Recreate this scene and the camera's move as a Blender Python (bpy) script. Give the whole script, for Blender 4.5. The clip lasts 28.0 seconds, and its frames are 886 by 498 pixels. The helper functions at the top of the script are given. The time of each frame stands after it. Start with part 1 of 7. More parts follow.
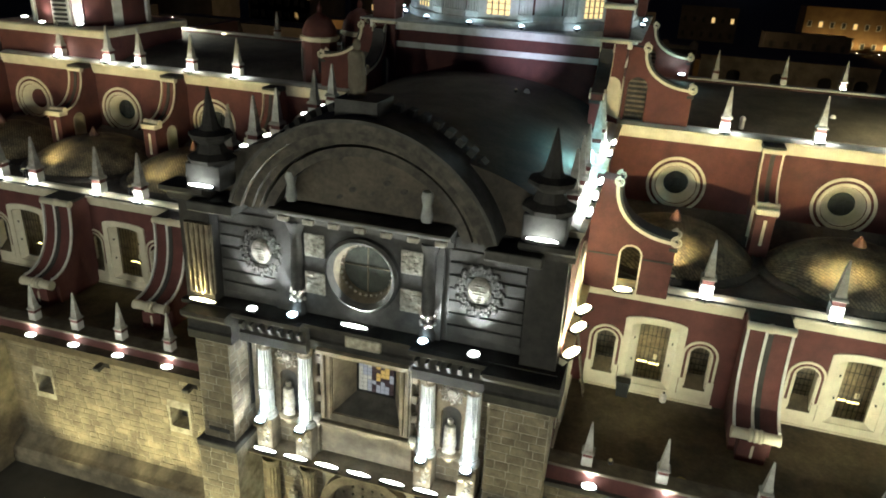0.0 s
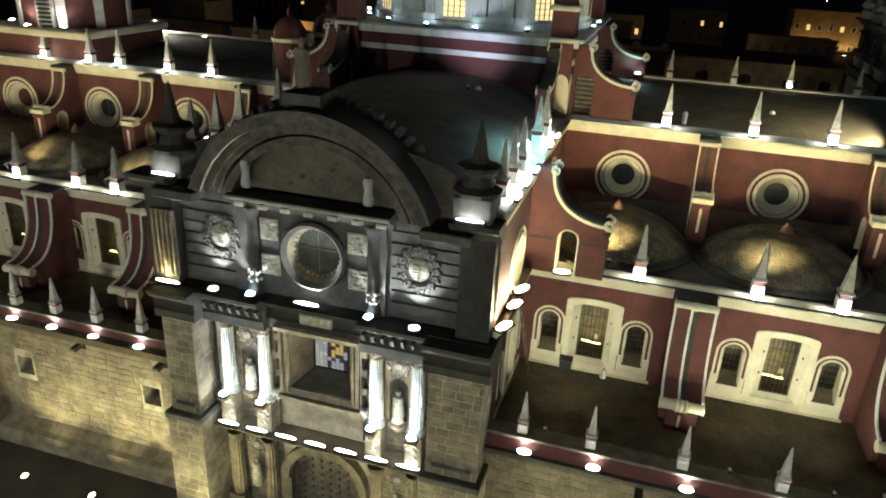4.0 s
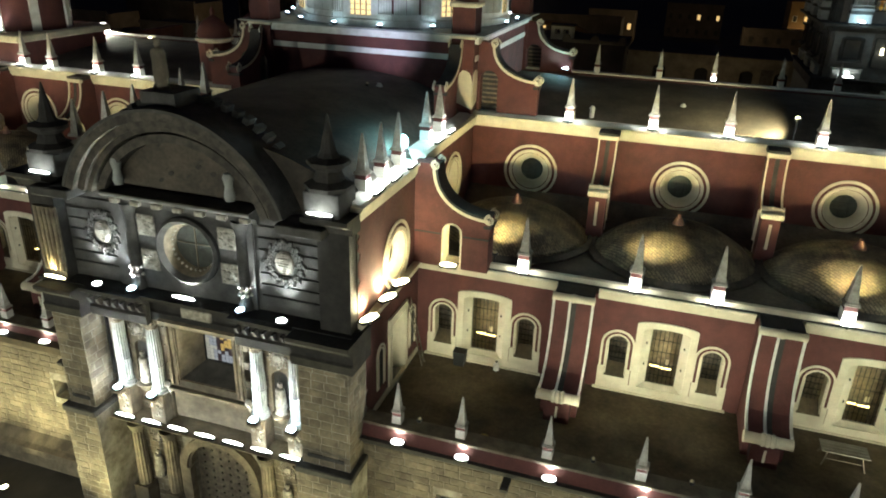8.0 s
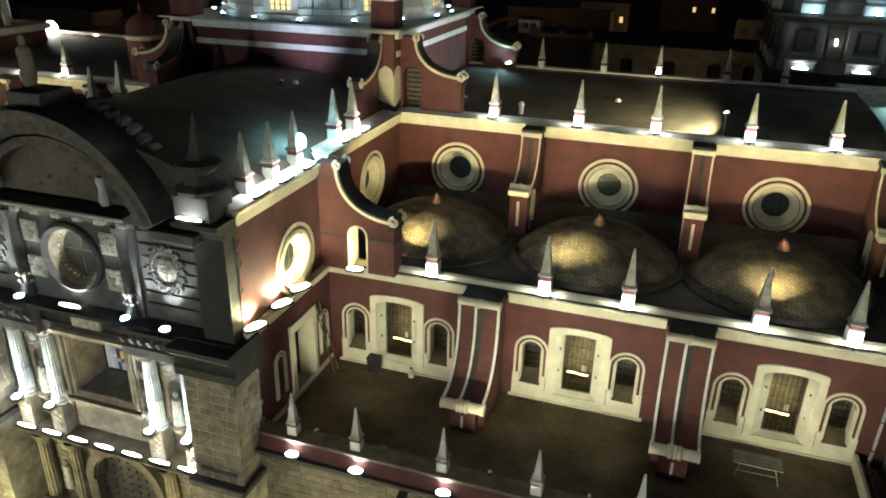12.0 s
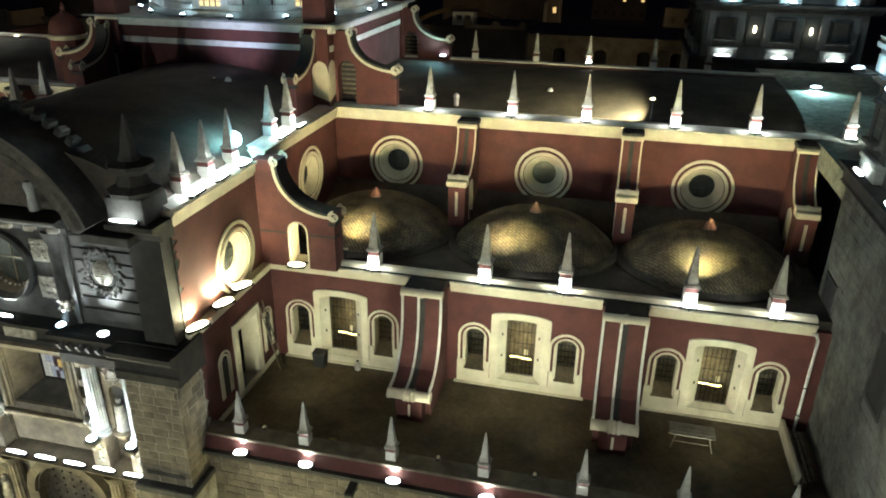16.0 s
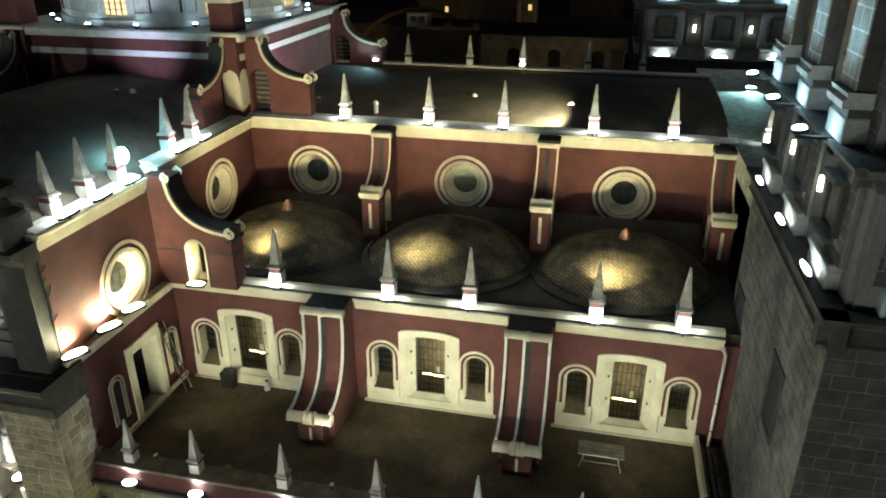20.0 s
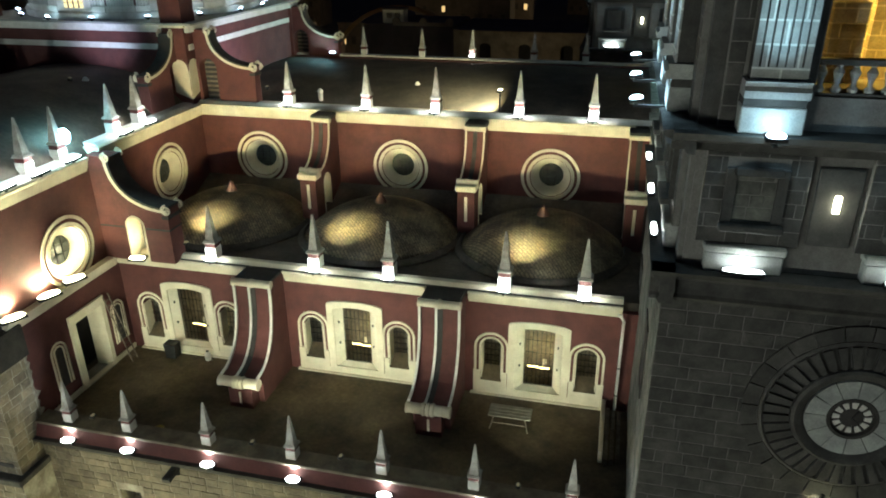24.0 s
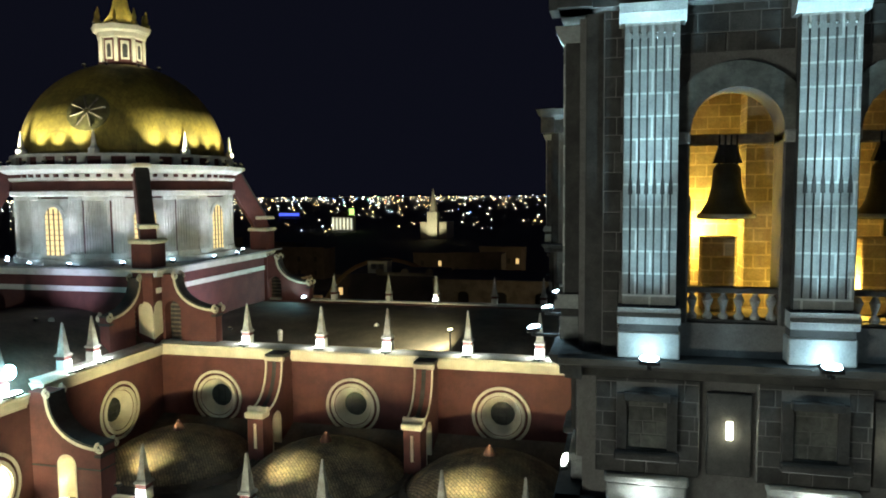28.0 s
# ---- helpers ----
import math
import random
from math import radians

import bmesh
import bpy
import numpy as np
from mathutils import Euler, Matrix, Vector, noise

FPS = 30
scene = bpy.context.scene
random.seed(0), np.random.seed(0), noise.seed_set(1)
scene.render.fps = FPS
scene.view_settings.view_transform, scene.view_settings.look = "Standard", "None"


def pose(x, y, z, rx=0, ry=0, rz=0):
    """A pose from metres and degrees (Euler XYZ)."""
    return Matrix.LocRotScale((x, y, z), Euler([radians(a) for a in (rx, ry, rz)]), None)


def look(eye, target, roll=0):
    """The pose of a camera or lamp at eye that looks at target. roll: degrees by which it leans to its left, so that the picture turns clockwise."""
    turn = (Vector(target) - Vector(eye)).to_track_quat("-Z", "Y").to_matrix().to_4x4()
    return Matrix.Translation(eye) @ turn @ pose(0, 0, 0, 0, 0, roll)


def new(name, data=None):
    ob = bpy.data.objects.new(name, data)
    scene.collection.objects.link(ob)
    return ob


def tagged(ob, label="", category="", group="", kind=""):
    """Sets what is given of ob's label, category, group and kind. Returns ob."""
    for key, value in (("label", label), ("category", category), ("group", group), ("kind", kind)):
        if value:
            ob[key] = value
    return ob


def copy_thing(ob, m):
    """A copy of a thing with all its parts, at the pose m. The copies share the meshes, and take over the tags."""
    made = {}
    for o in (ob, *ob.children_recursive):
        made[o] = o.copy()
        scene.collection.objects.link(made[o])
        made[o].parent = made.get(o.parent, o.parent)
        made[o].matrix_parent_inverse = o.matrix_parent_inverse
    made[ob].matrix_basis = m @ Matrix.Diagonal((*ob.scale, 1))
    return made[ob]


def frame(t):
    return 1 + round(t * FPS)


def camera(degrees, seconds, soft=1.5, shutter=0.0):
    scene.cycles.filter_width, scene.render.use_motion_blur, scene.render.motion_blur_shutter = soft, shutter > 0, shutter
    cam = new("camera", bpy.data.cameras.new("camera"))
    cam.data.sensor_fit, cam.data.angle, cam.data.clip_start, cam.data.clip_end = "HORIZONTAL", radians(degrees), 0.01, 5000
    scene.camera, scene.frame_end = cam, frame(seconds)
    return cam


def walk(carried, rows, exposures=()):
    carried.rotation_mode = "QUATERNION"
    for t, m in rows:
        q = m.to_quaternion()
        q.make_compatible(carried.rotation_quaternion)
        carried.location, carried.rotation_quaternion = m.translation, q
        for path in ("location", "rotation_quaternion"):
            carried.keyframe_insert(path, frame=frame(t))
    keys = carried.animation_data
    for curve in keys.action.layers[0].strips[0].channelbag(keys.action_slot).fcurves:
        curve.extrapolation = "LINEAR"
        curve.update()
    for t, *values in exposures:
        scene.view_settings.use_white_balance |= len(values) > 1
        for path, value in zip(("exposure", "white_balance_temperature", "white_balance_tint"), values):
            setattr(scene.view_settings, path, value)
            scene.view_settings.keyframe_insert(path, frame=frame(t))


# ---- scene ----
cam = camera(63.3, 28.0, 1.9)
PATH = [
    (0, (-0.117, -34.787, 31.621), (-0.625, -33.026, 30.821), 3.0),
    (0.5, (0.446, -35.059, 31.561), (-0.065, -33.297, 30.765), 3.1),
    (1, (0.917, -35.351, 31.592), (0.406, -33.589, 30.795), 3.0),
    (1.5, (1.181, -35.639, 31.616), (0.672, -33.876, 30.821), 3.1),
    (2, (1.614, -35.921, 31.673), (1.104, -34.158, 30.879), 3.0),
    (2.5, (2.054, -36.226, 31.694), (1.544, -34.461, 30.903), 3.0),
    (3, (2.488, -36.395, 31.757), (1.979, -34.629, 30.966), 2.9),
    (3.5, (2.879, -36.56, 31.846), (2.37, -34.795, 31.055), 2.9),
    (5.5, (4.709, -36.786, 31.918), (4.196, -35.022, 31.129), 2.6),
    (6, (5.653, -36.64, 31.896), (5.133, -34.877, 31.109), 2.4),
    (6.5, (6.711, -36.358, 32.006), (6.185, -34.598, 31.216), 2.3),
    (7, (8.02, -35.954, 32.088), (7.481, -34.199, 31.296), 2.1),
    (7.5, (9.231, -35.556, 32.163), (8.687, -33.803, 31.368), 2.0),
    (8, (10.062, -35.128, 32.171), (9.513, -33.378, 31.374), 1.9),
    (8.5, (10.763, -34.745, 32.17), (10.209, -32.997, 31.372), 1.8),
    (9, (11.583, -34.263, 32.144), (11.026, -32.516, 31.345), 1.7),
    (9.5, (12.448, -33.665, 32.153), (11.888, -31.92, 31.353), 1.6),
    (10, (13.354, -32.915, 32.19), (12.785, -31.175, 31.386), 1.4),
    (10.5, (14.063, -32.26, 32.175), (13.49, -30.52, 31.371), 1.3),
    (11, (14.382, -31.795, 32.202), (13.812, -30.057, 31.394), 1.3),
    (11.5, (14.466, -31.698, 32.127), (13.895, -29.96, 31.32), 1.2),
    (12, (14.69, -31.998, 32.048), (14.12, -30.26, 31.24), 1.2),
    (12.5, (15.051, -32.383, 32.009), (14.479, -30.646, 31.2), 1.2),
    (14.5, (15.508, -32.552, 32.094), (14.879, -30.837, 31.278), 1.5),
    (15, (15.259, -32.549, 32.085), (14.762, -30.793, 31.268), 1.1),
    (15.5, (15.126, -32.508, 32.123), (14.683, -30.739, 31.303), 0.9),
    (16, (15.09, -32.422, 32.17), (14.667, -30.649, 31.347), 0.8),
    (16.5, (15.045, -32.297, 32.234), (14.638, -30.521, 31.409), 0.7),
    (17, (15.26, -32.051, 32.195), (14.866, -30.272, 31.372), 0.6),
    (17.5, (15.777, -31.655, 32.261), (15.384, -29.877, 31.434), 0.6),
    (18, (16.577, -31.145, 32.324), (16.177, -29.368, 31.496), 0.4),
    (18.5, (17.429, -30.621, 32.357), (17.025, -28.846, 31.529), 0.3),
    (19, (18.055, -30.187, 32.346), (17.649, -28.412, 31.519), 0.2),
    (19.5, (18.591, -29.927, 32.465), (18.186, -28.154, 31.634), 0.1),
    (20, (19.13, -29.88, 32.454), (18.725, -28.105, 31.625), 0.0),
    (20.5, (19.664, -29.839, 32.594), (19.258, -28.067, 31.762), -0.1),
    (21, (20.113, -29.888, 32.564), (19.706, -28.116, 31.732), -0.1),
    (21.5, (20.599, -30.082, 32.531), (20.187, -28.31, 31.701), -0.2),
    (23.5, (23.186, -31.269, 32.152), (22.757, -29.499, 31.327), -0.4),
    (24, (24.136, -31.298, 32.09), (23.702, -29.528, 31.265), -0.4),
    (24.5, (25.154, -31.271, 32.075), (24.715, -29.503, 31.249), -0.5),
    (25, (26.206, -31.202, 32.039), (25.762, -29.436, 31.214), -0.5),
    (25.5, (27.058, -31.136, 32.004), (26.609, -29.371, 31.178), -0.6),
    (26, (27.373, -31.142, 31.978), (26.923, -29.377, 31.152), -0.6),
    (26.5, (27.466, -31.164, 31.967), (27.019, -29.399, 31.14), -0.7),
    (27, (27.598, -30.987, 31.897), (27.136, -29.192, 31.146), -0.8),
    (27.5, (27.577, -31.158, 31.641), (27.096, -29.263, 31.218), -0.5),
    (28, (27.58, -31.085, 31.479), (27.093, -29.152, 31.319), -0.5),
]
walk(cam, [(t, look(e, a, r)) for t, e, a, r in PATH],
     [(0, 1.92, 5680, 4), (10, 1.89, 5620, 4), (18, 1.92, 5430, 4), (25, 1.99, 5380, 3), (27, 1.97, 5400, 3), (28, 1.83, 5500, 3)])

# ---- light ----
WARM, WHITE, COOL, AMBER = (1.0, 0.82, 0.42), (1.0, 0.97, 0.82), (0.72, 0.92, 1.0), (1.0, 0.6, 0.08)
world = bpy.data.worlds.new("night_sky")
world.use_nodes = True
bg = world.node_tree.nodes["Background"]
bg.inputs[0].default_value = (0.2, 0.19, 0.34, 1)
bg.inputs[1].default_value = 0.0062
scene.world = world


def spot(eye, target, watts, colour, cone=80, radius=0.08, blend=0.6):
    d = bpy.data.lights.new("spot_light", "SPOT")
    d.energy, d.color, d.spot_size, d.spot_blend, d.shadow_soft_size = watts, colour, radians(cone), blend, radius
    ob = new("spot_light", d)
    ob.matrix_world = look(eye, target)
    return ob


def point(eye, watts, colour, radius=0.1):
    d = bpy.data.lights.new("point_light", "POINT")
    d.energy, d.color, d.shadow_soft_size = watts, colour, radius
    ob = new("point_light", d)
    ob.location = eye
    return ob


# unseen fill lights behind the camera, placed like street lamps along the avenue
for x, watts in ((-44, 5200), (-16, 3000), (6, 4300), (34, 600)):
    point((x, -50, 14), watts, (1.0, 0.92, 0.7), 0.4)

# ---- materials ----


def mat(name, colour, rough=0.8, metal=0.0, second=None, scale=1.5, fine=22.0, bump=0.25, spread=0.0, amount=0.6):
    m = bpy.data.materials.new(name)
    m.use_nodes = True
    n, l = m.node_tree.nodes, m.node_tree.links
    b = n["Principled BSDF"]
    b.inputs["Roughness"].default_value, b.inputs["Metallic"].default_value = rough, metal
    geo = n.new("ShaderNodeNewGeometry")
    big, small = n.new("ShaderNodeTexNoise"), n.new("ShaderNodeTexNoise")
    for t, s, d in ((big, scale, 6), (small, fine, 4)):
        t.inputs["Scale"].default_value, t.inputs["Detail"].default_value, t.inputs["Roughness"].default_value = s, d, 0.65
        l.new(geo.outputs["Position"], t.inputs["Vector"])
    ramp = n.new("ShaderNodeValToRGB")
    ramp.color_ramp.elements[0].position, ramp.color_ramp.elements[1].position = 0.38, 0.66
    second = second or tuple(c * 0.6 for c in colour)
    ramp.color_ramp.elements[0].color, ramp.color_ramp.elements[1].color = (*second, 1), (*colour, 1)
    l.new(big.outputs[0], ramp.inputs[0])
    mix = n.new("ShaderNodeMix")
    mix.data_type, mix.blend_type = "RGBA", "MULTIPLY"
    mix.inputs["Factor"].default_value = amount
    grey = n.new("ShaderNodeMapRange")
    grey.inputs["From Min"].default_value, grey.inputs["From Max"].default_value = 0.3, 0.7
    grey.inputs["To Min"].default_value, grey.inputs["To Max"].default_value = 0.55, 1.1
    l.new(small.outputs[0], grey.inputs["Value"])
    l.new(ramp.outputs[0], mix.inputs["A"])
    l.new(grey.outputs[0], mix.inputs["B"])
    out = mix.outputs["Result"]
    if spread:
        info, hsv, rng = n.new("ShaderNodeObjectInfo"), n.new("ShaderNodeHueSaturation"), n.new("ShaderNodeMapRange")
        rng.inputs["To Min"].default_value, rng.inputs["To Max"].default_value = 1 - spread, 1 + spread
        l.new(info.outputs["Random"], rng.inputs["Value"])
        l.new(rng.outputs[0], hsv.inputs["Value"])
        l.new(out, hsv.inputs["Color"])
        out = hsv.outputs[0]
    l.new(out, b.inputs["Base Color"])
    if bump:
        bp = n.new("ShaderNodeBump")
        bp.inputs["Strength"].default_value, bp.inputs["Distance"].default_value = bump, 0.05
        l.new(small.outputs[0], bp.inputs["Height"])
        l.new(bp.outputs[0], b.inputs["Normal"])
    return m


def glow(name, colour, strength):
    m = bpy.data.materials.new(name)
    m.use_nodes = True
    b = m.node_tree.nodes["Principled BSDF"]
    b.inputs["Base Color"].default_value = (*colour, 1)
    b.inputs["Emission Color"].default_value, b.inputs["Emission Strength"].default_value = (*colour, 1), strength
    return m


def bricks(m, width, height, mortar=0.02, depth=0.5, dark=0.55, rot=(0, 0, 0), upright=False):
    """Small brickwork too far off to pick apart: colour and relief on the material."""
    n, l = m.node_tree.nodes, m.node_tree.links
    b = n["Principled BSDF"]
    tc, mp, br = n.new("ShaderNodeTexCoord"), n.new("ShaderNodeMapping"), n.new("ShaderNodeTexBrick")
    mp.inputs["Rotation"].default_value = rot
    if upright:
        sep, add, com = n.new("ShaderNodeSeparateXYZ"), n.new("ShaderNodeMath"), n.new("ShaderNodeCombineXYZ")
        l.new(tc.outputs["Object"], sep.inputs[0])
        l.new(sep.outputs[0], add.inputs[0])
        l.new(sep.outputs[1], add.inputs[1])
        l.new(add.outputs[0], com.inputs[0])
        l.new(sep.outputs[2], com.inputs[1])
        l.new(com.outputs[0], mp.inputs["Vector"])
    else:
        l.new(tc.outputs["Object"], mp.inputs["Vector"])
    l.new(mp.outputs[0], br.inputs["Vector"])
    br.inputs["Scale"].default_value, br.inputs["Mortar Size"].default_value = 1, mortar
    br.inputs["Brick Width"].default_value, br.inputs["Row Height"].default_value = width, height
    br.inputs["Color1"].default_value, br.inputs["Color2"].default_value = (1, 1, 1, 1), (0.7, 0.7, 0.7, 1)
    br.inputs["Mortar"].default_value = (dark, dark, dark, 1)
    mix = n.new("ShaderNodeMix")
    mix.data_type, mix.blend_type = "RGBA", "MULTIPLY"
    mix.inputs["Factor"].default_value = 0.8
    old = b.inputs["Base Color"].links[0].from_socket
    l.new(old, mix.inputs["A"])
    l.new(br.outputs["Color"], mix.inputs["B"])
    l.new(mix.outputs["Result"], b.inputs["Base Color"])
    bp = n.new("ShaderNodeBump")
    bp.invert = True
    bp.inputs["Strength"].default_value, bp.inputs["Distance"].default_value = depth, 0.04
    l.new(br.outputs["Fac"], bp.inputs["Height"])
    if b.inputs["Normal"].links:
        l.new(b.inputs["Normal"].links[0].from_socket, bp.inputs["Normal"])
    l.new(bp.outputs[0], b.inputs["Normal"])
    return m


MAROON = mat("maroon_plaster", (0.13, 0.042, 0.034), 0.85, second=(0.085, 0.028, 0.024), scale=0.7)
CREAM = mat("cream_paint", (0.72, 0.66, 0.5), 0.8, second=(0.58, 0.52, 0.38), scale=0.9, amount=0.35)
WHITEP = mat("white_paint", (0.78, 0.77, 0.72), 0.7, second=(0.6, 0.58, 0.52), scale=1.3, amount=0.35)
# Real dark copings and gutters, and flat sheets that paint shade inside openings.
DARK = mat("dark_coping_and_shade", (0.05, 0.045, 0.04), 0.8)
STONE = mat("grey_stone", (0.25, 0.21, 0.145), 0.9, second=(0.12, 0.1, 0.07), scale=1.1, bump=0.5, spread=0.22)
MORTAR = mat("lime_mortar", (0.46, 0.43, 0.36), 0.95, second=(0.2, 0.18, 0.14))
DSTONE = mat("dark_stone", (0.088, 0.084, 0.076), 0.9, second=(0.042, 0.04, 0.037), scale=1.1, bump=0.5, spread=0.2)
# Near-black stone: soot together with the painted-in dark of the unlit upper portal.
SOOTSHADE = mat("sooty_shaded_stone", (0.05, 0.045, 0.038), 0.92, second=(0.022, 0.02, 0.018), scale=1.3, bump=0.5, spread=0.15)
CARVED = mat("carved_pale_stone", (0.5, 0.47, 0.4), 0.85, second=(0.25, 0.23, 0.19), scale=5, bump=0.8)
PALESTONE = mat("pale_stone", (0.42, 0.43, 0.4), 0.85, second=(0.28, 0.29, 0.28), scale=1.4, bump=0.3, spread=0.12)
OBELISK = mat("weathered_white_stone", (0.5, 0.48, 0.42), 0.85, second=(0.3, 0.28, 0.24), scale=2.2, bump=0.3)
ROOF = mat("roof_screed", (0.155, 0.118, 0.064), 0.8, second=(0.05, 0.038, 0.023), scale=0.35, fine=5, amount=0.8)
ROOFD = mat("dark_roof", (0.12, 0.098, 0.07), 0.85, second=(0.055, 0.046, 0.035), scale=0.4, fine=5, amount=0.8)
BRICKD = bricks(mat("dome_brick", (0.46, 0.36, 0.2), 0.85, second=(0.12, 0.1, 0.07), scale=0.7, fine=9, amount=0.9), 0.36, 0.15, 0.03, 0.9, 0.35, (0, 0, 0.785))
TILE = bricks(mat("yellow_tile", (0.46, 0.34, 0.05), 0.68, second=(0.2, 0.15, 0.03), scale=0.35, fine=4, bump=0.15), 0.4, 0.4, 0.02, 0.25, 0.6)
PLAINSTONE = mat("smooth_grey_stone", (0.2, 0.2, 0.172), 0.9, second=(0.075, 0.075, 0.066), scale=0.9, fine=9, bump=0.4, spread=0.1)
PLYWOOD = mat("grey_plywood", (0.34, 0.33, 0.29), 0.8, second=(0.24, 0.23, 0.2), scale=2)
TERRACOTTA = mat("terracotta", (0.12, 0.055, 0.04), 0.8)
# Gable stone, darkened to carry the lack of light up there.
GSTONE = mat("shaded_gable_stone", (0.1, 0.088, 0.07), 0.9, second=(0.035, 0.031, 0.027), scale=1.6, bump=0.6, spread=0.1)
PINLENS = glow("small_lens", (0.3, 0.25, 0.14), 0.08)
GLASS = mat("dusty_glass", (0.08, 0.085, 0.075), 0.15, bump=0.02)
IRON = mat("wrought_iron", (0.03, 0.03, 0.03), 0.5, 0.6)
WOOD = mat("weathered_wood", (0.2, 0.17, 0.12), 0.8, second=(0.1, 0.08, 0.06), scale=3)
BRONZE = mat("bronze", (0.09, 0.085, 0.06), 0.5, 0.7)
PAVING = mat("plaza_paving", (0.075, 0.07, 0.06), 0.8, second=(0.04, 0.037, 0.033), scale=0.3)
LIT = glow("lit_window", (1.0, 0.72, 0.3), 0.3)
L_WARM, L_WHITE, L_COOL = glow("warm_lens", WARM, 8), glow("white_lens", WHITE, 9), glow("cool_lens", COOL, 9)

# ---- builders ----


def box(bm, x0, x1, y0, y1, z0, z1, bevel=0.0):
    r = bmesh.ops.create_cube(bm, size=1, matrix=Matrix.Translation(((x0 + x1) / 2, (y0 + y1) / 2, (z0 + z1) / 2)) @ Matrix.Diagonal((x1 - x0, y1 - y0, z1 - z0, 1)))
    if bevel:
        ed = {e for v in r["verts"] for e in v.link_edges}
        bmesh.ops.bevel(bm, geom=list(ed), offset=bevel, segments=1, affect="EDGES")
    return bm


def prism(bm, pts, axis, a, b):
    """A flat outline, extruded along an axis: 'x' takes (y, z), 'y' takes (x, z), 'z' takes (x, y)."""
    def at(p, h):
        return {"x": (h, p[0], p[1]), "y": (p[0], h, p[1]), "z": (p[0], p[1], h)}[axis]
    lo, hi = [bm.verts.new(at(p, a)) for p in pts], [bm.verts.new(at(p, b)) for p in pts]
    fs = [bm.faces.new(lo), bm.faces.new(hi[::-1])]
    for i in range(len(pts)):
        j = (i + 1) % len(pts)
        fs.append(bm.faces.new((lo[i], hi[i], hi[j], lo[j])))
    bmesh.ops.recalc_face_normals(bm, faces=fs)
    return bm


def lathe(bm, profile, n=16, at=(0, 0, 0), sweep=2 * math.pi, axis="z", sx=1.0, sy=1.0, turn=0.0):
    """Turn (radius, height) points round an axis through at."""
    full = abs(sweep - 2 * math.pi) < 1e-6
    cols = []
    for i in range(n if full else n + 1):
        a = sweep * i / n + turn
        col = []
        for r, h in profile:
            u, v = r * math.cos(a) * sx, r * math.sin(a) * sy
            p = {"z": (u, v, h), "y": (u, h, v), "x": (h, u, v)}[axis]
            col.append(bm.verts.new((at[0] + p[0], at[1] + p[1], at[2] + p[2])))
        cols.append(col)
    fs = []
    for i in range(n):
        c, d = cols[i], cols[(i + 1) % len(cols)]
        for k in range(len(profile) - 1):
            fs.append(bm.faces.new((c[k], d[k], d[k + 1], c[k + 1])))
    bmesh.ops.remove_doubles(bm, verts=[v for c in cols for v in c], dist=1e-5)
    fs = [f for f in fs if f.is_valid]
    bmesh.ops.recalc_face_normals(bm, faces=fs)
    return bm


def tube(bm, pts, r, n=6):
    """A round bar along points."""
    rings = []
    for i, p in enumerate(pts):
        d = (Vector(pts[min(i + 1, len(pts) - 1)]) - Vector(pts[max(i - 1, 0)])).normalized()
        q = d.to_track_quat("Z", "Y")
        rings.append([bm.verts.new(Vector(p) + q @ Vector((r * math.cos(2 * math.pi * k / n), r * math.sin(2 * math.pi * k / n), 0))) for k in range(n)])
    for a, b in zip(rings, rings[1:]):
        for k in range(n):
            bm.faces.new((a[k], a[(k + 1) % n], b[(k + 1) % n], b[k]))
    bm.faces.new(rings[0][::-1]), bm.faces.new(rings[-1])
    return bm


def arc(cx, cz, r, a0, a1, n, rz=None):
    rz = rz or r
    return [(cx + r * math.cos(radians(a0 + (a1 - a0) * i / n)), cz + rz * math.sin(radians(a0 + (a1 - a0) * i / n))) for i in range(n + 1)]


def mesh(name, bm, material, smooth=False):
    me = bpy.data.meshes.new(name)
    bm.to_mesh(me)
    bm.free()
    me.materials.append(material)
    if smooth:
        me.polygons.foreach_set("use_smooth", [True] * len(me.polygons))
        me.set_sharp_from_angle(angle=radians(40))
    return me


def part(name, bm, material, parent, label="", smooth=False):
    ob = new(name, mesh(name, bm, material, smooth))
    ob.parent = parent
    return tagged(ob, label)


def thing(name, label, category, group="", kind="", at=(0, 0, 0)):
    ob = new(name)
    ob.location = at
    ob.empty_display_size = 0.3
    return tagged(ob, label, category, group, kind)


def solid(name, bm, material, label, category="", kind="structure", smooth=False):
    return tagged(new(name, mesh(name, bm, material, smooth)), label, category, "", kind)


def N():
    return bmesh.new()


X0 = -10.9          # axis of the transept and its portal
Y0 = 18.1           # axis of the nave
TOWER_X = 26.08      # side of the bell tower
WEST = -50.0        # end of the building to the west


def mx(x):
    return 2 * X0 - x


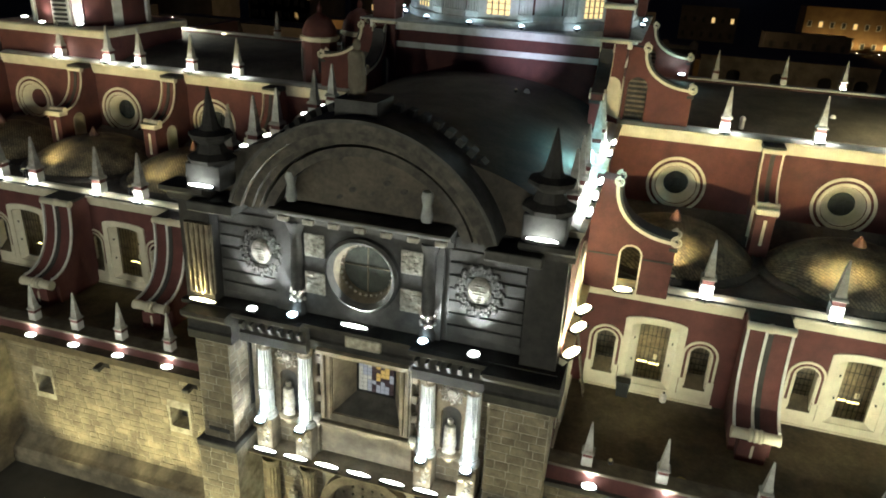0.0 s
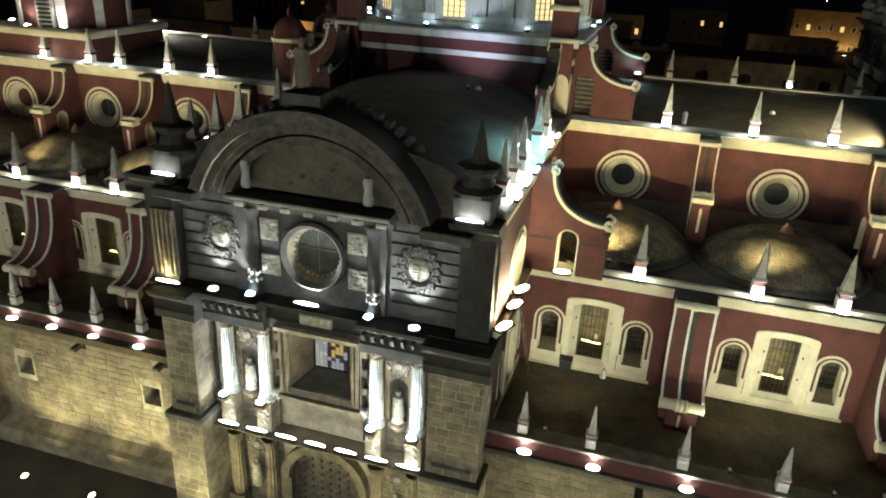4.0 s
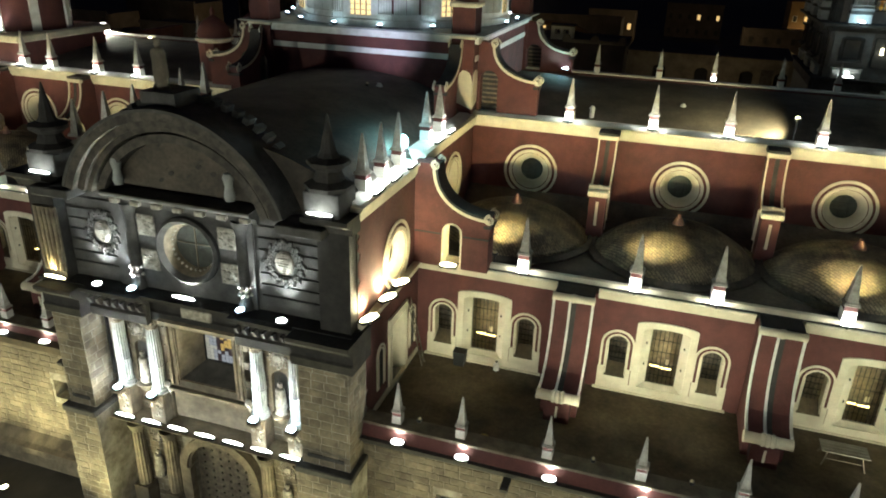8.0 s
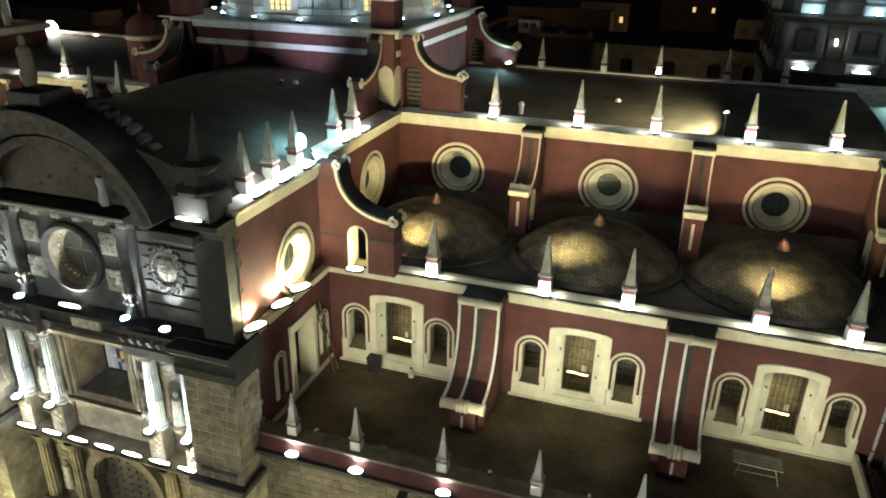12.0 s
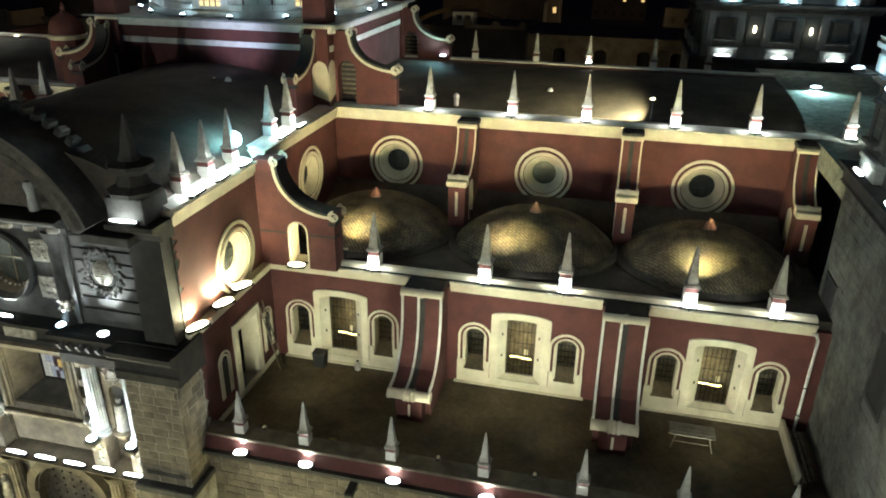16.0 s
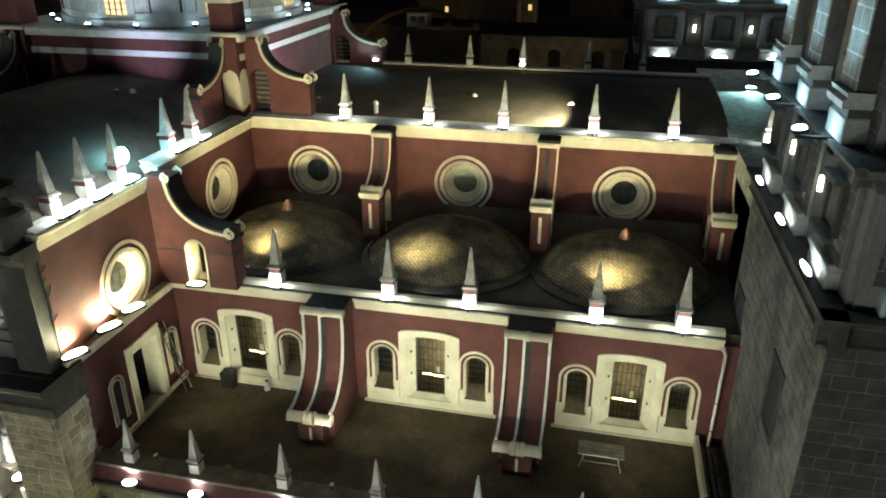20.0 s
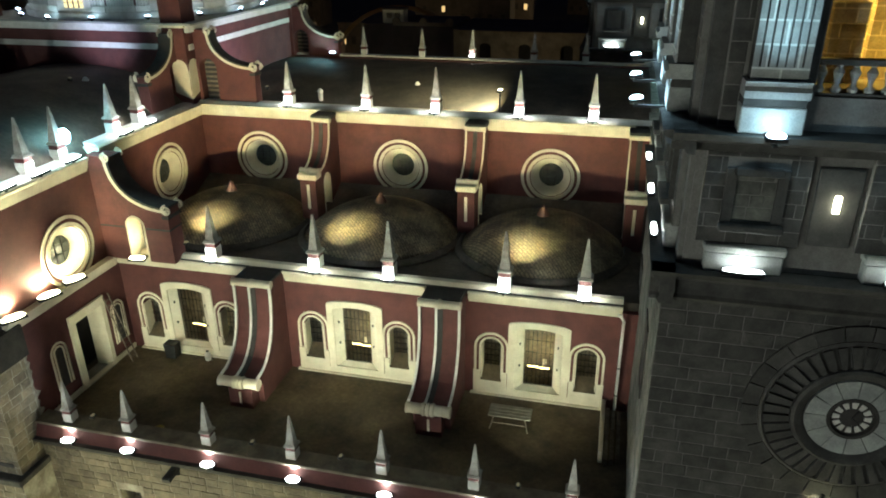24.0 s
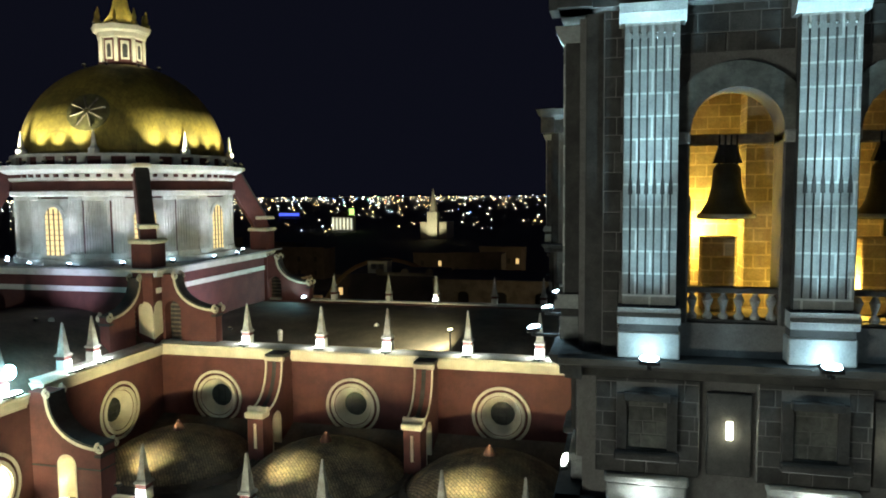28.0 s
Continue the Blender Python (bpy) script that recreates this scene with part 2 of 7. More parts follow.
def slab(bm, x0, x1, z0, z1, holes, y0, y1, n=20):
    """One upright slab in x and z between y0 and y1 with openings (cx, bottom, half width, spring, rise); bottom None is a round one."""
    outline, loops = [(x0, z0)], []
    for cx, zb, hw, zs, rise in sorted(holes, key=lambda h: h[0]):
        top = arc(cx, zs, hw, 180, 0, n, rise) if rise else [(cx - hw, zs), (cx + hw, zs)]
        if zb is None:
            loops.append(arc(cx, zs, hw, 0, 360, 2 * n)[:-1])
        elif zb <= z0 + 0.001:
            outline += [(cx - hw, z0)] + top + [(cx + hw, z0)]
        else:
            loops.append([(cx - hw, zb)] + top + [(cx + hw, zb)])
    outline += [(x1, z0), (x1, z1), (x0, z1)]
    rims, edges = [], []
    for pts in [outline] + loops:
        vs = [bm.verts.new((p[0], y0, p[1])) for p in pts]
        rims.append(vs)
        edges += [bm.edges.new((vs[k], vs[(k + 1) % len(vs)])) for k in range(len(vs))]
    got = bmesh.ops.triangle_fill(bm, use_beauty=True, use_dissolve=False, edges=edges)
    front = [g for g in got["geom"] if isinstance(g, bmesh.types.BMFace)]
    back = {v: bm.verts.new((v.co.x, y1, v.co.z)) for vs in rims for v in vs}
    fs = front + [bm.faces.new([back[v] for v in reversed(f.verts)]) for f in front]
    for vs in rims:
        for k in range(len(vs)):
            p, q = vs[k], vs[(k + 1) % len(vs)]
            fs.append(bm.faces.new((p, q, back[q], back[p])))
    bmesh.ops.recalc_face_normals(bm, faces=fs)
    return bm


def spin(bm, x, y, degrees_):
    bmesh.ops.transform(bm, matrix=Matrix.Translation((x, y, 0)) @ Matrix.Rotation(radians(degrees_), 4, "Z"), verts=bm.verts)
    return bm


# ---- ground ----
solid("ground", box(N(), -2500, 2500, -1500, 4400, -0.5, 0), PAVING, "dark stone-paved plaza at night")

# ---- the large structure ----
W_X = (1.63, 11.59, 21.42)      # middles of the chapel windows
O_X = (1.68, 11.2, 20.62)      # middles of the clerestory rounds
B_X = (6.7, 16.67)              # buttresses between the bays
WEST_W, WEST_O, WEST_B = (-23.6, -31.4, -39.1), (-23.2, -31.2, -39.3, -47.6), (-26.6, -34.8, -43.0)
SPANS = (("east", -2.4, TOWER_X + 0.1), ("west", WEST, mx(-2.4)))
for side, lo, hi in SPANS:
    east = side == "east"
    flip = (lambda x: x) if east else mx
    hs = []
    for wx in W_X if east else WEST_W:
        hs += [(wx, 9.62, 1.2, 13.34, 0.26), (wx - 2.42, 10.25, 0.55, 12.2, 0.55), (wx + 2.42, 10.25, 0.55, 12.2, 0.55)]
    solid("wall_chapels_" + side, slab(N(), lo, hi, 9.0, 15.0, hs, 0, 0.7), MAROON, "maroon plastered chapel wall pierced by windows")
    solid("wall_behind_chapels_" + side, box(N(), lo, hi, 2.2, 2.6, 8.8, 15.2), WOOD, "brown inner wall seen through the chapel windows")
    hs = [(o, None, 1.2, 18.08, 1.2) for o in (O_X if east else WEST_O)]
    solid("wall_nave_" + side, slab(N(), lo, hi, 15.0, 20.9, hs, 10.4, 11.7), MAROON, "maroon plastered clerestory wall with round windows")
    # Dark sheet behind the round windows stands in for the unlit nave.
    solid("wall_behind_nave_" + side, box(N(), lo, hi, 12.2, 12.5, 15, 21), DARK, "dark sheet as shade inside the nave")
    solid("roof_aisle_" + side, box(N(), lo, hi, 0.3, 10.4, 15.0, 15.45), ROOFD, "dark flat aisle roof around the small domes")
    solid("roof_fillet_" + side, prism(N(), [(7.2, 15.44), (10.4, 16.75), (10.4, 15.44)], "x", lo, hi), ROOFD, "sloping mortar fill between the domes and the nave wall")
    solid("roof_terrace_" + side, box(N(), lo, hi, -7.5, 0.0, 8.9, 9.32), ROOF, "brown screeded terrace roof, stained and patched")
    r = prism(N(), [(11.7, 20.8), (24.6, 20.8), (24.6, 22.2), (21.5, 22.26), (19.0, 22.22), (17.0, 22.1), (15.0, 21.88), (13.3, 21.55), (11.7, 21.1)], "x", lo, hi)
    solid("roof_nave_" + side, r, ROOFD, "dark low-vaulted nave roof", smooth=True)
    r = N()
    box(r, lo, hi, 24.6, 25.9, 15, 22.25)
    box(r, lo, hi, 25.5, 35.9, 14, 15.4)
    box(r, lo, hi, 35.9, 43.5, 8, 9.4)
    solid("wall_far_aisle_" + side, r, MAROON, "maroon walls and roofs on the far side")

for side in ("east", "west"):
    bm = slab(N(), -8.0, 10.4, 9.0, 20.9, [(-3.4, None, 1.25, 17.0, 1.25), (6.1, None, 1.2, 18.2, 1.2)] + ([(-3.2, 9.32, 1.04, 13.24, 0)] if side == "east" else []), 0, 0.9)
    spin(bm, -2.4 if side == "east" else mx(-2.4) + 0.9, 0, 90)
    solid("wall_transept_" + side, bm, MAROON, "maroon plastered transept wall with round windows")
    solid("wall_behind_transept_" + side, spin(box(N(), -8, 10, 0, 0.2, 9, 20.4), -4.2 if side == "east" else mx(-4.2), 0, 90), DARK, "dark sheet as shade inside the transept")
r = N()
prism(r, [(mx(-3.0), 20.2), (-3.0, 20.2)] + [(X0 + 8.2 * math.cos(radians(a)), 20.6 + 3.2 * math.sin(radians(a))) for a in range(0, 181, 6)], "y", -8.2, 10.4)
solid("roof_transept", r, ROOFD, "dark barrel roof of the transept", smooth=True)
solid("wall_end_west", box(N(), WEST - 1, WEST, -8, 44, 0, 21), MAROON, "plain far end of the building")

# ---- cornices and copings ----
for side, lo, hi in SPANS:
    east = side == "east"
    flip = (lambda x: x) if east else mx
    hi = 25.3 if east else hi
    gaps = sorted((b - 1.12, b + 1.12) for b in (B_X if east else WEST_B))
    runs, at = [], lo
    for a, b in gaps:
        runs.append((at, a))
        at = b
    runs.append((at, hi))
    for a, b in runs:
        bm = prism(N(), [(0, 14.82), (-0.1, 14.82), (-0.12, 14.98), (-0.22, 15.02), (-0.26, 15.3), (-0.4, 15.42), (-0.4, 15.5), (0.3, 15.5), (0.3, 15.0), (0, 15.0)], "x", a, b)
        solid("trim_chapel_cornice", bm, CREAM, "cream moulded cornice of the chapel wall")
    solid("trim_gutter_" + side, box(N(), lo, hi, -0.3, -0.2, 15.5, 15.56), DARK, "black gutter strip along the parapet")
    solid("trim_kerb_" + side, prism(N(), [(-0.2, 15.5), (-0.18, 15.56), (-0.02, 15.72), (0.02, 15.74), (0.3, 15.74), (0.3, 15.5)], "x", lo, hi), CREAM, "cream parapet kerb under the pinnacles")
    bm = prism(N(), [(10.4, 20.78), (10.31, 20.78), (10.29, 20.9), (10.21, 20.94), (10.15, 21.36), (10.05, 21.48), (10.05, 21.56), (11.7, 21.56), (11.7, 20.9), (10.4, 20.9)], "x", lo, hi)
    hi = 26.3 if east else hi
    solid("trim_nave_cornice_" + side, bm, CREAM, "cream moulded cornice of the nave wall")
    solid("trim_nave_kerb_" + side, prism(N(), [(10.24, 21.56), (10.42, 21.68), (10.46, 21.7), (11.0, 21.7), (11.0, 21.56)], "x", lo, hi), WHITEP, "white parapet kerb of the nave")
    solid("trim_far_kerb_" + side, box(N(), lo, hi, 25.2, 25.95, 22.25, 22.38, 0.03), WHITEP, "white kerb on the far nave parapet")
    sgn = 1 if east else -1
    for y0, y1, zt in ((-8.3, -1.0, 21.25), (-0.1, 10.35, 21.5)):
        bm = prism(N(), [(0, zt - 0.75), (0.1, zt - 0.75), (0.12, zt - 0.6), (0.2, zt - 0.56), (0.26, zt - 0.2), (0.36, zt - 0.08), (0.36, zt), (-1.0, zt), (-1.0, zt - 0.6), (0, zt - 0.6)], "y", y0, y1)
        if not east:
            bmesh.ops.scale(bm, vec=(-1, 1, 1), verts=bm.verts)
            bmesh.ops.reverse_faces(bm, faces=bm.faces)
        bmesh.ops.translate(bm, vec=(flip(-2.4), 0, 0), verts=bm.verts)
        solid("trim_transept_cornice", bm, CREAM, "cream cornice along the transept wall")
        k = prism(N(), [(flip(u), z) for u, z in ((-3.3, zt), (-3.3, zt + 0.17), (-2.62, zt + 0.17), (-2.56, zt + 0.15), (-2.3, zt))], "y", y0 + 0.2, y1)
        solid("trim_transept_kerb", k, WHITEP, "white kerb under the transept pinnacles")
    bm = prism(N(), [(0, 14.82), (0.1, 14.82), (0.14, 15.0), (0.3, 15.3), (0.42, 15.42), (0.42, 15.5), (0, 15.5)], "y", -8.3, -0.3)
    if not east:
        bmesh.ops.scale(bm, vec=(-1, 1, 1), verts=bm.verts)
        bmesh.ops.reverse_faces(bm, faces=bm.faces)
    bmesh.ops.translate(bm, vec=(flip(-2.4), 0, 0), verts=bm.verts)
    solid("trim_transept_band", bm, CREAM, "cream band on the transept wall at roof level")

# ---- street wall ----
for side, lo, hi, back in (("east", -2.5, TOWER_X, 0.0), ("west", WEST, -20.0, 1.3)):
    made = set(bpy.data.objects)
    wins = [(x, 5.0, 0.6, 6.3, 0) for x in ((2.2, 11.5, 21.0) if side == "east" else (-23.3, -32.8, -41.5))]
    solid("wall_street_" + side, slab(N(), lo, hi, 0, 8.5, wins, -8.0, -7.0), MORTAR, "stone street wall with pale mortar joints")
    # Dark sheet behind the street windows paints their shade.
    solid("wall_street_back_" + side, box(N(), lo, hi, -7.0, -6.8, 0, 9), DARK, "dark sheet as shade in the street windows")
    bm = prism(N(), [(-8.0, 0), (-9.1, 0), (-9.1, 0.8), (-8.95, 1.1), (-8.6, 1.25), (-8.0, 1.7)], "x", lo, hi)
    solid("trim_plinth_" + side, bm, STONE, "worn sloping stone plinth")
    bm = prism(N(), [(-7.2, 8.5), (-8.1, 8.5), (-8.2, 8.75), (-8.5, 8.95), (-8.5, 9.1), (-7.2, 9.1)], "x", lo, hi)
    solid("trim_street_cornice_" + side, bm, DARK, "black street cornice carrying small lamps")
    bm = prism(N(), [(-7.2, 9.1), (-8.25, 9.1), (-8.0, 9.72), (-7.2, 9.72)], "x", lo, hi)
    solid("trim_red_band_" + side, bm, MAROON, "sloping maroon band above the cornice")
    solid("trim_terrace_coping_" + side, box(N(), lo, hi, -8.1, -7.1, 9.72, 9.9, 0.04), STONE, "worn stone coping along the terrace")
    for ob in set(bpy.data.objects) - made:
        ob.location.y = back
solid("trim_stone_buttress", prism(N(), [(-6.6, 0), (-9.3, 0), (-9.0, 5), (-7.9, 8.3), (-6.6, 8.3)], "x", -38.5, -35.2), STONE, "sloping stone buttress of the street wall")


# ---- lamps ----
def floodlight(at, aim, watts, colour, lens, cone=100, w=0.5, group="floodlights", label="small white floodlight on the parapet ledge", blend=0.6, tilt=True, deep=0.0, back=None):
    """A flat housing with a bright lens; at is its foot. back: where its light springs from, if not just before the lens."""
    d = Vector(aim) - Vector(at)
    d.normalize()
    ob = thing("floodlight", label, "lamp", group, at=at)
    flat = Vector((d.x, d.y, 0)).normalized() if tilt else d
    q = (d - flat * 0.6 + Vector((0, 0, 2.2)) if tilt else d).to_track_quat("Z", "Y").to_matrix().to_4x4()
    hw = deep or (0.15 if w < 0.35 else 0.13 if w >= 1.0 else 0.23)
    bm = box(N(), -w / 2 - 0.03, w / 2 + 0.03, -hw, hw, -0.08, 0.05, 0.03)
    bmesh.ops.transform(bm, matrix=Matrix.Translation((0, 0, 0.16)) @ q, verts=bm.verts)
    part("housing", bm, IRON, ob)
    bm = N()
    bmesh.ops.create_uvsphere(bm, u_segments=14, v_segments=8, radius=1, matrix=Matrix.Translation((0, 0, 0.06)) @ Matrix.Diagonal((w / 2, hw - 0.02, 0.07 if not deep else deep * 0.6, 1)))
    bmesh.ops.transform(bm, matrix=Matrix.Translation((0, 0, 0.16)) @ q, verts=bm.verts)
    part("lens", bm, lens, ob, "glowing lens")
    part("foot", box(N(), -0.05, 0.05, -0.05, 0.05, -0.02, 0.12), IRON, ob)
    if back:
        eye = Vector(at) + Vector(back)
        spot(eye, Vector(aim), watts, colour, cone, 0.1, blend)
    else:
        spot(Vector(at) + Vector((0, 0, 0.16)) + d * 0.34, Vector(at) + d * 10 + Vector((0, 0, 0.16)), watts, colour, cone, 0.06, blend)
    return ob


# ---- pinnacles ----
def pinnacle(h):
    """White obelisk on a plinth block with a dark moulded neck; built at the origin."""
    ob = thing("pinnacle", "white obelisk pinnacle with dark neck on a white block", "pinnacle", "parapet pinnacles")
    k = h / 2.8
    part("block", box(N(), -0.3 * k, 0.3 * k, -0.3 * k, 0.3 * k, 0, 0.58 * k, 0.02), WHITEP, ob)
    bm = box(N(), -0.27 * k, 0.27 * k, -0.27 * k, 0.27 * k, 0.58 * k, 0.82 * k)
    part("neck", bm, MAROON, ob, "maroon painted neck")
    bm = box(N(), -0.36 * k, 0.36 * k, -0.36 * k, 0.36 * k, 0.82 * k, 0.89 * k, 0.015)
    box(bm, -0.32 * k, 0.32 * k, -0.32 * k, 0.32 * k, 0.89 * k, 0.97 * k, 0.015)
    part("moulding", bm, OBELISK, ob, "weathered grey moulding")
    bm = lathe(N(), [(0.36 * k, 0.97 * k), (0.33 * k, 1.02 * k), (0.06 * k, 2.76 * k), (0.0, 2.8 * k)], 4, turn=math.pi / 4)
    part("obelisk", bm, OBELISK, ob, "tapering weathered white obelisk")
    return ob


small, tall, mid, low, side = pinnacle(2.3), pinnacle(2.95), pinnacle(2.65), pinnacle(2.2), pinnacle(2.7)
first = {2.3: small, 2.95: tall, 2.65: mid, 2.2: low, 2.7: side}
spare = dict(first)
A_X = (-0.63, 2.67, 6.91, 11.19, 15.5, 19.65, 23.8)
BP_X = (3.65, 9.58, 13.62, 19.56, 23.44)
C_X = (3.86, 9.05, 13.48, 18.56, 22.88)
LC_X = (-29.1, -32.9, -37.36, -40.15, -44.5)
SPOTS = [(x, -7.6, 9.9, 2.3) for x in A_X] + [(x, -6.3, 9.9, 2.3) for x in (-23.7, -26.9, -29.9, -32.9, -36.5, -40.2, -44)]
SPOTS += [(x, 0.14, 15.74, 2.95) for x in BP_X] + [(x, 0.14, 15.74, 2.95) for x in (-26.2, -29.8, -32.9, -37.8, -40.6, -45)]
SPOTS += [(x, 10.71, 21.69, 2.65) for x in C_X + LC_X] + [(27.83, 10.71, 21.6, 2.65)] + [(x, 25.6, 22.38, 2.2) for x in (3.7, 8.6, 12.7, 17.55, 21.5) + tuple(mx(v) for v in (3.58, 8.3, 12.46))]
SPOTS += [(x, y, 21.4 if y < 0 else 21.66, 2.7) for x in (-2.9, mx(-2.9)) for y in (-6.38, -4.22, -1.98, 2.32, 4.62)]
for x, y, z, h in SPOTS:
    m = pose(x, y, z, 0, 0, random.uniform(-2, 2))
    if h in spare:
        spare.pop(h).matrix_basis = m
    else:
        copy_thing(first[h], m)

for x, y, z, h in SPOTS:
    if h == 2.3:
        floodlight((x + 0.28, y - 0.8, 9.1), (x + 0.2, y - 0.1, 10.4), 45, WHITE, L_WHITE, 150, 0.66, "street cornice lamps", "small bright floodlight on the black cornice")
    elif y < 1 and z < 16:
        floodlight((x, -0.36, 15.5), (x, 0.4, 15.72), 42, WHITE, L_WHITE, 168, 0.62, "chapel parapet lamps", deep=0.14, back=(0, -0.22, 0.5))
    elif 10 < y < 12:
        floodlight((x, 10.14, 21.56), (x, 10.9, 21.78), 42, WHITE, L_WHITE, 168, 0.55, "nave parapet lamps", deep=0.13, back=(0, -0.2, 0.5))
    elif y > 20:
        if 9 < x < 15:
            floodlight((x, 25.2, 22.38), (x, 25.6, 23.4), 15, WHITE, L_WHITE, 150, 0.4, "nave parapet lamps")
    elif x > X0:
        floodlight((x + 0.8, y, 21.26 if y < 0 else 21.5), (x, y, z + 0.1), 55, WHITE, L_WHITE, 170, 1.1, "transept parapet lamps", deep=0.12, back=(0.05, 0, 0.55))
    else:
        floodlight((x - 0.62, y, z - 0.1), (x, y, z + 1.2), 30, WHITE, L_WHITE, 150, 0.5, "transept parapet lamps")


# ---- chapel windows ----
def ring(bm, cx, cz, r0, r1, y0, y1, a0=0, a1=360, n=32):
    """A flat ring or arch band standing in x and z."""
    o, i = arc(cx, cz, r1, a0, a1, n), arc(cx, cz, r0, a0, a1, n)
    for k in range(n):
        prism(bm, [i[k], i[k + 1], o[k + 1], o[k]], "y", y0, y1)
    bmesh.ops.remove_doubles(bm, verts=bm.verts, dist=1e-4)
    return bm


def quad_solid(bm, front, back):
    a, b = [bm.verts.new(p) for p in front], [bm.verts.new(p) for p in back]
    fs = [bm.faces.new(a), bm.faces.new(b[::-1])] + [bm.faces.new((a[i], b[i], b[(i + 1) % 4], a[(i + 1) % 4])) for i in range(4)]
    bmesh.ops.recalc_face_normals(bm, faces=fs)
    return bm


def chapel_window():
    ob = thing("chapel_window", "white arched window surround with splayed reveal and iron grille", "window", "chapel windows")
    bm = slab(N(), -1.56, 1.56, 9.75, 13.68, [(0, 9.85, 1.2, 13.34, 0.26)], -0.1, -0.002)
    prism(bm, [(-1.56, 13.68)] + arc(0, 13.68, 1.56, 180, 0, 16, 0.27) + [(1.56, 13.68)], "y", -0.1, -0.002)
    part("surround", bm, CREAM, ob)
    for s in (-1, 1):
        bm = quad_solid(N(), [(s * 1.19, -0.03, 9.74), (s * 1.19, -0.03, 13.36), (s * 0.75, 0.26, 13.42), (s * 0.75, 0.26, 10.08)], [(s * 1.3, 0.1, 9.74), (s * 1.3, 0.1, 13.36), (s * 0.95, 0.34, 13.42), (s * 0.95, 0.34, 10.08)])
        rv = part("reveal", bm, CREAM, ob)
        for z in (11.2, 12.5):
            part("shutter_hook", box(N(), *sorted((s * 0.93, s * 1.0)), 0.06, 0.14, z, z + 0.12), IRON, rv, "small iron shutter hook")
    part("sill", quad_solid(N(), [(-1.2, -0.04, 9.76), (1.2, -0.04, 9.76), (0.77, 0.26, 10.08), (-0.77, 0.26, 10.08)], [(-1.2, 0.0, 9.62), (1.2, 0.0, 9.62), (0.74, 0.34, 9.94), (-0.74, 0.34, 9.94)]), CREAM, ob, "sloping cream sill")
    part("head", prism(N(), [(-1.2, 13.38)] + arc(0, 13.38, 1.2, 180, 0, 12, 0.24) + [(1.2, 13.38)], "y", 0.27, 0.33), CREAM, ob)
    g = part("grille", slab(N(), -0.85, 0.85, 9.98, 13.5, [(0, 10.1, 0.72, 13.4, 0)], 0.25, 0.34), WOOD, ob, "wooden window frame")
    for i in range(6):
        part("bar", tube(N(), [(-0.56 + i * 0.224, 0.27, 10.06), (-0.56 + i * 0.224, 0.27, 13.42)], 0.02, 5), IRON, g)
    for i in range(4):
        part("crossbar", box(N(), -0.72, 0.72, 0.25, 0.27, 10.6 + i * 0.72, 10.63 + i * 0.72), IRON, g)
    for i in range(2):
        part("glowing_tube", box(N(), -0.62 + i * 0.6, -0.08 + i * 0.6, 1.0, 1.05, 10.66 - i * 0.04, 10.72 - i * 0.04), LIT2, ob, "yellow lit tube inside the window")
    part("blind", box(N(), 0.16, 0.36, 0.8, 0.82, 11.0, 11.35), CREAM, ob, "pale paper behind the grille")
    for s in (-1, 1):
        x0, x1 = sorted((s * 1.6, s * 3.35))
        nx = s * 2.42
        bm = box(N(), x0, x1, -0.09, -0.003, 9.32, 10.2)
        for a, b in ((x0, nx - 0.56), (nx + 0.56, x1)):
            box(bm, a, b, -0.09, -0.003, 10.2, 10.75)
        part("wainscot", bm, CREAM, ob)
        for r0, r1, dy in ((0.55, 0.64, -0.05), (0.78, 0.9, -0.06)):
            bm = ring(N(), nx, 12.2, r0, r1, dy, -0.003, 0, 180, 18)
            for q in (-1, 1):
                a, b = sorted((nx + q * r0, nx + q * r1))
                box(bm, a, b, dy, -0.003, 10.76, 12.2)
            part("arch_band", bm, CREAM, ob, "thin cream arch band")
        part("niche_sill", quad_solid(N(), [(nx - 0.56, -0.08, 10.22), (nx + 0.56, -0.08, 10.22), (nx + 0.5, 0.66, 10.75), (nx - 0.5, 0.66, 10.75)], [(nx - 0.56, -0.08, 10.1), (nx + 0.56, -0.08, 10.1), (nx + 0.5, 0.66, 10.6), (nx - 0.5, 0.66, 10.6)]), ROOF, ob, "dusty sloping sill")
        for q in (-1, 1):
            part("niche_reveal", box(N(), nx + q * 0.52 - 0.025, nx + q * 0.52 + 0.025, 0.0, 0.66, 10.3, 12.25), CREAM, ob)
        ng = part("niche_grille", ring(N(), nx, 12.2, 0.4, 0.5, 0.6, 0.66, 0, 180, 14), WOOD, ob)
        for i in range(4):
            part("bar", tube(N(), [(nx - 0.3 + i * 0.2, 0.6, 10.75), (nx - 0.3 + i * 0.2, 0.6, 12.6)], 0.016, 5), IRON, ng)
        for i in range(4):
            part("crossbar", box(N(), nx - 0.5, nx + 0.5, 0.59, 0.61, 11.0 + i * 0.35, 11.04 + i * 0.35), IRON, ng)
    part("apron", box(N(), -1.6, 1.6, -0.085, -0.003, 9.33, 9.75), CREAM, ob)
    part("base_ledge", box(N(), -3.5, 3.5, -0.2, -0.003, 9.32, 9.42, 0.02), CREAM, ob)
    return ob


LIT2 = glow("yellow_tube", (1.0, 0.75, 0.2), 3)
cw = chapel_window()
cw.location.x = W_X[0]
for x in W_X[1:] + WEST_W:
    copy_thing(cw, pose(x, 0, 0))
for x in W_X + WEST_W:
    point((x, 1.5, 11.2), 13, (1.0, 0.75, 0.25), 0.15)


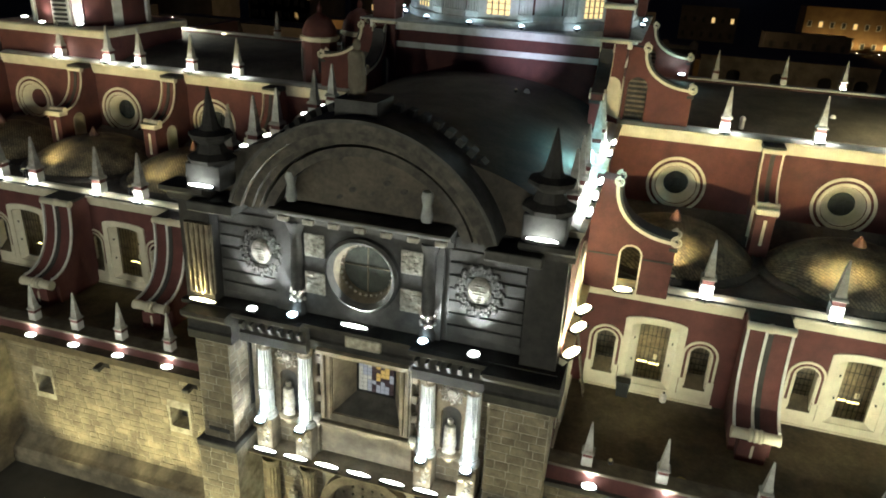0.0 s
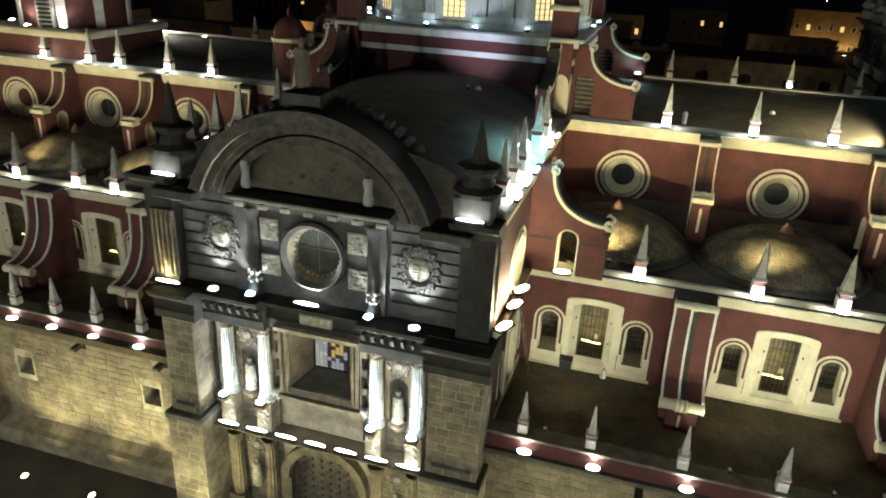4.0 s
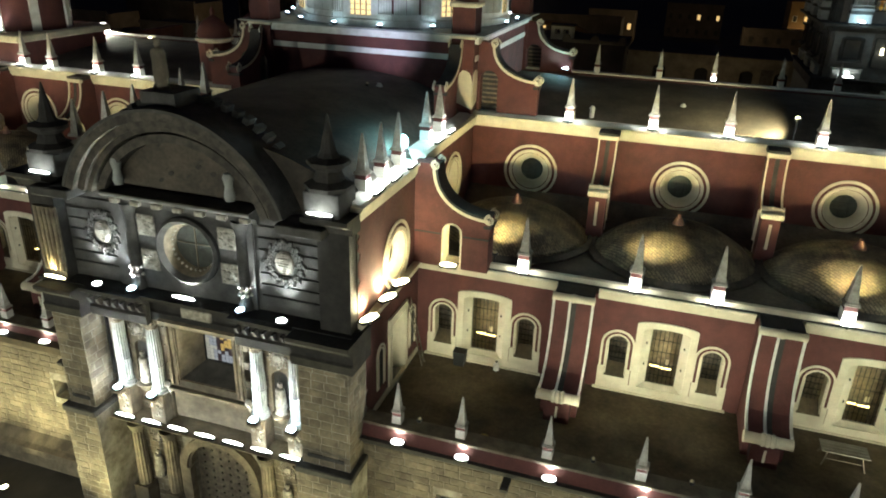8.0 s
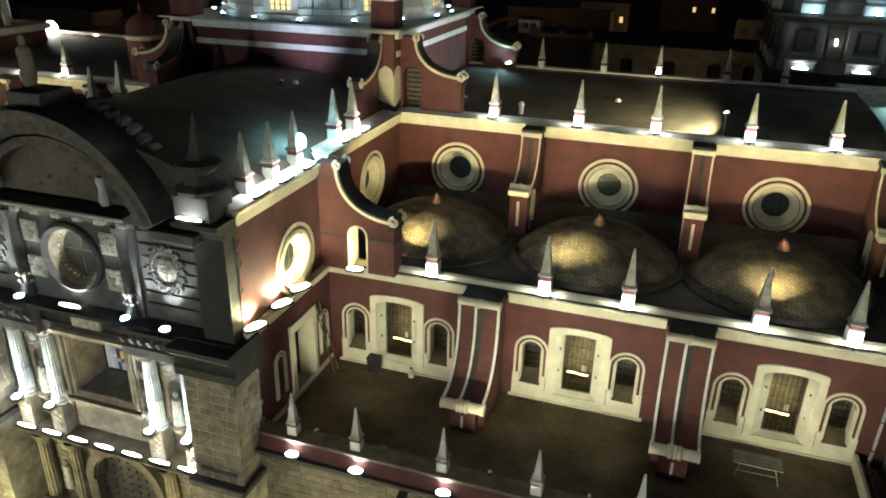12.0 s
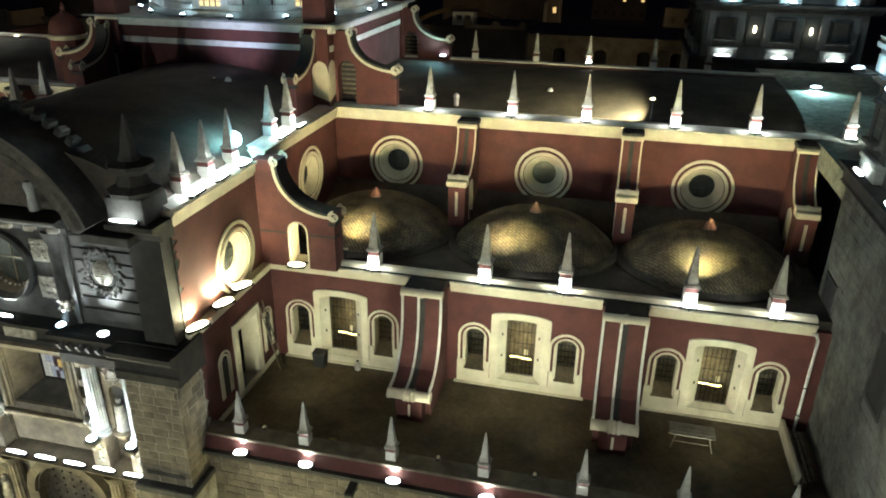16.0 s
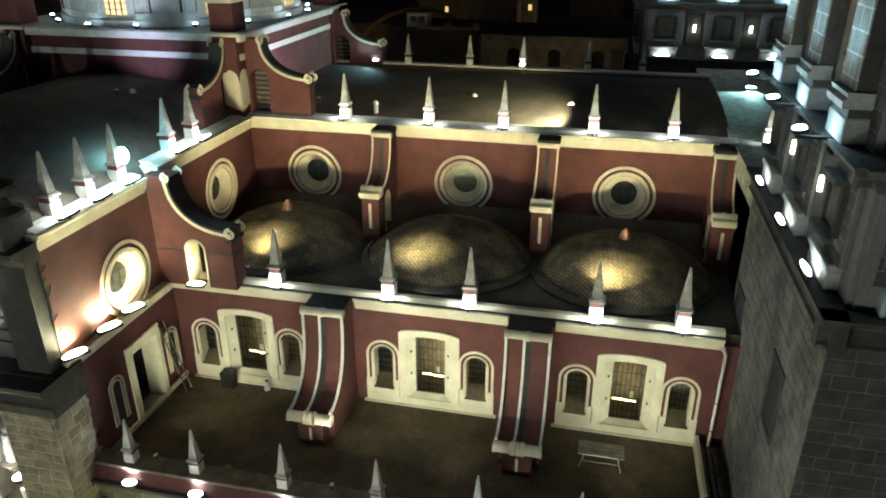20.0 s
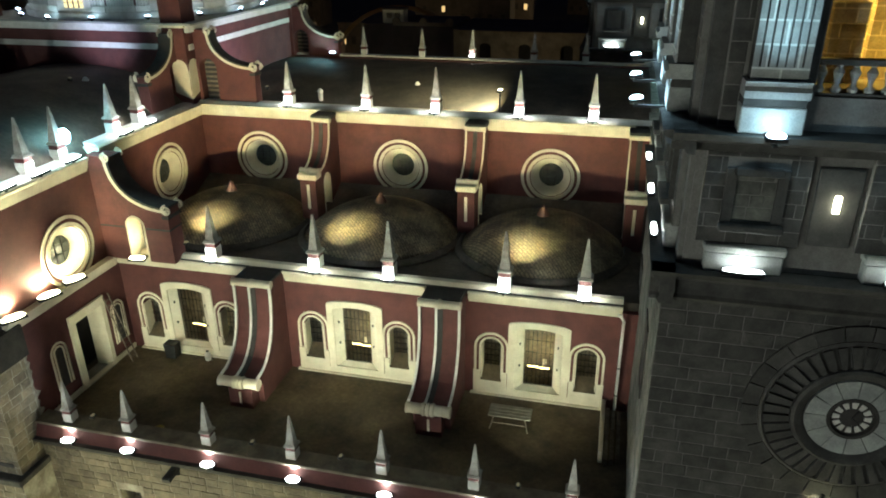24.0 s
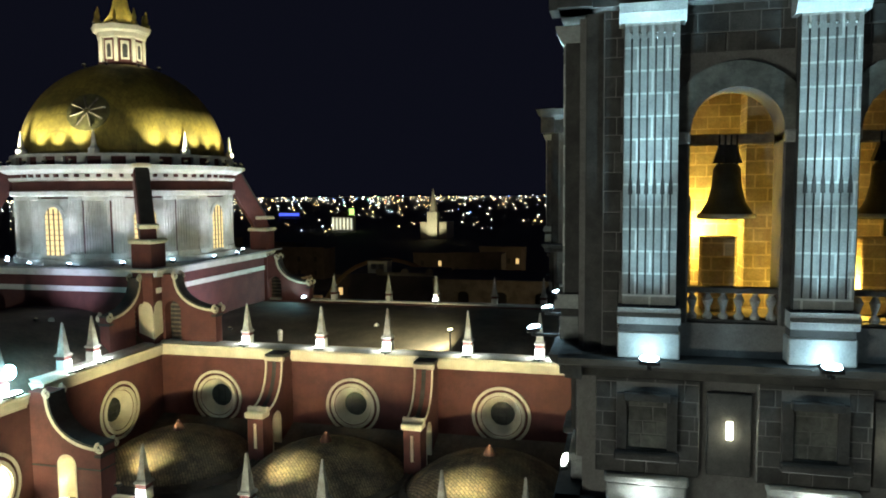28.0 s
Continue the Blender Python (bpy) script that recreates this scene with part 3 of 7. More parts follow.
def round_window(r=1.2, big=1.78):
    ob = thing("round_window", "round window with double cream rings and deep splay", "window", "round windows")
    part("outer_ring", ring(N(), 0, 0, big - 0.17, big, -0.07, -0.003, n=48), CREAM, ob)
    part("inner_ring", ring(N(), 0, 0, r + 0.05, r + 0.24, -0.1, -0.003, n=48), CREAM, ob)
    bm = lathe(N(), [(r + 0.0, 0.0), (r * 0.62, 0.5), (r * 0.62, 0.72), (r + 0.12, 0.72), (r + 0.0, 0.0)], 40, axis="y")
    part("splay", bm, CREAM, ob, smooth=True)
    pane = part("pane", lathe(N(), [(0.0, 0.56), (r * 0.64, 0.56), (r * 0.64, 0.59), (0, 0.59)], 32, axis="y"), GLASS, ob, "dusty dark pane")
    for a in (-0.2, 0.2):
        part("bar", box(N(), a * r - 0.02, a * r + 0.02, 0.52, 0.56, -r * 0.58, r * 0.58), IRON, pane)
        part("bar", box(N(), -r * 0.58, r * 0.58, 0.52, 0.56, a * r - 0.02, a * r + 0.02), IRON, pane)
    return ob


rw = round_window()
rw.location = (O_X[0], 10.4, 18.08)
for x in O_X[1:] + WEST_O:
    copy_thing(rw, pose(x, 10.4, 18.08))
copy_thing(rw, pose(-2.4, 6.1, 18.2, 0, 0, 90))
copy_thing(rw, pose(mx(-2.4), 6.1, 18.2, 0, 0, -90))
rwb = round_window(1.25, 1.85)
rwb.matrix_basis = pose(-2.4, -3.4, 17.0, 0, 0, 90)
copy_thing(rwb, pose(mx(-2.4), -3.4, 17.0, 0, 0, -90))


# ---- buttresses ----
def ribbon(bm, pts, x0, x1, t):
    """A strip of thickness t that lies on a curve of (y, z) points."""
    lo = []
    for i, p in enumerate(pts):
        a, b = pts[max(i - 1, 0)], pts[min(i + 1, len(pts) - 1)]
        d = Vector((b[0] - a[0], b[1] - a[1])).normalized()
        lo.append((p[0] - d.y * t, p[1] + d.x * t))
    for i in range(len(pts) - 1):
        prism(bm, [pts[i], pts[i + 1], lo[i + 1], lo[i]], "x", x0, x1)
    bmesh.ops.remove_doubles(bm, verts=bm.verts, dist=1e-4)
    return bm


def curve(p, q, bulge, n=10):
    """A hollow sweep from the high point p to the low point q."""
    return [(p[0] + (q[0] - p[0]) * (1 - math.cos(u * math.pi / 2)) ** bulge, p[1] + (q[1] - p[1]) * math.sin(u * math.pi / 2)) for u in (i / n for i in range(n + 1))]


def roll(bm, y, z, r, x0, x1, rings):
    prof = [(0.0, x0), (r * 1.1, x0), (r * 1.1, x0 + 0.08), (r, x0 + 0.12)]
    for c in rings:
        prof += [(r, c - 0.12), (r * 1.25, c - 0.05), (r * 1.25, c + 0.05), (r, c + 0.12)]
    prof += [(r, x1 - 0.12), (r * 1.1, x1 - 0.08), (r * 1.1, x1), (0.0, x1)]
    return lathe(bm, prof, 14, (0, y, z), axis="x")


def chapel_buttress():
    ob = thing("scroll_buttress", "maroon scroll buttress with white edges and a rolled foot", "buttress", "chapel buttresses")
    c = curve((-1.62, 15.25), (-3.95, 11.1), 1.25)
    part("body", prism(N(), [(-0.01, 9.32), (-3.4, 9.32), (-3.4, 10.5), (-3.95, 10.6)] + c[::-1] + [(-0.01, 15.3)], "x", -0.95, 0.95), MAROON, ob)
    for s in (-1, 1):
        x0, x1 = sorted((s * 0.94, s * 1.06))
        part("edge_trim", ribbon(N(), c, x0, x1, -0.12), WHITEP, ob, "white painted edge")
    part("channel", ribbon(N(), c, -0.1, 0.16, -0.04), DARK, ob, "dark rain channel")
    part("channel_lip", ribbon(N(), c, -0.22, -0.1, -0.09), WHITEP, ob, "white lip of the channel")
    part("top_roll", roll(N(), -1.62, 15.3, 0.2, -1.08, 1.08, (0.0,)), CREAM, ob, smooth=True)
    part("foot_roll", roll(N(), -4.05, 10.85, 0.27, -1.1, 1.1, (-0.22, 0.0, 0.22)), CREAM, ob, smooth=True)
    part("cap", box(N(), -1.0, 1.0, -1.5, -0.01, 15.31, 15.5, 0.03), DARK, ob, "black sheet cap")
    part("pedestal", box(N(), -0.66, 0.66, -4.1, -3.4, 9.32, 10.5, 0.02), MAROON, ob)
    part("slot", box(N(), -0.06, 0.06, -4.13, -4.1, 9.6, 10.3), CREAM, ob, "narrow cream slot")
    return ob


cb = chapel_buttress()
cb.location.x = B_X[0]
for x in B_X[1:] + WEST_B:
    copy_thing(cb, pose(x, 0, 0))


def nave_buttress():
    ob = thing("flying_buttress", "maroon flying buttress with pierced pier and white scroll edges", "buttress", "nave buttresses")
    c = curve((9.0, 21.2), (6.9, 18.5), 1.1)
    hole = [(8.7, 15.45)] + arc(8.15, 17.6, 0.55, 0, 180, 10) + [(7.6, 15.45)]
    part("body", prism(N(), [(10.39, 15.45)] + hole + [(6.4, 15.45), (6.4, 18.25), (6.9, 18.4)] + c[::-1] + [(10.39, 21.2)], "x", -0.5, 0.5), MAROON, ob)
    for s in (-1, 1):
        x0, x1 = sorted((s * 0.49, s * 0.58))
        part("edge_trim", ribbon(N(), c, x0, x1, -0.1), CREAM, ob)
    o, i = arc(8.15, 17.6, 0.56, 0, 180, 12), arc(8.15, 17.6, 0.47, 0, 180, 12)
    bm = prism(N(), [(8.71, 15.45)] + o + [(7.59, 15.45), (7.68, 15.45)] + i[::-1] + [(8.62, 15.45)], "x", -0.53, 0.53)
    part("arch_lining", bm, CREAM, ob, "cream lining of the arched opening")
    part("channel", ribbon(N(), c, -0.12, 0.12, -0.04), DARK, ob, "dark rain channel")
    part("pier_cap", box(N(), -0.62, 0.62, 6.25, 7.1, 18.22, 18.57, 0.06), CREAM, ob)
    part("foot_roll", roll(N(), 6.85, 18.62, 0.18, -0.62, 0.62, (0.0,)), CREAM, ob, smooth=True)
    part("top_cap", box(N(), -0.62, 0.62, 8.9, 10.04, 21.21, 21.5, 0.04), DARK, ob, "dark sheet cap")
    part("top_roll", roll(N(), 9.0, 21.2, 0.16, -0.62, 0.62, ()), CREAM, ob, smooth=True)
    part("slot", box(N(), -0.08, 0.08, 6.36, 6.4, 16.4, 17.9), CREAM, ob, "narrow cream slot")
    return ob


nb = nave_buttress()
nb.location.x = 6.6
for x in (16.25, 25.6, -25.6, -33.8, -41.9):
    copy_thing(nb, pose(x, 0, 0))


# ---- small brick domes ----
def small_dome():
    ob = thing("small_dome", "low brick dome of a side chapel with terracotta finial", "dome", "chapel domes")
    R, H = 4.65, 1.98
    rad = (R * R + H * H) / (2 * H)
    a0 = math.asin(R / rad)
    prof = [(rad * math.sin(a0 * (1 - i / 14)), rad * math.cos(a0 * (1 - i / 14)) - rad + H) for i in range(15)]
    part("shell", lathe(N(), [(R, -0.3)] + prof, 48), BRICKD, ob, "herringbone brick shell", smooth=True)
    part("base_ring", lathe(N(), [(R + 0.25, -0.05), (R + 0.25, 0.12), (R - 0.1, 0.32), (R - 0.2, 0.1)], 48), ROOFD, ob)
    part("finial", lathe(N(), [(0.36, H - 0.06), (0.34, H + 0.05), (0.16, H + 0.4), (0.08, H + 0.46), (0.12, H + 0.55), (0, H + 0.62)], 10), TERRACOTTA, ob, "terracotta finial")
    return ob


sd = small_dome()
sd.location = (1.85, 5.8, 15.45)
DOME_X = (1.85, 11.35, 20.75)
WEST_D = (-29.8, -38.0, -46.2)
for x in DOME_X[1:] + WEST_D:
    copy_thing(sd, pose(x, 5.8, 15.45))


# ---- scroll walls at the transept and the crossing ----
def scroll_wall(name, long, high, low, thick, arch, grated=0):
    """A wall that falls in a hollow scroll; built along +x from 0, front towards -y; its foot at z 0."""
    ob = thing(name, "maroon scroll wall with white volutes and dark tiled coping", "scroll wall", "scroll walls")
    c = curve((long * 0.27, high), (long, low + 0.35), 1.15, 12)
    ax, ar, ah = arch
    hole = [(ax + ar, 0)] + arc(ax, ah, ar, 0, 180, 10) + [(ax - ar, 0)]
    part("body", prism(N(), [(0, 0), (ax - ar, 0)][:1] + hole[::-1] + [(long, 0), (long, low)] + c[::-1] + [(0, high + 0.1)], "y", -thick / 2, thick / 2), MAROON, ob)
    if grated:
        gr = part("grating", prism(N(), hole, "y", *sorted((grated * 0.3, grated * 0.36))), DARK, ob, "dark wooden grating in the arch")
        for k in range(8):
            part("slat", box(N(), ax - ar + 0.05, ax + ar - 0.05, *sorted((grated * 0.22, grated * 0.3)), 0.3 + k * 0.3, 0.42 + k * 0.3), WOOD, gr)
    else:
        o, i = arc(ax, ah, ar + 0.01, 0, 180, 12), arc(ax, ah, ar - 0.07, 0, 180, 12)
        bm = prism(N(), [(ax + ar + 0.01, 0)] + o + [(ax - ar - 0.01, 0), (ax - ar + 0.07, 0)] + i[::-1] + [(ax + ar - 0.07, 0)], "y", -thick / 2 - 0.03, thick / 2 + 0.03)
        part("niche_lining", bm, CREAM, ob, "cream lining of the arched passage")
    for s in (-1, 1):
        bm = N()
        lo = []
        for i, p in enumerate(c):
            a, b = c[max(i - 1, 0)], c[min(i + 1, len(c) - 1)]
            d = Vector((b[0] - a[0], b[1] - a[1])).normalized()
            lo.append((p[0] + d.y * 0.16, p[1] - d.x * 0.16))
        yy = sorted((s * (thick / 2 + 0.003), s * (thick / 2 + 0.07)))
        for i in range(len(c) - 1):
            prism(bm, [c[i], c[i + 1], lo[i + 1], lo[i]], "y", *yy)
        part("edge_trim", bm, CREAM, ob, "cream scroll edge")
        for (px, pz), r in ((c[0], 0.3), (c[-1], 0.34)):
            bm = N()
            for k in range(22):
                a, b = k / 22, (k + 1) / 22
                pts = []
                for u, w in ((a, 1), (b, 1), (b, 0.0), (a, 0.0)):
                    rr = r * (1 - 0.75 * u) * (1 if w else 0.68)
                    ang = u * 4 * math.pi + (math.pi / 2)
                    pts.append((px + rr * math.cos(ang), pz + rr * math.sin(ang)))
                prism(bm, pts, "y", *yy)
            bmesh.ops.remove_doubles(bm, verts=bm.verts, dist=0.004)
            part("volute", bm, CREAM, ob)
    bm = N()
    for i in range(len(c) - 1):
        a, b = Vector(c[i]), Vector(c[i + 1])
        d = (b - a).normalized()
        nn = Vector((-d.y, d.x))
        prism(bm, [tuple(a), tuple(b), tuple(b + nn * 0.12), tuple(a + nn * 0.12)], "y", -thick / 2 - 0.05, thick / 2 + 0.05)
    bmesh.ops.remove_doubles(bm, verts=bm.verts, dist=0.03)
    part("coping", bm, DARK, ob, "dark ribbed tile coping")
    bm = N()
    if not grated:
        box(bm, -0.05, ax - ar - 0.06, -thick / 2 - 0.03, thick / 2 + 0.03, low - 0.85, low - 0.77)
        box(bm, ax + ar + 0.06, long + 0.05, -thick / 2 - 0.03, thick / 2 + 0.03, low - 0.85, low - 0.77)
    box(bm, long - 0.3, long + 0.1, -thick / 2 - 0.06, thick / 2 + 0.06, low - 0.16, low)
    part("string_course", bm, DARK, ob, "thin dark string course")
    return ob


sw = scroll_wall("scroll_wall", 4.2, 5.75, 2.75, 1.1, (2.15, 0.56, 2.05))
sw.matrix_basis = pose(-2.4, -0.2, 15.46)
copy_thing(sw, pose(mx(-2.4), -0.2, 15.46, 0, 0, 180))
floodlight((-0.35, -0.95, 15.5), (-0.4, -0.6, 17), 110, WARM, L_WARM, 140, 0.9, "wall floods", "long warm floodlight under the niche")
floodlight((mx(-0.75), -0.95, 15.5), (mx(-0.8), -0.6, 17), 45, WARM, L_WARM, 140, 0.9, "wall floods", "long warm floodlight under the niche")
DX, DY = -10.4, 18.1     # middle of the great dome
cs = scroll_wall("crossing_scroll", 4.0, 4.5, 2.0, 0.7, (0.78, 0.6, 2.2), 1)
cs2 = scroll_wall("crossing_scroll", 4.0, 4.5, 2.0, 0.7, (0.98, 0.6, 2.2), -1)
cs.matrix_basis = pose(-2.3, 10.85, 21.56)
cs2.matrix_basis = pose(-3.5, 10.4, 21.5, 0, 0, -90)
copy_thing(cs, pose(2 * DX + 2.3, 10.85, 21.5, 0, 0, 180))
copy_thing(cs, pose(2 * DX + 3.0, 10.4, 21.5, 0, 0, -90))
copy_thing(cs, pose(-2.3, 2 * Y0 - 10.85, 21.5))
for x, y in ((-3.15, 10.45), (2 * DX + 3.15, 10.45), (-2.9, 2 * Y0 - 10.6), (2 * DX + 2.9, 2 * Y0 - 10.6)):
    ob = thing("crossing_pier", "maroon corner pier carrying a strut to the dome", "pier", "crossing piers", at=(x, y, 0))
    part("shaft", box(N(), -0.75, 0.75, -0.75, 0.75, 20.5, 28.2), MAROON, ob)
    part("cap", box(N(), -0.92, 0.92, -0.92, 0.92, 28.2, 28.5, 0.08), CREAM, ob)
    part("neck", box(N(), -0.85, 0.85, -0.85, 0.85, 26.3, 26.5, 0.05), CREAM, ob)
    if y < Y0:
        lobe = [(0.0, 21.9), (-1.1, 22.3)] + arc(-0.58, 23.85, 0.52, 180, 0, 12) + [(0.0, 23.6)]
        s_ = 1 if x > DX else -1
        part("niche_jamb", prism(N(), [(s_ * (0.74 + u), z) for u, z in lobe], "y", -0.78, -0.753), CREAM, ob, "cream arched jamb panel")
        xx_ = sorted((s_ * 0.753, s_ * 0.78))
        part("niche_jamb", prism(N(), [(-0.74 - u, z) for u, z in lobe], "x", *xx_), CREAM, ob, "cream arched jamb panel")
    bm = prism(N(), [(-0.6, 28.5), (0.7, 28.5), (3.1, 32.6), (3.1, 33.4), (1.9, 33.2), (-0.2, 29.4)], "y", -0.5, 0.5)
    turn = math.degrees(math.atan2(Y0 - y, DX - x))
    bmesh.ops.transform(bm, matrix=Matrix.Rotation(radians(turn), 4, "Z"), verts=bm.verts)
    part("strut", bm, MAROON, ob)
    bm = prism(N(), [(-0.2, 29.4), (1.9, 33.2), (1.76, 33.28), (-0.34, 29.48)], "y", -0.42, 0.42)
    bmesh.ops.transform(bm, matrix=Matrix.Rotation(radians(turn), 4, "Z"), verts=bm.verts)
    part("strut_cover", bm, DARK, ob, "dark tiled cover")
    bm = box(N(), -0.95, 0.7, -0.62, 0.62, 29.2, 29.5, 0.06)
    bmesh.ops.transform(bm, matrix=Matrix.Rotation(radians(turn), 4, "Z"), verts=bm.verts)
    part("strut_roll", bm, CREAM, ob)
    bm = box(N(), 1.5, 3.2, -0.62, 0.62, 33.3, 33.6, 0.06)
    bmesh.ops.transform(bm, matrix=Matrix.Rotation(radians(turn), 4, "Z"), verts=bm.verts)
    part("strut_cap", bm, CREAM, ob)

# ---- great dome ----
gd = thing("great_dome", "yellow tiled dome on a white pilastered drum, floodlit", "dome", at=(DX, DY, 0))
part("base", box(N(), -8.0, 8.0, -8.0, 8.0, 20, 26.0), MAROON, gd, "maroon square base")
for z0, z1, o in ((26.0, 26.5, 0.25), (24.9, 25.25, 0.06)):
    for a in range(4):
        bm = box(N(), -8.0 - o, 8.0, -8.0 - o, -8.0, z0, z1)
        bmesh.ops.rotate(bm, matrix=Matrix.Rotation(radians(90 * a), 3, "Z"), verts=bm.verts)
        part("base_cornice", bm, WHITEP, gd)
part("platform", box(N(), -8.75, 8.75, -8.75, 8.75, 26.5, 26.6), PALESTONE, gd)
RD = 7.7
part("drum", lathe(N(), [(RD, 26.6), (RD, 31.6)], 64), MAROON, gd, "maroon drum wall behind white pilasters", smooth=True)
part("plinth", lathe(N(), [(RD + 0.35, 26.6), (RD + 0.35, 27.0), (RD, 27.1)], 64), WHITEP, gd)
part("architrave", lathe(N(), [(RD, 31.3), (RD + 0.35, 31.4), (RD + 0.4, 31.7), (RD + 0.3, 31.75)], 64), WHITEP, gd)
part("frieze", lathe(N(), [(RD + 0.2, 31.7), (RD + 0.2, 32.4)], 64), MAROON, gd, "maroon frieze")
part("cornice", lathe(N(), [(RD + 0.2, 32.4), (RD + 0.4, 32.5), (RD + 0.45, 32.9), (RD + 1.0, 33.2), (RD + 1.1, 33.5), (RD + 0.2, 33.55)], 64), WHITEP, gd)
for k in range(72):
    a = k * math.pi / 36
    bm = box(N(), -0.12, 0.12, 0, 0.22, 32.65, 32.88)
    part("dentil", spin(bm, math.cos(a) * (RD + 0.42), math.sin(a) * (RD + 0.42), math.degrees(a) - 90), MAROON, gd)
part("attic", lathe(N(), [(RD + 0.1, 33.5), (RD + 0.1, 34.1)], 64), MAROON, gd)
part("attic_rail", lathe(N(), [(RD + 0.05, 34.1), (RD + 0.25, 34.1), (RD + 0.25, 34.3), (RD - 0.3, 34.3)], 64), WHITEP, gd)
for k in range(32):
    a = (k + 0.5) * math.pi / 16
    part("attic_block", spin(box(N(), -0.3, 0.3, -0.05, 0.2, 33.56, 34.1), math.cos(a) * (RD + 0.1), math.sin(a) * (RD + 0.1), math.degrees(a) - 90), WHITEP, gd)
for k in range(8):
    a = radians(22.5 + 45 * k)
    bm = lathe(N(), [(0.35, 34.3), (0.35, 34.6), (0.2, 34.75), (0.16, 35.0), (0.04, 35.9), (0, 35.95)], 8, (math.cos(a) * (RD + 0.1), math.sin(a) * (RD + 0.1), 0))
    part("attic_pinnacle", bm, WHITEP, gd)
RT = 7.4
shell = [(RT * math.cos(radians(a)), 34.2 + 7.3 * math.sin(radians(a))) for a in range(0, 82, 4)]
part("shell", lathe(N(), shell + [(1.2, 41.5)], 72), TILE, gd, "yellow glazed tile shell", smooth=True)
emblem = Matrix.Translation((1.98, -6.44, 37.2)) @ Matrix.Rotation(radians(17), 4, "Z") @ Matrix.Rotation(radians(66), 4, "X")
bm = lathe(N(), [(1.5, -0.3), (1.45, -0.1), (0.0, 0.1)], 24)
bmesh.ops.transform(bm, matrix=emblem, verts=bm.verts)
em = part("tile_emblem", bm, mat("emblem_tile", (0.16, 0.14, 0.05), 0.6, second=(0.09, 0.08, 0.03), scale=2), gd, "dark round emblem in the tiles")
for k in range(8):
    ang = k * math.pi / 4 + 0.3
    bm = tube(N(), [(math.cos(ang) * 0.2, math.sin(ang) * 0.2, 0.1), (math.cos(ang) * 1.2, math.sin(ang) * 1.2, 0.0)], 0.08, 5)
    bmesh.ops.transform(bm, matrix=emblem, verts=bm.verts)
    part("ray", bm, STONE, em, "pale emblem ray")
for k in range(8):
    a = radians(45 * k - 90)
    w = part("drum_window", spin(slab(N(), -1.25, 1.25, 27.1, 31.2, [(0, 27.3, 0.72, 29.9, 0.72)], -0.12, 0.4), math.cos(a) * RD, math.sin(a) * RD, math.degrees(a) + 90), WHITEP, gd, "white arched window frame")
    part("lit_pane", spin(box(N(), -0.74, 0.74, 0.06, 0.1, 27.2, 30.7), math.cos(a) * (RD + 0.16), math.sin(a) * (RD + 0.16), math.degrees(a) + 90), LIT, w, "warm lit pane")
    for g in range(3):
        part("glazing_bar", spin(box(N(), -0.4 + 0.4 * g - 0.025, -0.4 + 0.4 * g + 0.025, 0.0, 0.06, 27.3, 30.5), math.cos(a) * (RD + 0.16), math.sin(a) * (RD + 0.16), math.degrees(a) + 90), IRON, w)
    for g in range(8):
        part("glazing_bar", spin(box(N(), -0.72, 0.72, 0.0, 0.055, 27.6 + 0.36 * g, 27.63 + 0.36 * g), math.cos(a) * (RD + 0.16), math.sin(a) * (RD + 0.16), math.degrees(a) + 90), IRON, w)
    part("arch_hood", spin(ring(N(), 0, 29.9, 0.72, 0.98, -0.2, -0.121, 0, 180, 16), math.cos(a) * RD, math.sin(a) * RD, math.degrees(a) + 90), WHITEP, w)
    for off in (-19.4, -12.4, 12.4, 19.4):
        b = a + radians(off)
        at_ = (math.cos(b) * RD, math.sin(b) * RD, math.degrees(b) + 90)
        outline = [(-0.4, 0.1), (-0.4, -0.14)]
        for f in range(4):
            u = -0.3 + f * 0.19
            outline += [(u, -0.14), (u + 0.02, -0.04), (u + 0.08, -0.04), (u + 0.1, -0.14)]
        outline += [(0.4, -0.14), (0.4, 0.1)]
        part("pilaster", spin(prism(N(), outline, "z", 27.4, 31.05), *at_), WHITEP, gd)
        part("pilaster_base", spin(box(N(), -0.46, 0.46, -0.22, 0.1, 27.0, 27.42, 0.03), *at_), WHITEP, gd)
        part("pilaster_capital", spin(box(N(), -0.46, 0.46, -0.2, 0.1, 31.05, 31.35, 0.03), *at_), WHITEP, gd)
    for b in (a + radians(11), a + radians(34)):
        if math.sin(b) > 0.6:
            continue
        p = Vector((DX + math.cos(b) * (RD + 0.9), DY + math.sin(b) * (RD + 0.9), 26.6))
        floodlight(tuple(p), (DX + math.cos(b) * (RD + 1.5), DY + math.sin(b) * (RD + 1.5), 33.5), 430, (1.0, 0.98, 0.95), L_COOL, 70, 0.3, "drum floods", "bright white floodlight at the foot of the drum", 1.0)
for k, a in enumerate((-136, -124, -112, -100, -88, -76, -38, -26, -14, -2, 10, 22)):
    ca, sa = math.cos(radians(a)), math.sin(radians(a))
    r_, watts, cone = 5.3, 900, 66
    floodlight((DX + ca * (RD + 1.0), DY + sa * (RD + 1.0), 33.56), (DX + ca * r_, DY + sa * r_, 41.0), watts, (1.0, 0.88, 0.5), PINLENS, cone, 0.2, "dome floods", "warm floodlight on the dome cornice", 1.0)
ln = part("lantern", lathe(N(), [(1.9, 41.1), (1.9, 41.45), (1.6, 41.55), (1.6, 43.4)], 8, turn=math.pi / 8), MAROON, gd, "maroon octagonal lantern with cream pilasters")
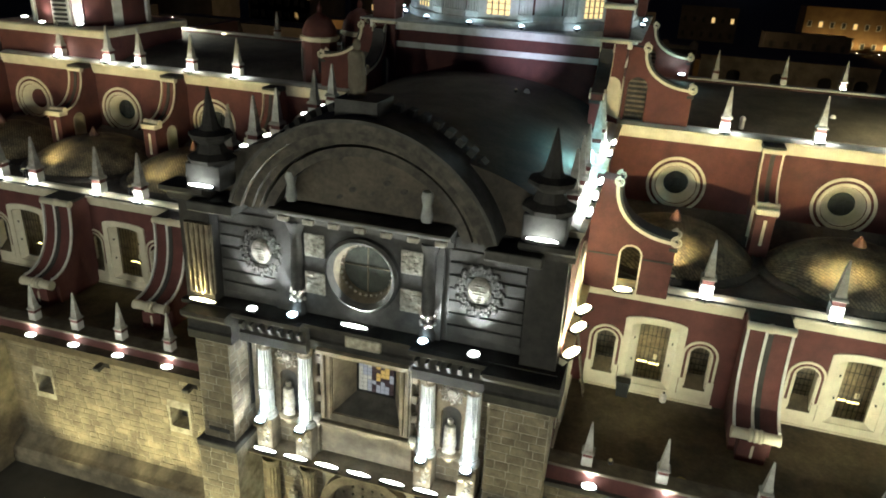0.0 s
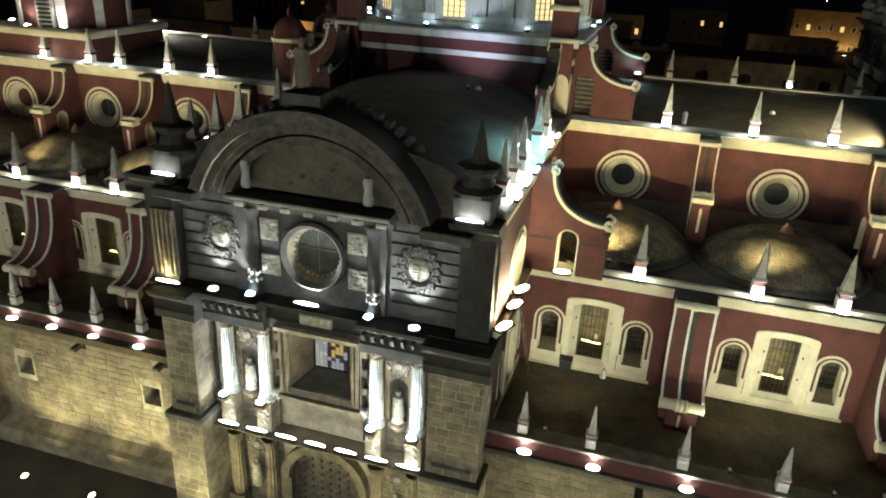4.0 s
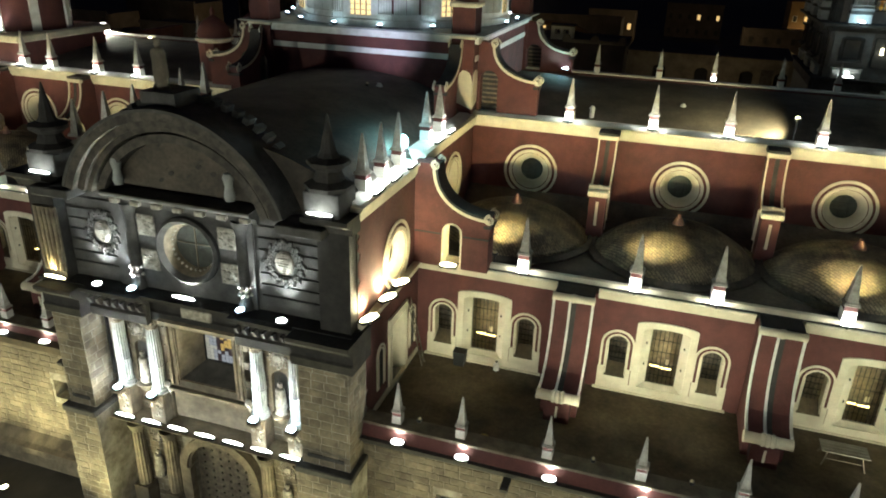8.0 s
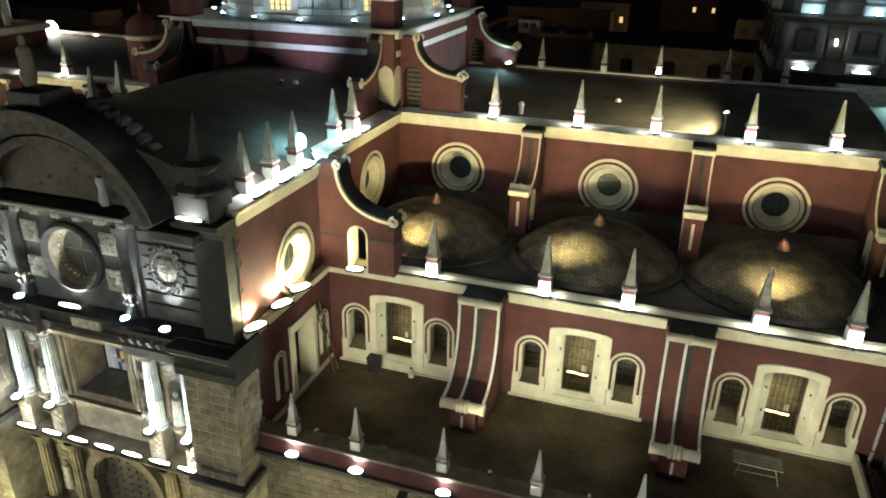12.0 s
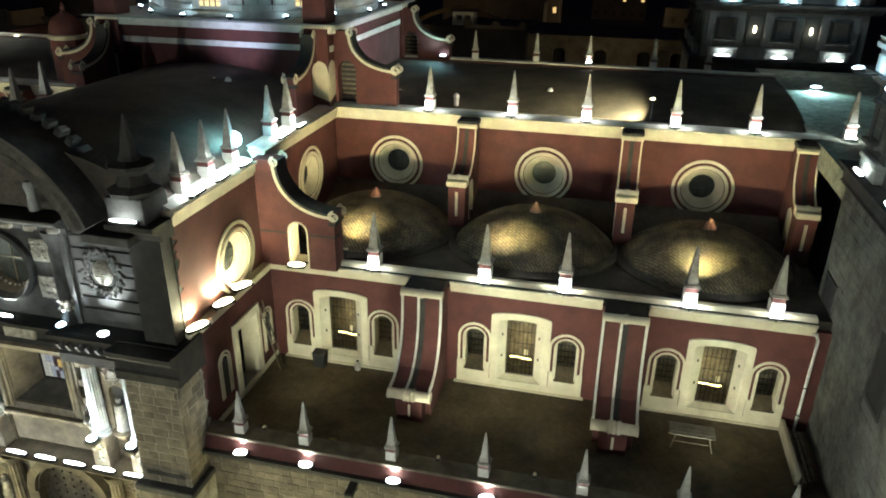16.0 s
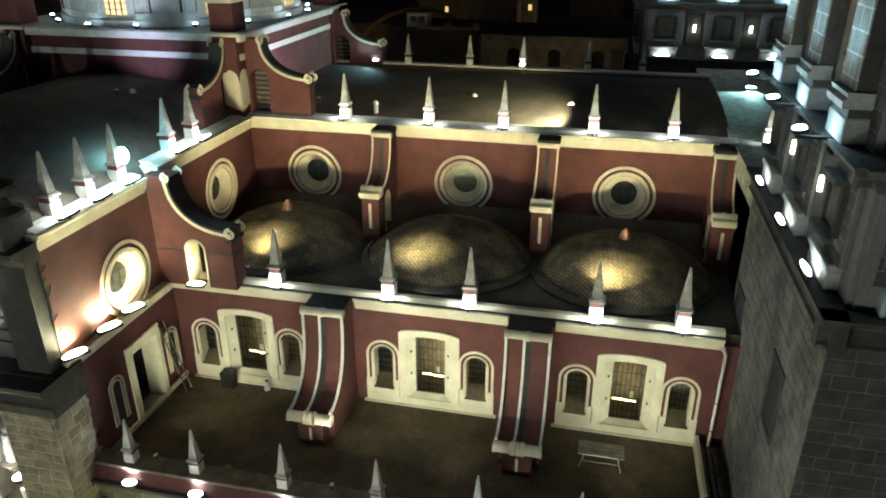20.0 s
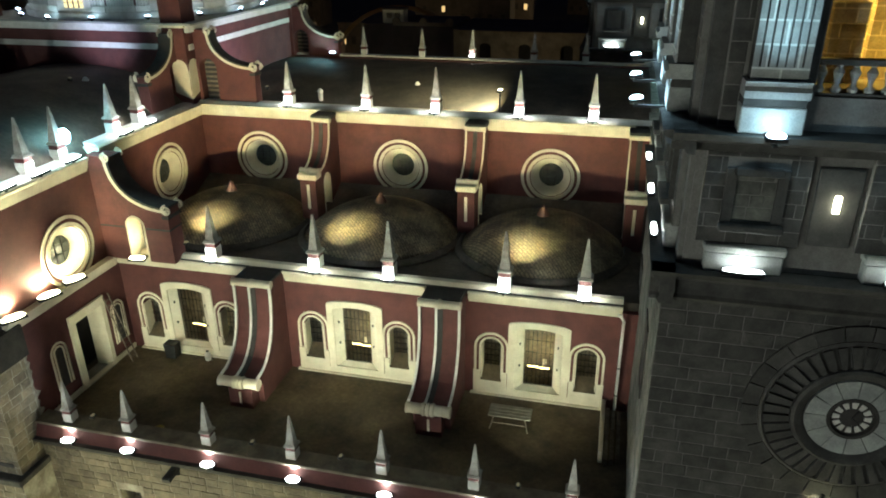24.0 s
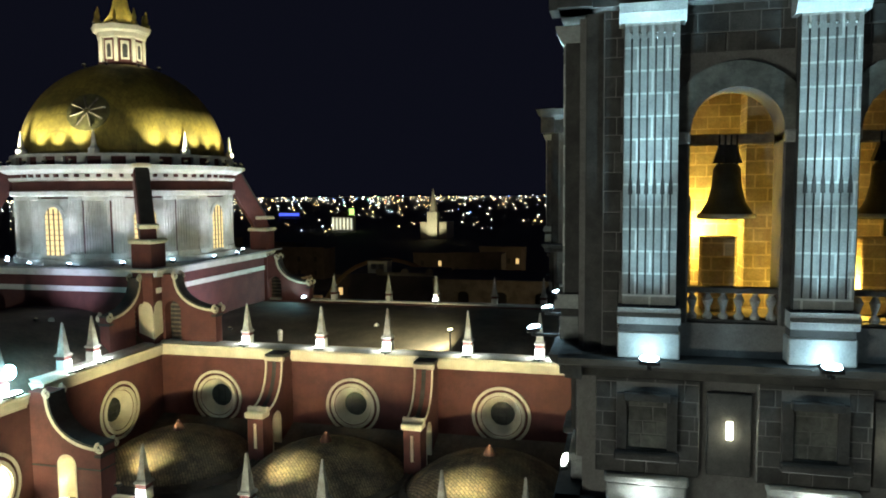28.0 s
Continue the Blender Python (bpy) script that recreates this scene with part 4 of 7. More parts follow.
part("lantern_cornice", lathe(N(), [(1.6, 43.3), (1.8, 43.4), (1.85, 43.75), (2.1, 43.9), (2.2, 44.25), (0.5, 44.35)], 8, turn=math.pi / 8), CREAM, gd)
for k in range(8):
    a = radians(45 * k - 90)
    part("lantern_niche", spin(slab(N(), -0.29, 0.29, 41.7, 43.1, [(0, 41.85, 0.19, 42.7, 0.19)], -0.06, 0.02), math.cos(a) * 1.48, math.sin(a) * 1.48, 45 * k), CREAM, ln, "cream arched surround")
    part("lantern_opening", spin(prism(N(), [(-0.2, 41.75)] + arc(0, 42.75, 0.2, 180, 0, 8) + [(0.2, 41.75)], "y", -0.015, 0.05), math.cos(a) * 1.48, math.sin(a) * 1.48, 45 * k), DARK, ln, "dark arched sheet as shade of the opening")
    b = a + math.pi / 8
    part("lantern_pilaster", spin(box(N(), -0.13, 0.13, -0.1, 0.1, 41.5, 43.35), math.cos(b) * 1.6, math.sin(b) * 1.6, math.degrees(b) + 90), CREAM, ln)
    part("lantern_finial", lathe(N(), [(0.24, 44.25), (0.26, 44.5), (0.12, 44.65), (0.16, 44.9), (0.04, 45.5), (0.0, 45.6)], 8, (math.cos(b) * 1.85, math.sin(b) * 1.85, 0)), TILE, gd)
part("lantern_cap", lathe(N(), [(1.55, 44.3), (1.3, 44.6), (0.85, 45.2), (0.6, 45.9), (0.5, 46.5), (0.42, 46.55), (0.44, 46.8), (0.25, 47.0), (0.3, 47.3), (0.1, 47.7), (0.0, 48.4)], 16), TILE, gd, "yellow tiled concave cap", smooth=True)
# No lamps show round the lantern; these are added to brighten it.
for a in (-120, -75, -30, 10):
    p = (DX + math.cos(radians(a)) * 2.9, DY + math.sin(radians(a)) * 2.9, 41.0)
    floodlight(p, (DX + math.cos(radians(a)) * 1.4, DY + math.sin(radians(a)) * 1.4, 44), 55, (1.0, 0.88, 0.55), PINLENS, 140, 0.14, "lantern floods", "added small light at the lantern foot")
for a in (-125, -70, -20):
    ca, sa = math.cos(radians(a)), math.sin(radians(a))
    floodlight((DX + ca * 1.95, DY + sa * 1.95, 44.27), (DX + ca * 0.6, DY + sa * 0.6, 46.2), 60, (1.0, 0.88, 0.5), PINLENS, 130, 0.14, "lantern floods", "added small light at the lantern cap")



# ---- portal of the transept ----
PX = -11.3


def both(fn):
    for s in (-1, 1):
        fn(s)


def xs(s, a, b):
    """A span on one side of the portal's axis, in order."""
    return sorted((PX + s * a, PX + s * b))


# walls of the portal
def settle(made, dy):
    """Brings all that was built since made back from the street by dy."""
    for ob in set(bpy.data.objects) - made:
        if ob.parent is None:
            ob.location.y += dy


made = set(bpy.data.objects)
bm = slab(N(), mx(-2.4) + 0.3, -2.4, 0, 13.5, [(PX, 9.75, 1.75, 13.2, 0), (PX, 0.0, 2.1, 4.0, 2.1)], -8.2, -7.2)
solid("wall_portal_lower", bm, MORTAR, "warm grey stone portal wall")
settle(made, 0.6)
made = set(bpy.data.objects)
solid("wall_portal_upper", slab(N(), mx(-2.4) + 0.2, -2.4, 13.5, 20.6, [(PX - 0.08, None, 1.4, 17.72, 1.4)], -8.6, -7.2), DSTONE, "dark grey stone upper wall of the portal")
settle(made, 0.35)
made = set(bpy.data.objects)
solid("wall_behind_portal", box(N(), -20, -3, -6.6, -6.4, 0, 20), DARK, "dark sheet as shade behind the portal")
PIER = {-1: (6.4, 8.15), 1: (6.35, 8.95)}     # inner and outer edge of the two piers, from the axis
for s in (-1, 1):
    a, b = xs(s, *PIER[s])
    solid("wall_portal_pier", box(N(), a, b, -10.2, -8.2, 0, 13.5), MORTAR, "stone pier beside the portal")
    solid("trim_pier_ledge", box(N(), a - 0.25, b + 0.25, -10.65, -8.2, 7.35, 7.75, 0.06), DSTONE, "dark projecting ledge on the pier")
    solid("trim_pier_cap", prism(N(), [(-8.2, 13.5), (-10.3, 13.5), (-10.35, 13.95), (-10.25, 14.05), (-10.25, 14.5), (-10.6, 14.75), (-10.75, 14.95), (-10.75, 15.15), (-8.2, 15.15)], "x", a - 0.3, b + 0.3), SOOTSHADE, "deep dark cornice over the pier")
    solid("wall_pier_foot", box(N(), a - 0.2, b + 0.2, -10.5, -8.2, 0, 7.35), MORTAR, "stone foot of the portal pier")
    solid("trim_pier_panel", box(N(), a + 0.3, b - 0.3, -10.26, -10.2, 8.2, 8.4), DSTONE, "panel moulding on the pier")

# the entablatures, with breaks over the columns
def entablature(z0, z1, half, depth, name, material, label):
    prof = [(-8.1, z0), (-8.1 - depth * 0.45, z0), (-8.1 - depth * 0.5, z0 + (z1 - z0) * 0.3), (-8.1 - depth * 0.42, z0 + (z1 - z0) * 0.35), (-8.1 - depth * 0.42, z0 + (z1 - z0) * 0.66), (-8.1 - depth * 0.8, z0 + (z1 - z0) * 0.8), (-8.1 - depth, z0 + (z1 - z0) * 0.9), (-8.1 - depth, z1), (-8.1, z1)]
    solid(name, prism(N(), prof, "x", PX - half, PX + half), material, label)


entablature(6.1, 6.85, 6.1, 1.55, "trim_lower_entablature", STONE, "stone cornice carrying a row of lamps")
settle(made, 0.6)
made = set(bpy.data.objects)
entablature(13.4, 15.2, 9.0, 1.5, "trim_upper_entablature", SOOTSHADE, "deep dark stone cornice")
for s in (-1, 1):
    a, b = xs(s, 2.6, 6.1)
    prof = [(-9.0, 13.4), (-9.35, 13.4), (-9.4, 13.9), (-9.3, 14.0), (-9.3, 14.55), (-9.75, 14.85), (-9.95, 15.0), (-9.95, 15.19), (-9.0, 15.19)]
    solid("trim_entablature_break", prism(N(), prof, "x", a, b), SOOTSHADE, "projecting stone cornice over the columns")
    for i in range(7):
        x = a + 0.25 + i * (b - a - 0.5) / 6
        solid("trim_bracket", prism(N(), [(-9.3, 14.1), (-9.5, 14.15), (-9.7, 14.55), (-9.3, 14.55)], "x", x - 0.07, x + 0.07), DARK, "small dark stone bracket under the cornice")


settle(made, 0.35)
made = set(bpy.data.objects)


def column():
    ob = thing("column", "white-lit fluted stone column on a carved pedestal", "column", "portal columns")
    part("pedestal", box(N(), -0.45, 0.45, -0.45, 0.45, 6.86, 8.7, 0.03), STONE, ob)
    bm = N()
    for i in range(14):
        a, r = random.uniform(-0.3, 0.3), random.uniform(7.1, 8.3)
        bmesh.ops.create_icosphere(bm, subdivisions=1, radius=random.uniform(0.08, 0.16), matrix=Matrix.Translation((a, -0.46, r)) @ Matrix.Diagonal((1, 0.5, 1, 1)))
    part("relief", bm, CARVED, ob, "carved pedestal relief")
    part("base", lathe(N(), [(0.5, 8.7), (0.52, 8.8), (0.42, 8.9), (0.46, 9.0), (0.38, 9.08)], 20), PALESTONE, ob, smooth=True)
    bm = N()
    n = 32
    rings = []
    for z, r in ((9.08, 0.38), (10.4, 0.38), (12.7, 0.32)):
        rings.append([bm.verts.new(((r - (0.045 if k % 2 else 0)) * math.cos(2 * math.pi * k / n), (r - (0.045 if k % 2 else 0)) * math.sin(2 * math.pi * k / n), z)) for k in range(n)])
    for p, q in zip(rings, rings[1:]):
        for k in range(n):
            bm.faces.new((p[k], p[(k + 1) % n], q[(k + 1) % n], q[k]))
    part("shaft", bm, PALESTONE, ob, "fluted shaft")
    part("ring", lathe(N(), [(0.38, 10.36), (0.4, 10.38), (0.4, 10.44), (0.375, 10.46)], 20), PALESTONE, ob)
    bm = lathe(N(), [(0.32, 12.7), (0.36, 12.8), (0.34, 12.9), (0.5, 13.25), (0.5, 13.3)], 16)
    for k in range(8):
        a = k * math.pi / 4
        bmesh.ops.create_icosphere(bm, subdivisions=1, radius=0.12, matrix=Matrix.Translation((0.43 * math.cos(a), 0.43 * math.sin(a), 13.1)))
    box(bm, -0.5, 0.5, -0.5, 0.5, 13.27, 13.4)
    part("capital", bm, STONE, ob, "leafy stone capital")
    return ob


col = column()
COLS = [PX + s * v for s in (-1, 1) for v in (5.35, 3.15)]
col.matrix_basis = pose(COLS[0], -8.75, 0)
for x in COLS[1:]:
    copy_thing(col, pose(x, -8.75, 0))
for x in COLS:
    floodlight((x, -9.5, 8.72), (x, -9.0, 12.9), 1150, (0.98, 0.98, 0.95), L_COOL, 50, 0.5, "column floods", "bright white floodlight at a column foot", 1.0)
    point((x, -9.42, 9.1), 12, (0.95, 0.97, 1.0), 0.12)
    tagged(new("lamp_shelf", mesh("lamp_shelf", box(N(), x - 0.3, x + 0.3, -9.72, -9.28, 8.6, 8.72), STONE)), "small stone shelf under a lamp", "shelf", "lamp shelves")
for i in range(7):
    x = PX - 5.2 + i * 10.4 / 6
    floodlight((x, -9.5, 6.85), (x, -9.9, 10.0), 190, (1.0, 0.84, 0.5), L_WHITE, 100, 1.25, "portal cornice lamps", "long bright lamp on the portal cornice")

# second stage: window, niches, panels
win = thing("portal_window", "deep stone portal window with leaded panes", "window")
part("frame", slab(N(), PX - 2.35, PX + 2.35, 9.2, 13.6, [(PX, 9.75, 1.75, 13.2, 0)], -8.75, -8.2), STONE, win)
part("hood", prism(N(), [(-8.75, 13.3), (-9.2, 13.3), (-9.25, 13.55), (-8.75, 13.7)], "x", PX - 2.3, PX + 2.3), STONE, win)
part("hood_block", box(N(), PX - 0.9, PX + 0.9, -9.1, -8.7, 13.9, 14.5, 0.05), CARVED, win)
part("sill", box(N(), PX - 2.4, PX + 2.4, -9.0, -8.2, 9.05, 9.3, 0.05), STONE, win)
for s in (-1, 1):
    part("reveal", quad_solid(N(), [(PX + s * 1.75, -8.6, 9.75), (PX + s * 1.75, -8.6, 13.2), (PX + s * 1.0, -7.3, 13.0), (PX + s * 1.0, -7.3, 10.4)], [(PX + s * 1.76, -7.3, 9.75), (PX + s * 1.76, -7.3, 13.2), (PX + s * 1.74, -7.25, 13.0), (PX + s * 1.74, -7.25, 10.4)]), STONE, win)
part("slope", quad_solid(N(), [(PX - 1.75, -8.6, 9.75), (PX + 1.75, -8.6, 9.75), (PX + 1.0, -7.3, 10.4), (PX - 1.0, -7.3, 10.4)], [(PX - 1.75, -8.6, 9.6), (PX + 1.75, -8.6, 9.6), (PX + 1.0, -7.3, 9.7), (PX - 1.0, -7.3, 9.7)]), DSTONE, win, "dark sloping sill")
g = part("leaded_frame", slab(N(), PX - 1.05, PX + 1.05, 10.35, 13.1, [(PX, 10.45, 0.95, 13.0, 0)], -7.36, -7.3), IRON, win)
# Most panes glow faintly, in place of light in the leaded glass.
STAINED = [glow("stained_amber", (0.5, 0.33, 0.1), 0.16), glow("stained_grey", (0.3, 0.3, 0.33), 0.15), glow("stained_white", (0.5, 0.47, 0.4), 0.1), mat("stained_dark", (0.12, 0.08, 0.1), 0.3)]
pick_ = random.Random(4)
for i in range(8):
    for j in range(11):
        if i < 3:
            pane_ = STAINED[2] if pick_.random() < 0.6 else STAINED[1]
        elif 2 < j < 10 and i < 7:
            pane_ = STAINED[0] if pick_.random() < 0.55 else STAINED[3]
        else:
            pane_ = STAINED[1] if pick_.random() < 0.5 else STAINED[3]
        part("pane", box(N(), PX - 0.93 + i * 0.234, PX - 0.72 + i * 0.234, -7.33, -7.31, 10.48 + j * 0.23, 10.69 + j * 0.23), pane_, g)


def niche_statue(x, z, h):
    ob = thing("statue", "pale stone statue standing in a portal niche", "statue", "niche statues", at=(x, -8.55, z))
    prof = [(0.34, 0), (0.36, 0.12), (0.3, 0.2), (0.33, 0.5), (0.28, 1.0), (0.3, 1.35), (0.24, 1.5), (0.1, 1.56), (0.15, 1.7), (0.13, 1.85), (0.0, 1.95)]
    bm = lathe(N(), [(r * h, q * h) for r, q in prof], 16, sy=0.7)
    for v in bm.verts:
        v.co += Vector((noise.noise(v.co * 4), noise.noise(v.co * 4 + Vector((9, 0, 0))), 0)) * 0.07
    me = mesh("statue", bm, CARVED, True)
    bpy.data.objects.remove(ob)
    st = tagged(new("statue", me), "pale stone statue standing in a portal niche", "statue", "niche statues")
    st.location = (x, -8.5, z)
    return st


def carved_oval(name, x, z, rx, rz, y, label, count=14):
    ob = thing(name, label, "relief", "carved reliefs", at=(x, y, z))
    part("oval", lathe(N(), [(0, -0.22), (rx * 0.38, -0.19), (rx * 0.48, -0.1), (rx * 0.5, 0.0)], 24, axis="y", sy=rz / rx), CARVED, ob, "pale oval shield", smooth=True)
    for k in range(count):
        a = 2 * math.pi * k / count
        bm = N()
        for j in range(5):
            u = j / 4 * 1.6 * math.pi
            r = 0.16 * (1 - j * 0.13)
            bmesh.ops.create_icosphere(bm, subdivisions=1, radius=0.17 * rx - j * 0.012, matrix=Matrix.Translation((rx * 0.78 * math.cos(a) + r * math.cos(u + a), -0.08, rz * 0.78 * math.sin(a) + r * math.sin(u + a))) @ Matrix.Diagonal((1, 0.8, 1, 1)))
        part("scroll", bm, DSTONE if name == "medallion" else CARVED, ob)
    for k in range(9):
        bm = N()
        bmesh.ops.create_icosphere(bm, subdivisions=2, radius=random.uniform(0.1, 0.17) * rx, matrix=Matrix.Translation((random.uniform(-0.05, 0.05) * rx, -0.18, (k / 8 - 0.5) * 0.8 * rz)) @ Matrix.Diagonal((2.0 - abs(k - 4) * 0.25, 0.6, 0.35, 1)))
        part("carving", bm, CARVED, ob, smooth=True)
    return ob


for s in (-1, 1):
    x = PX + s * 4.25
    nt = thing("niche", "arched stone niche between the columns", "niche", "portal niches")
    a, b = xs(s, 3.5, 5.0)
    part("back", slab(N(), a, b, 8.6, 13.4, [(x, 9.0, 0.5, 11.0, 0.5)], -8.45, -8.2), STONE, nt)
    part("shelf", lathe(N(), [(0.2, 8.4), (0.45, 8.75), (0.55, 8.9), (0.0, 8.92)], 14, (x, -8.5, 0)), STONE, nt)
    part("shell", prism(N(), [(x - 0.5, 9.0)] + arc(x, 11.0, 0.5, 180, 0, 10) + [(x + 0.5, 9.0)], "y", -8.22, -8.203), DSTONE, nt)
    niche_statue(x, 8.92, 1.02)
    point((x, -9.35, 9.1), 17, (1.0, 0.93, 0.75), 0.1)
    carved_oval("niche_crest", x, 12.3, 0.55, 0.55, -8.45, "carved pale crest above a niche", 8)
    niche_statue(PX + s * 4.25, 2.3, 1.0)
    carved_oval("lower_crest", x, 5.0, 0.5, 0.5, -8.2, "carved pale crest on the lower stage", 8)
solid("trim_parapet_panel", box(N(), PX - 2.4, PX + 2.4, -8.6, -8.2, 7.2, 9.05, 0.04), STONE, "plain pale stone panel under the window")

# lower stage: door arch and columns
dr = thing("portal_door", "arched stone portal with a studded wooden door", "door")
part("archivolt", ring(N(), PX, 3.6, 2.1, 2.6, -8.75, -8.2, 0, 180, 24), STONE, dr)
part("inner_archivolt", ring(N(), PX, 3.7, 1.95, 2.1, -8.55, -8.1, 0, 180, 24), STONE, dr)
for s in (-1, 1):
    a, b = xs(s, 1.95, 2.6)
    part("jamb", box(N(), a, b, -8.7, -8.2, 0, 3.6), STONE, dr)
lf = part("leaf", prism(N(), [(PX - 2.1, 0)] + arc(PX, 4.0, 2.1, 180, 0, 20) + [(PX + 2.1, 0)], "y", -7.7, -7.5), WOOD, dr, "studded wooden leaf")
for i in range(7):
    for j in range(12):
        if (i - 3) ** 2 * 0.3 + max(0, j * 0.5 - 3.8) ** 2 < 3.5:
            part("stud", lathe(N(), [(0.09, 0), (0.07, -0.05), (0, -0.08)], 6, (PX - 1.65 + i * 0.55, -7.7, 0.4 + j * 0.5), axis="y"), BRONZE, lf)
for s in (-1, 1):
    for v in (3.15, 5.35):
        ob = thing("lower_column", "fluted stone column beside the door", "column", "door columns", at=(PX + s * v, -8.6, 0))
        part("plinth", box(N(), -0.5, 0.5, -0.5, 0.4, 0, 1.6, 0.03), STONE, ob)
        bm = N()
        n = 24
        rr = [[bm.verts.new(((r - (0.04 if k % 2 else 0)) * math.cos(2 * math.pi * k / n), (r - (0.04 if k % 2 else 0)) * math.sin(2 * math.pi * k / n), z)) for k in range(n)] for z, r in ((1.6, 0.4), (5.4, 0.34))]
        for k in range(n):
            bm.faces.new((rr[0][k], rr[0][(k + 1) % n], rr[1][(k + 1) % n], rr[1][k]))
        part("shaft", bm, STONE, ob)
        part("capital", lathe(N(), [(0.34, 5.4), (0.38, 5.5), (0.52, 5.85), (0.52, 5.95)], 16), STONE, ob)

settle(made, 0.6)
made = set(bpy.data.objects)
# third stage: round window, pilasters, panels, medallions
rw3 = thing("portal_round_window", "round stone window with a carved ring and a cross bar", "window", at=(PX - 0.08, -8.6, 17.72))
rw3.scale = (0.9, 1, 0.9)
part("outer_ring", lathe(N(), [(1.95, 0), (1.95, -0.25), (1.8, -0.35), (1.65, -0.2), (1.55, -0.1), (1.55, 0.2)], 48, axis="y"), DSTONE, rw3, smooth=True)
bm = lathe(N(), [(1.55, -0.1), (1.3, 0.5), (1.3, 0.6)], 48, axis="y")
part("splay", bm, STONE, rw3, smooth=True)
for k in range(28):
    a = 2 * math.pi * k / 28
    bm = N()
    bmesh.ops.create_icosphere(bm, subdivisions=1, radius=0.09, matrix=Matrix.Translation((1.36 * math.cos(a), 0.35, 1.36 * math.sin(a))))
    part("bead", bm, CARVED, rw3)
pn = part("pane", lathe(N(), [(0, 0.6), (1.32, 0.6), (1.32, 0.64), (0, 0.64)], 40, axis="y"), GLASS, rw3, "dusty grey pane")
part("mullion", box(N(), -0.025, 0.025, 0.54, 0.6, -1.3, 1.3), STONE, pn)
part("mullion", box(N(), -1.3, 1.3, 0.54, 0.6, 0.1, 0.14), STONE, pn)
for s in (-1, 1):
    for z in (16.85, 18.7):
        ob = thing("carved_panel", "square pale panel carved with foliage", "relief", "carved panels", at=(PX - 0.1 + s * 2.3, -8.6, z))
        part("slab", box(N(), -0.5, 0.5, -0.1, 0, -0.55, 0.55, 0.03), CARVED, ob)
        bm = N()
        for k in range(26):
            bmesh.ops.create_icosphere(bm, subdivisions=1, radius=random.uniform(0.07, 0.14), matrix=Matrix.Translation((random.uniform(-0.4, 0.4), -0.1, random.uniform(-0.45, 0.45))) @ Matrix.Diagonal((1.3, 0.6, 0.8, 1)))
        part("foliage", bm, CARVED, ob)
    ob = thing("upper_column", "dark carved half column of the upper stage", "column", "upper columns", at=(PX - 0.1 + s * 3.15, -8.75, 0))
    part("shaft", lathe(N(), [(0.36, 15.2), (0.38, 15.5), (0.28, 15.7), (0.28, 18.9), (0.24, 19.1), (0.4, 19.6), (0.42, 19.8)], 16), DSTONE, ob, smooth=True)
    bm = N()
    for k in range(16):
        a = k * math.pi / 4
        bmesh.ops.create_icosphere(bm, subdivisions=1, radius=0.1, matrix=Matrix.Translation((0.32 * math.cos(a), 0.32 * math.sin(a), 16.0 + (k // 8) * 0.4)))
    part("foliage", bm, CARVED, ob)
    part("pilaster", box(N(), -0.5 + (0.62 * s), 0.5 + (0.1 * s) - (0.4 if s < 0 else 0), 0.0, 0.15, 15.2, 19.8), DSTONE, ob)
    floodlight((PX - 0.1 + s * 3.15, -9.35, 15.2), (PX + s * 3.4, -8.9, 17.5), 320, (1.0, 0.97, 0.86), L_COOL, 88, 0.45, "upper portal floods", "small white floodlight on the dark cornice")
    carved_oval("medallion", PX + 0.09 + s * 5.17, 17.98, 1.05, 1.25, -8.62, "large carved medallion with pale shield and dark scrolls", 16)
    floodlight((PX + 0.1 + s * 5.3, -9.55, 15.2), (PX + 0.1 + s * 5.2, -8.75, 18.6), 330, (1.0, 0.96, 0.85), L_WHITE, 84, 0.5, "upper portal floods", "small white floodlight below a medallion")
floodlight((PX - 0.2, -9.3, 15.2), (PX - 0.2, -8.4, 17.5), 300, WHITE, L_WHITE, 115, 1.3, "upper portal floods", "long lamp under the round window")
for i in range(8):
    z = 15.6 + i * 0.6
    for s in (-1, 1):
        a, b = xs(s, 3.9, 7.2)
        solid("trim_rustic_course", box(N(), a, b, -8.72, -8.6, z, z + 0.5, 0.03), DSTONE, "rusticated stone course of the upper stage")
entab = [(-8.6, 19.8), (-9.0, 19.85), (-9.05, 20.1), (-9.5, 20.3), (-9.6, 20.45), (-9.6, 20.55), (-8.6, 20.6)]
solid("trim_gable_shelf", prism(N(), entab, "x", PX - 4.1, PX + 4.1), DSTONE, "dark stone shelf below the gable")
for i in range(7):
    x = PX - 3.6 + i * 1.2
    solid("trim_shelf_block", box(N(), x - 0.25, x + 0.25, -9.3, -9.02, 19.9, 20.15, 0.04), CARVED, "small carved block under the shelf")
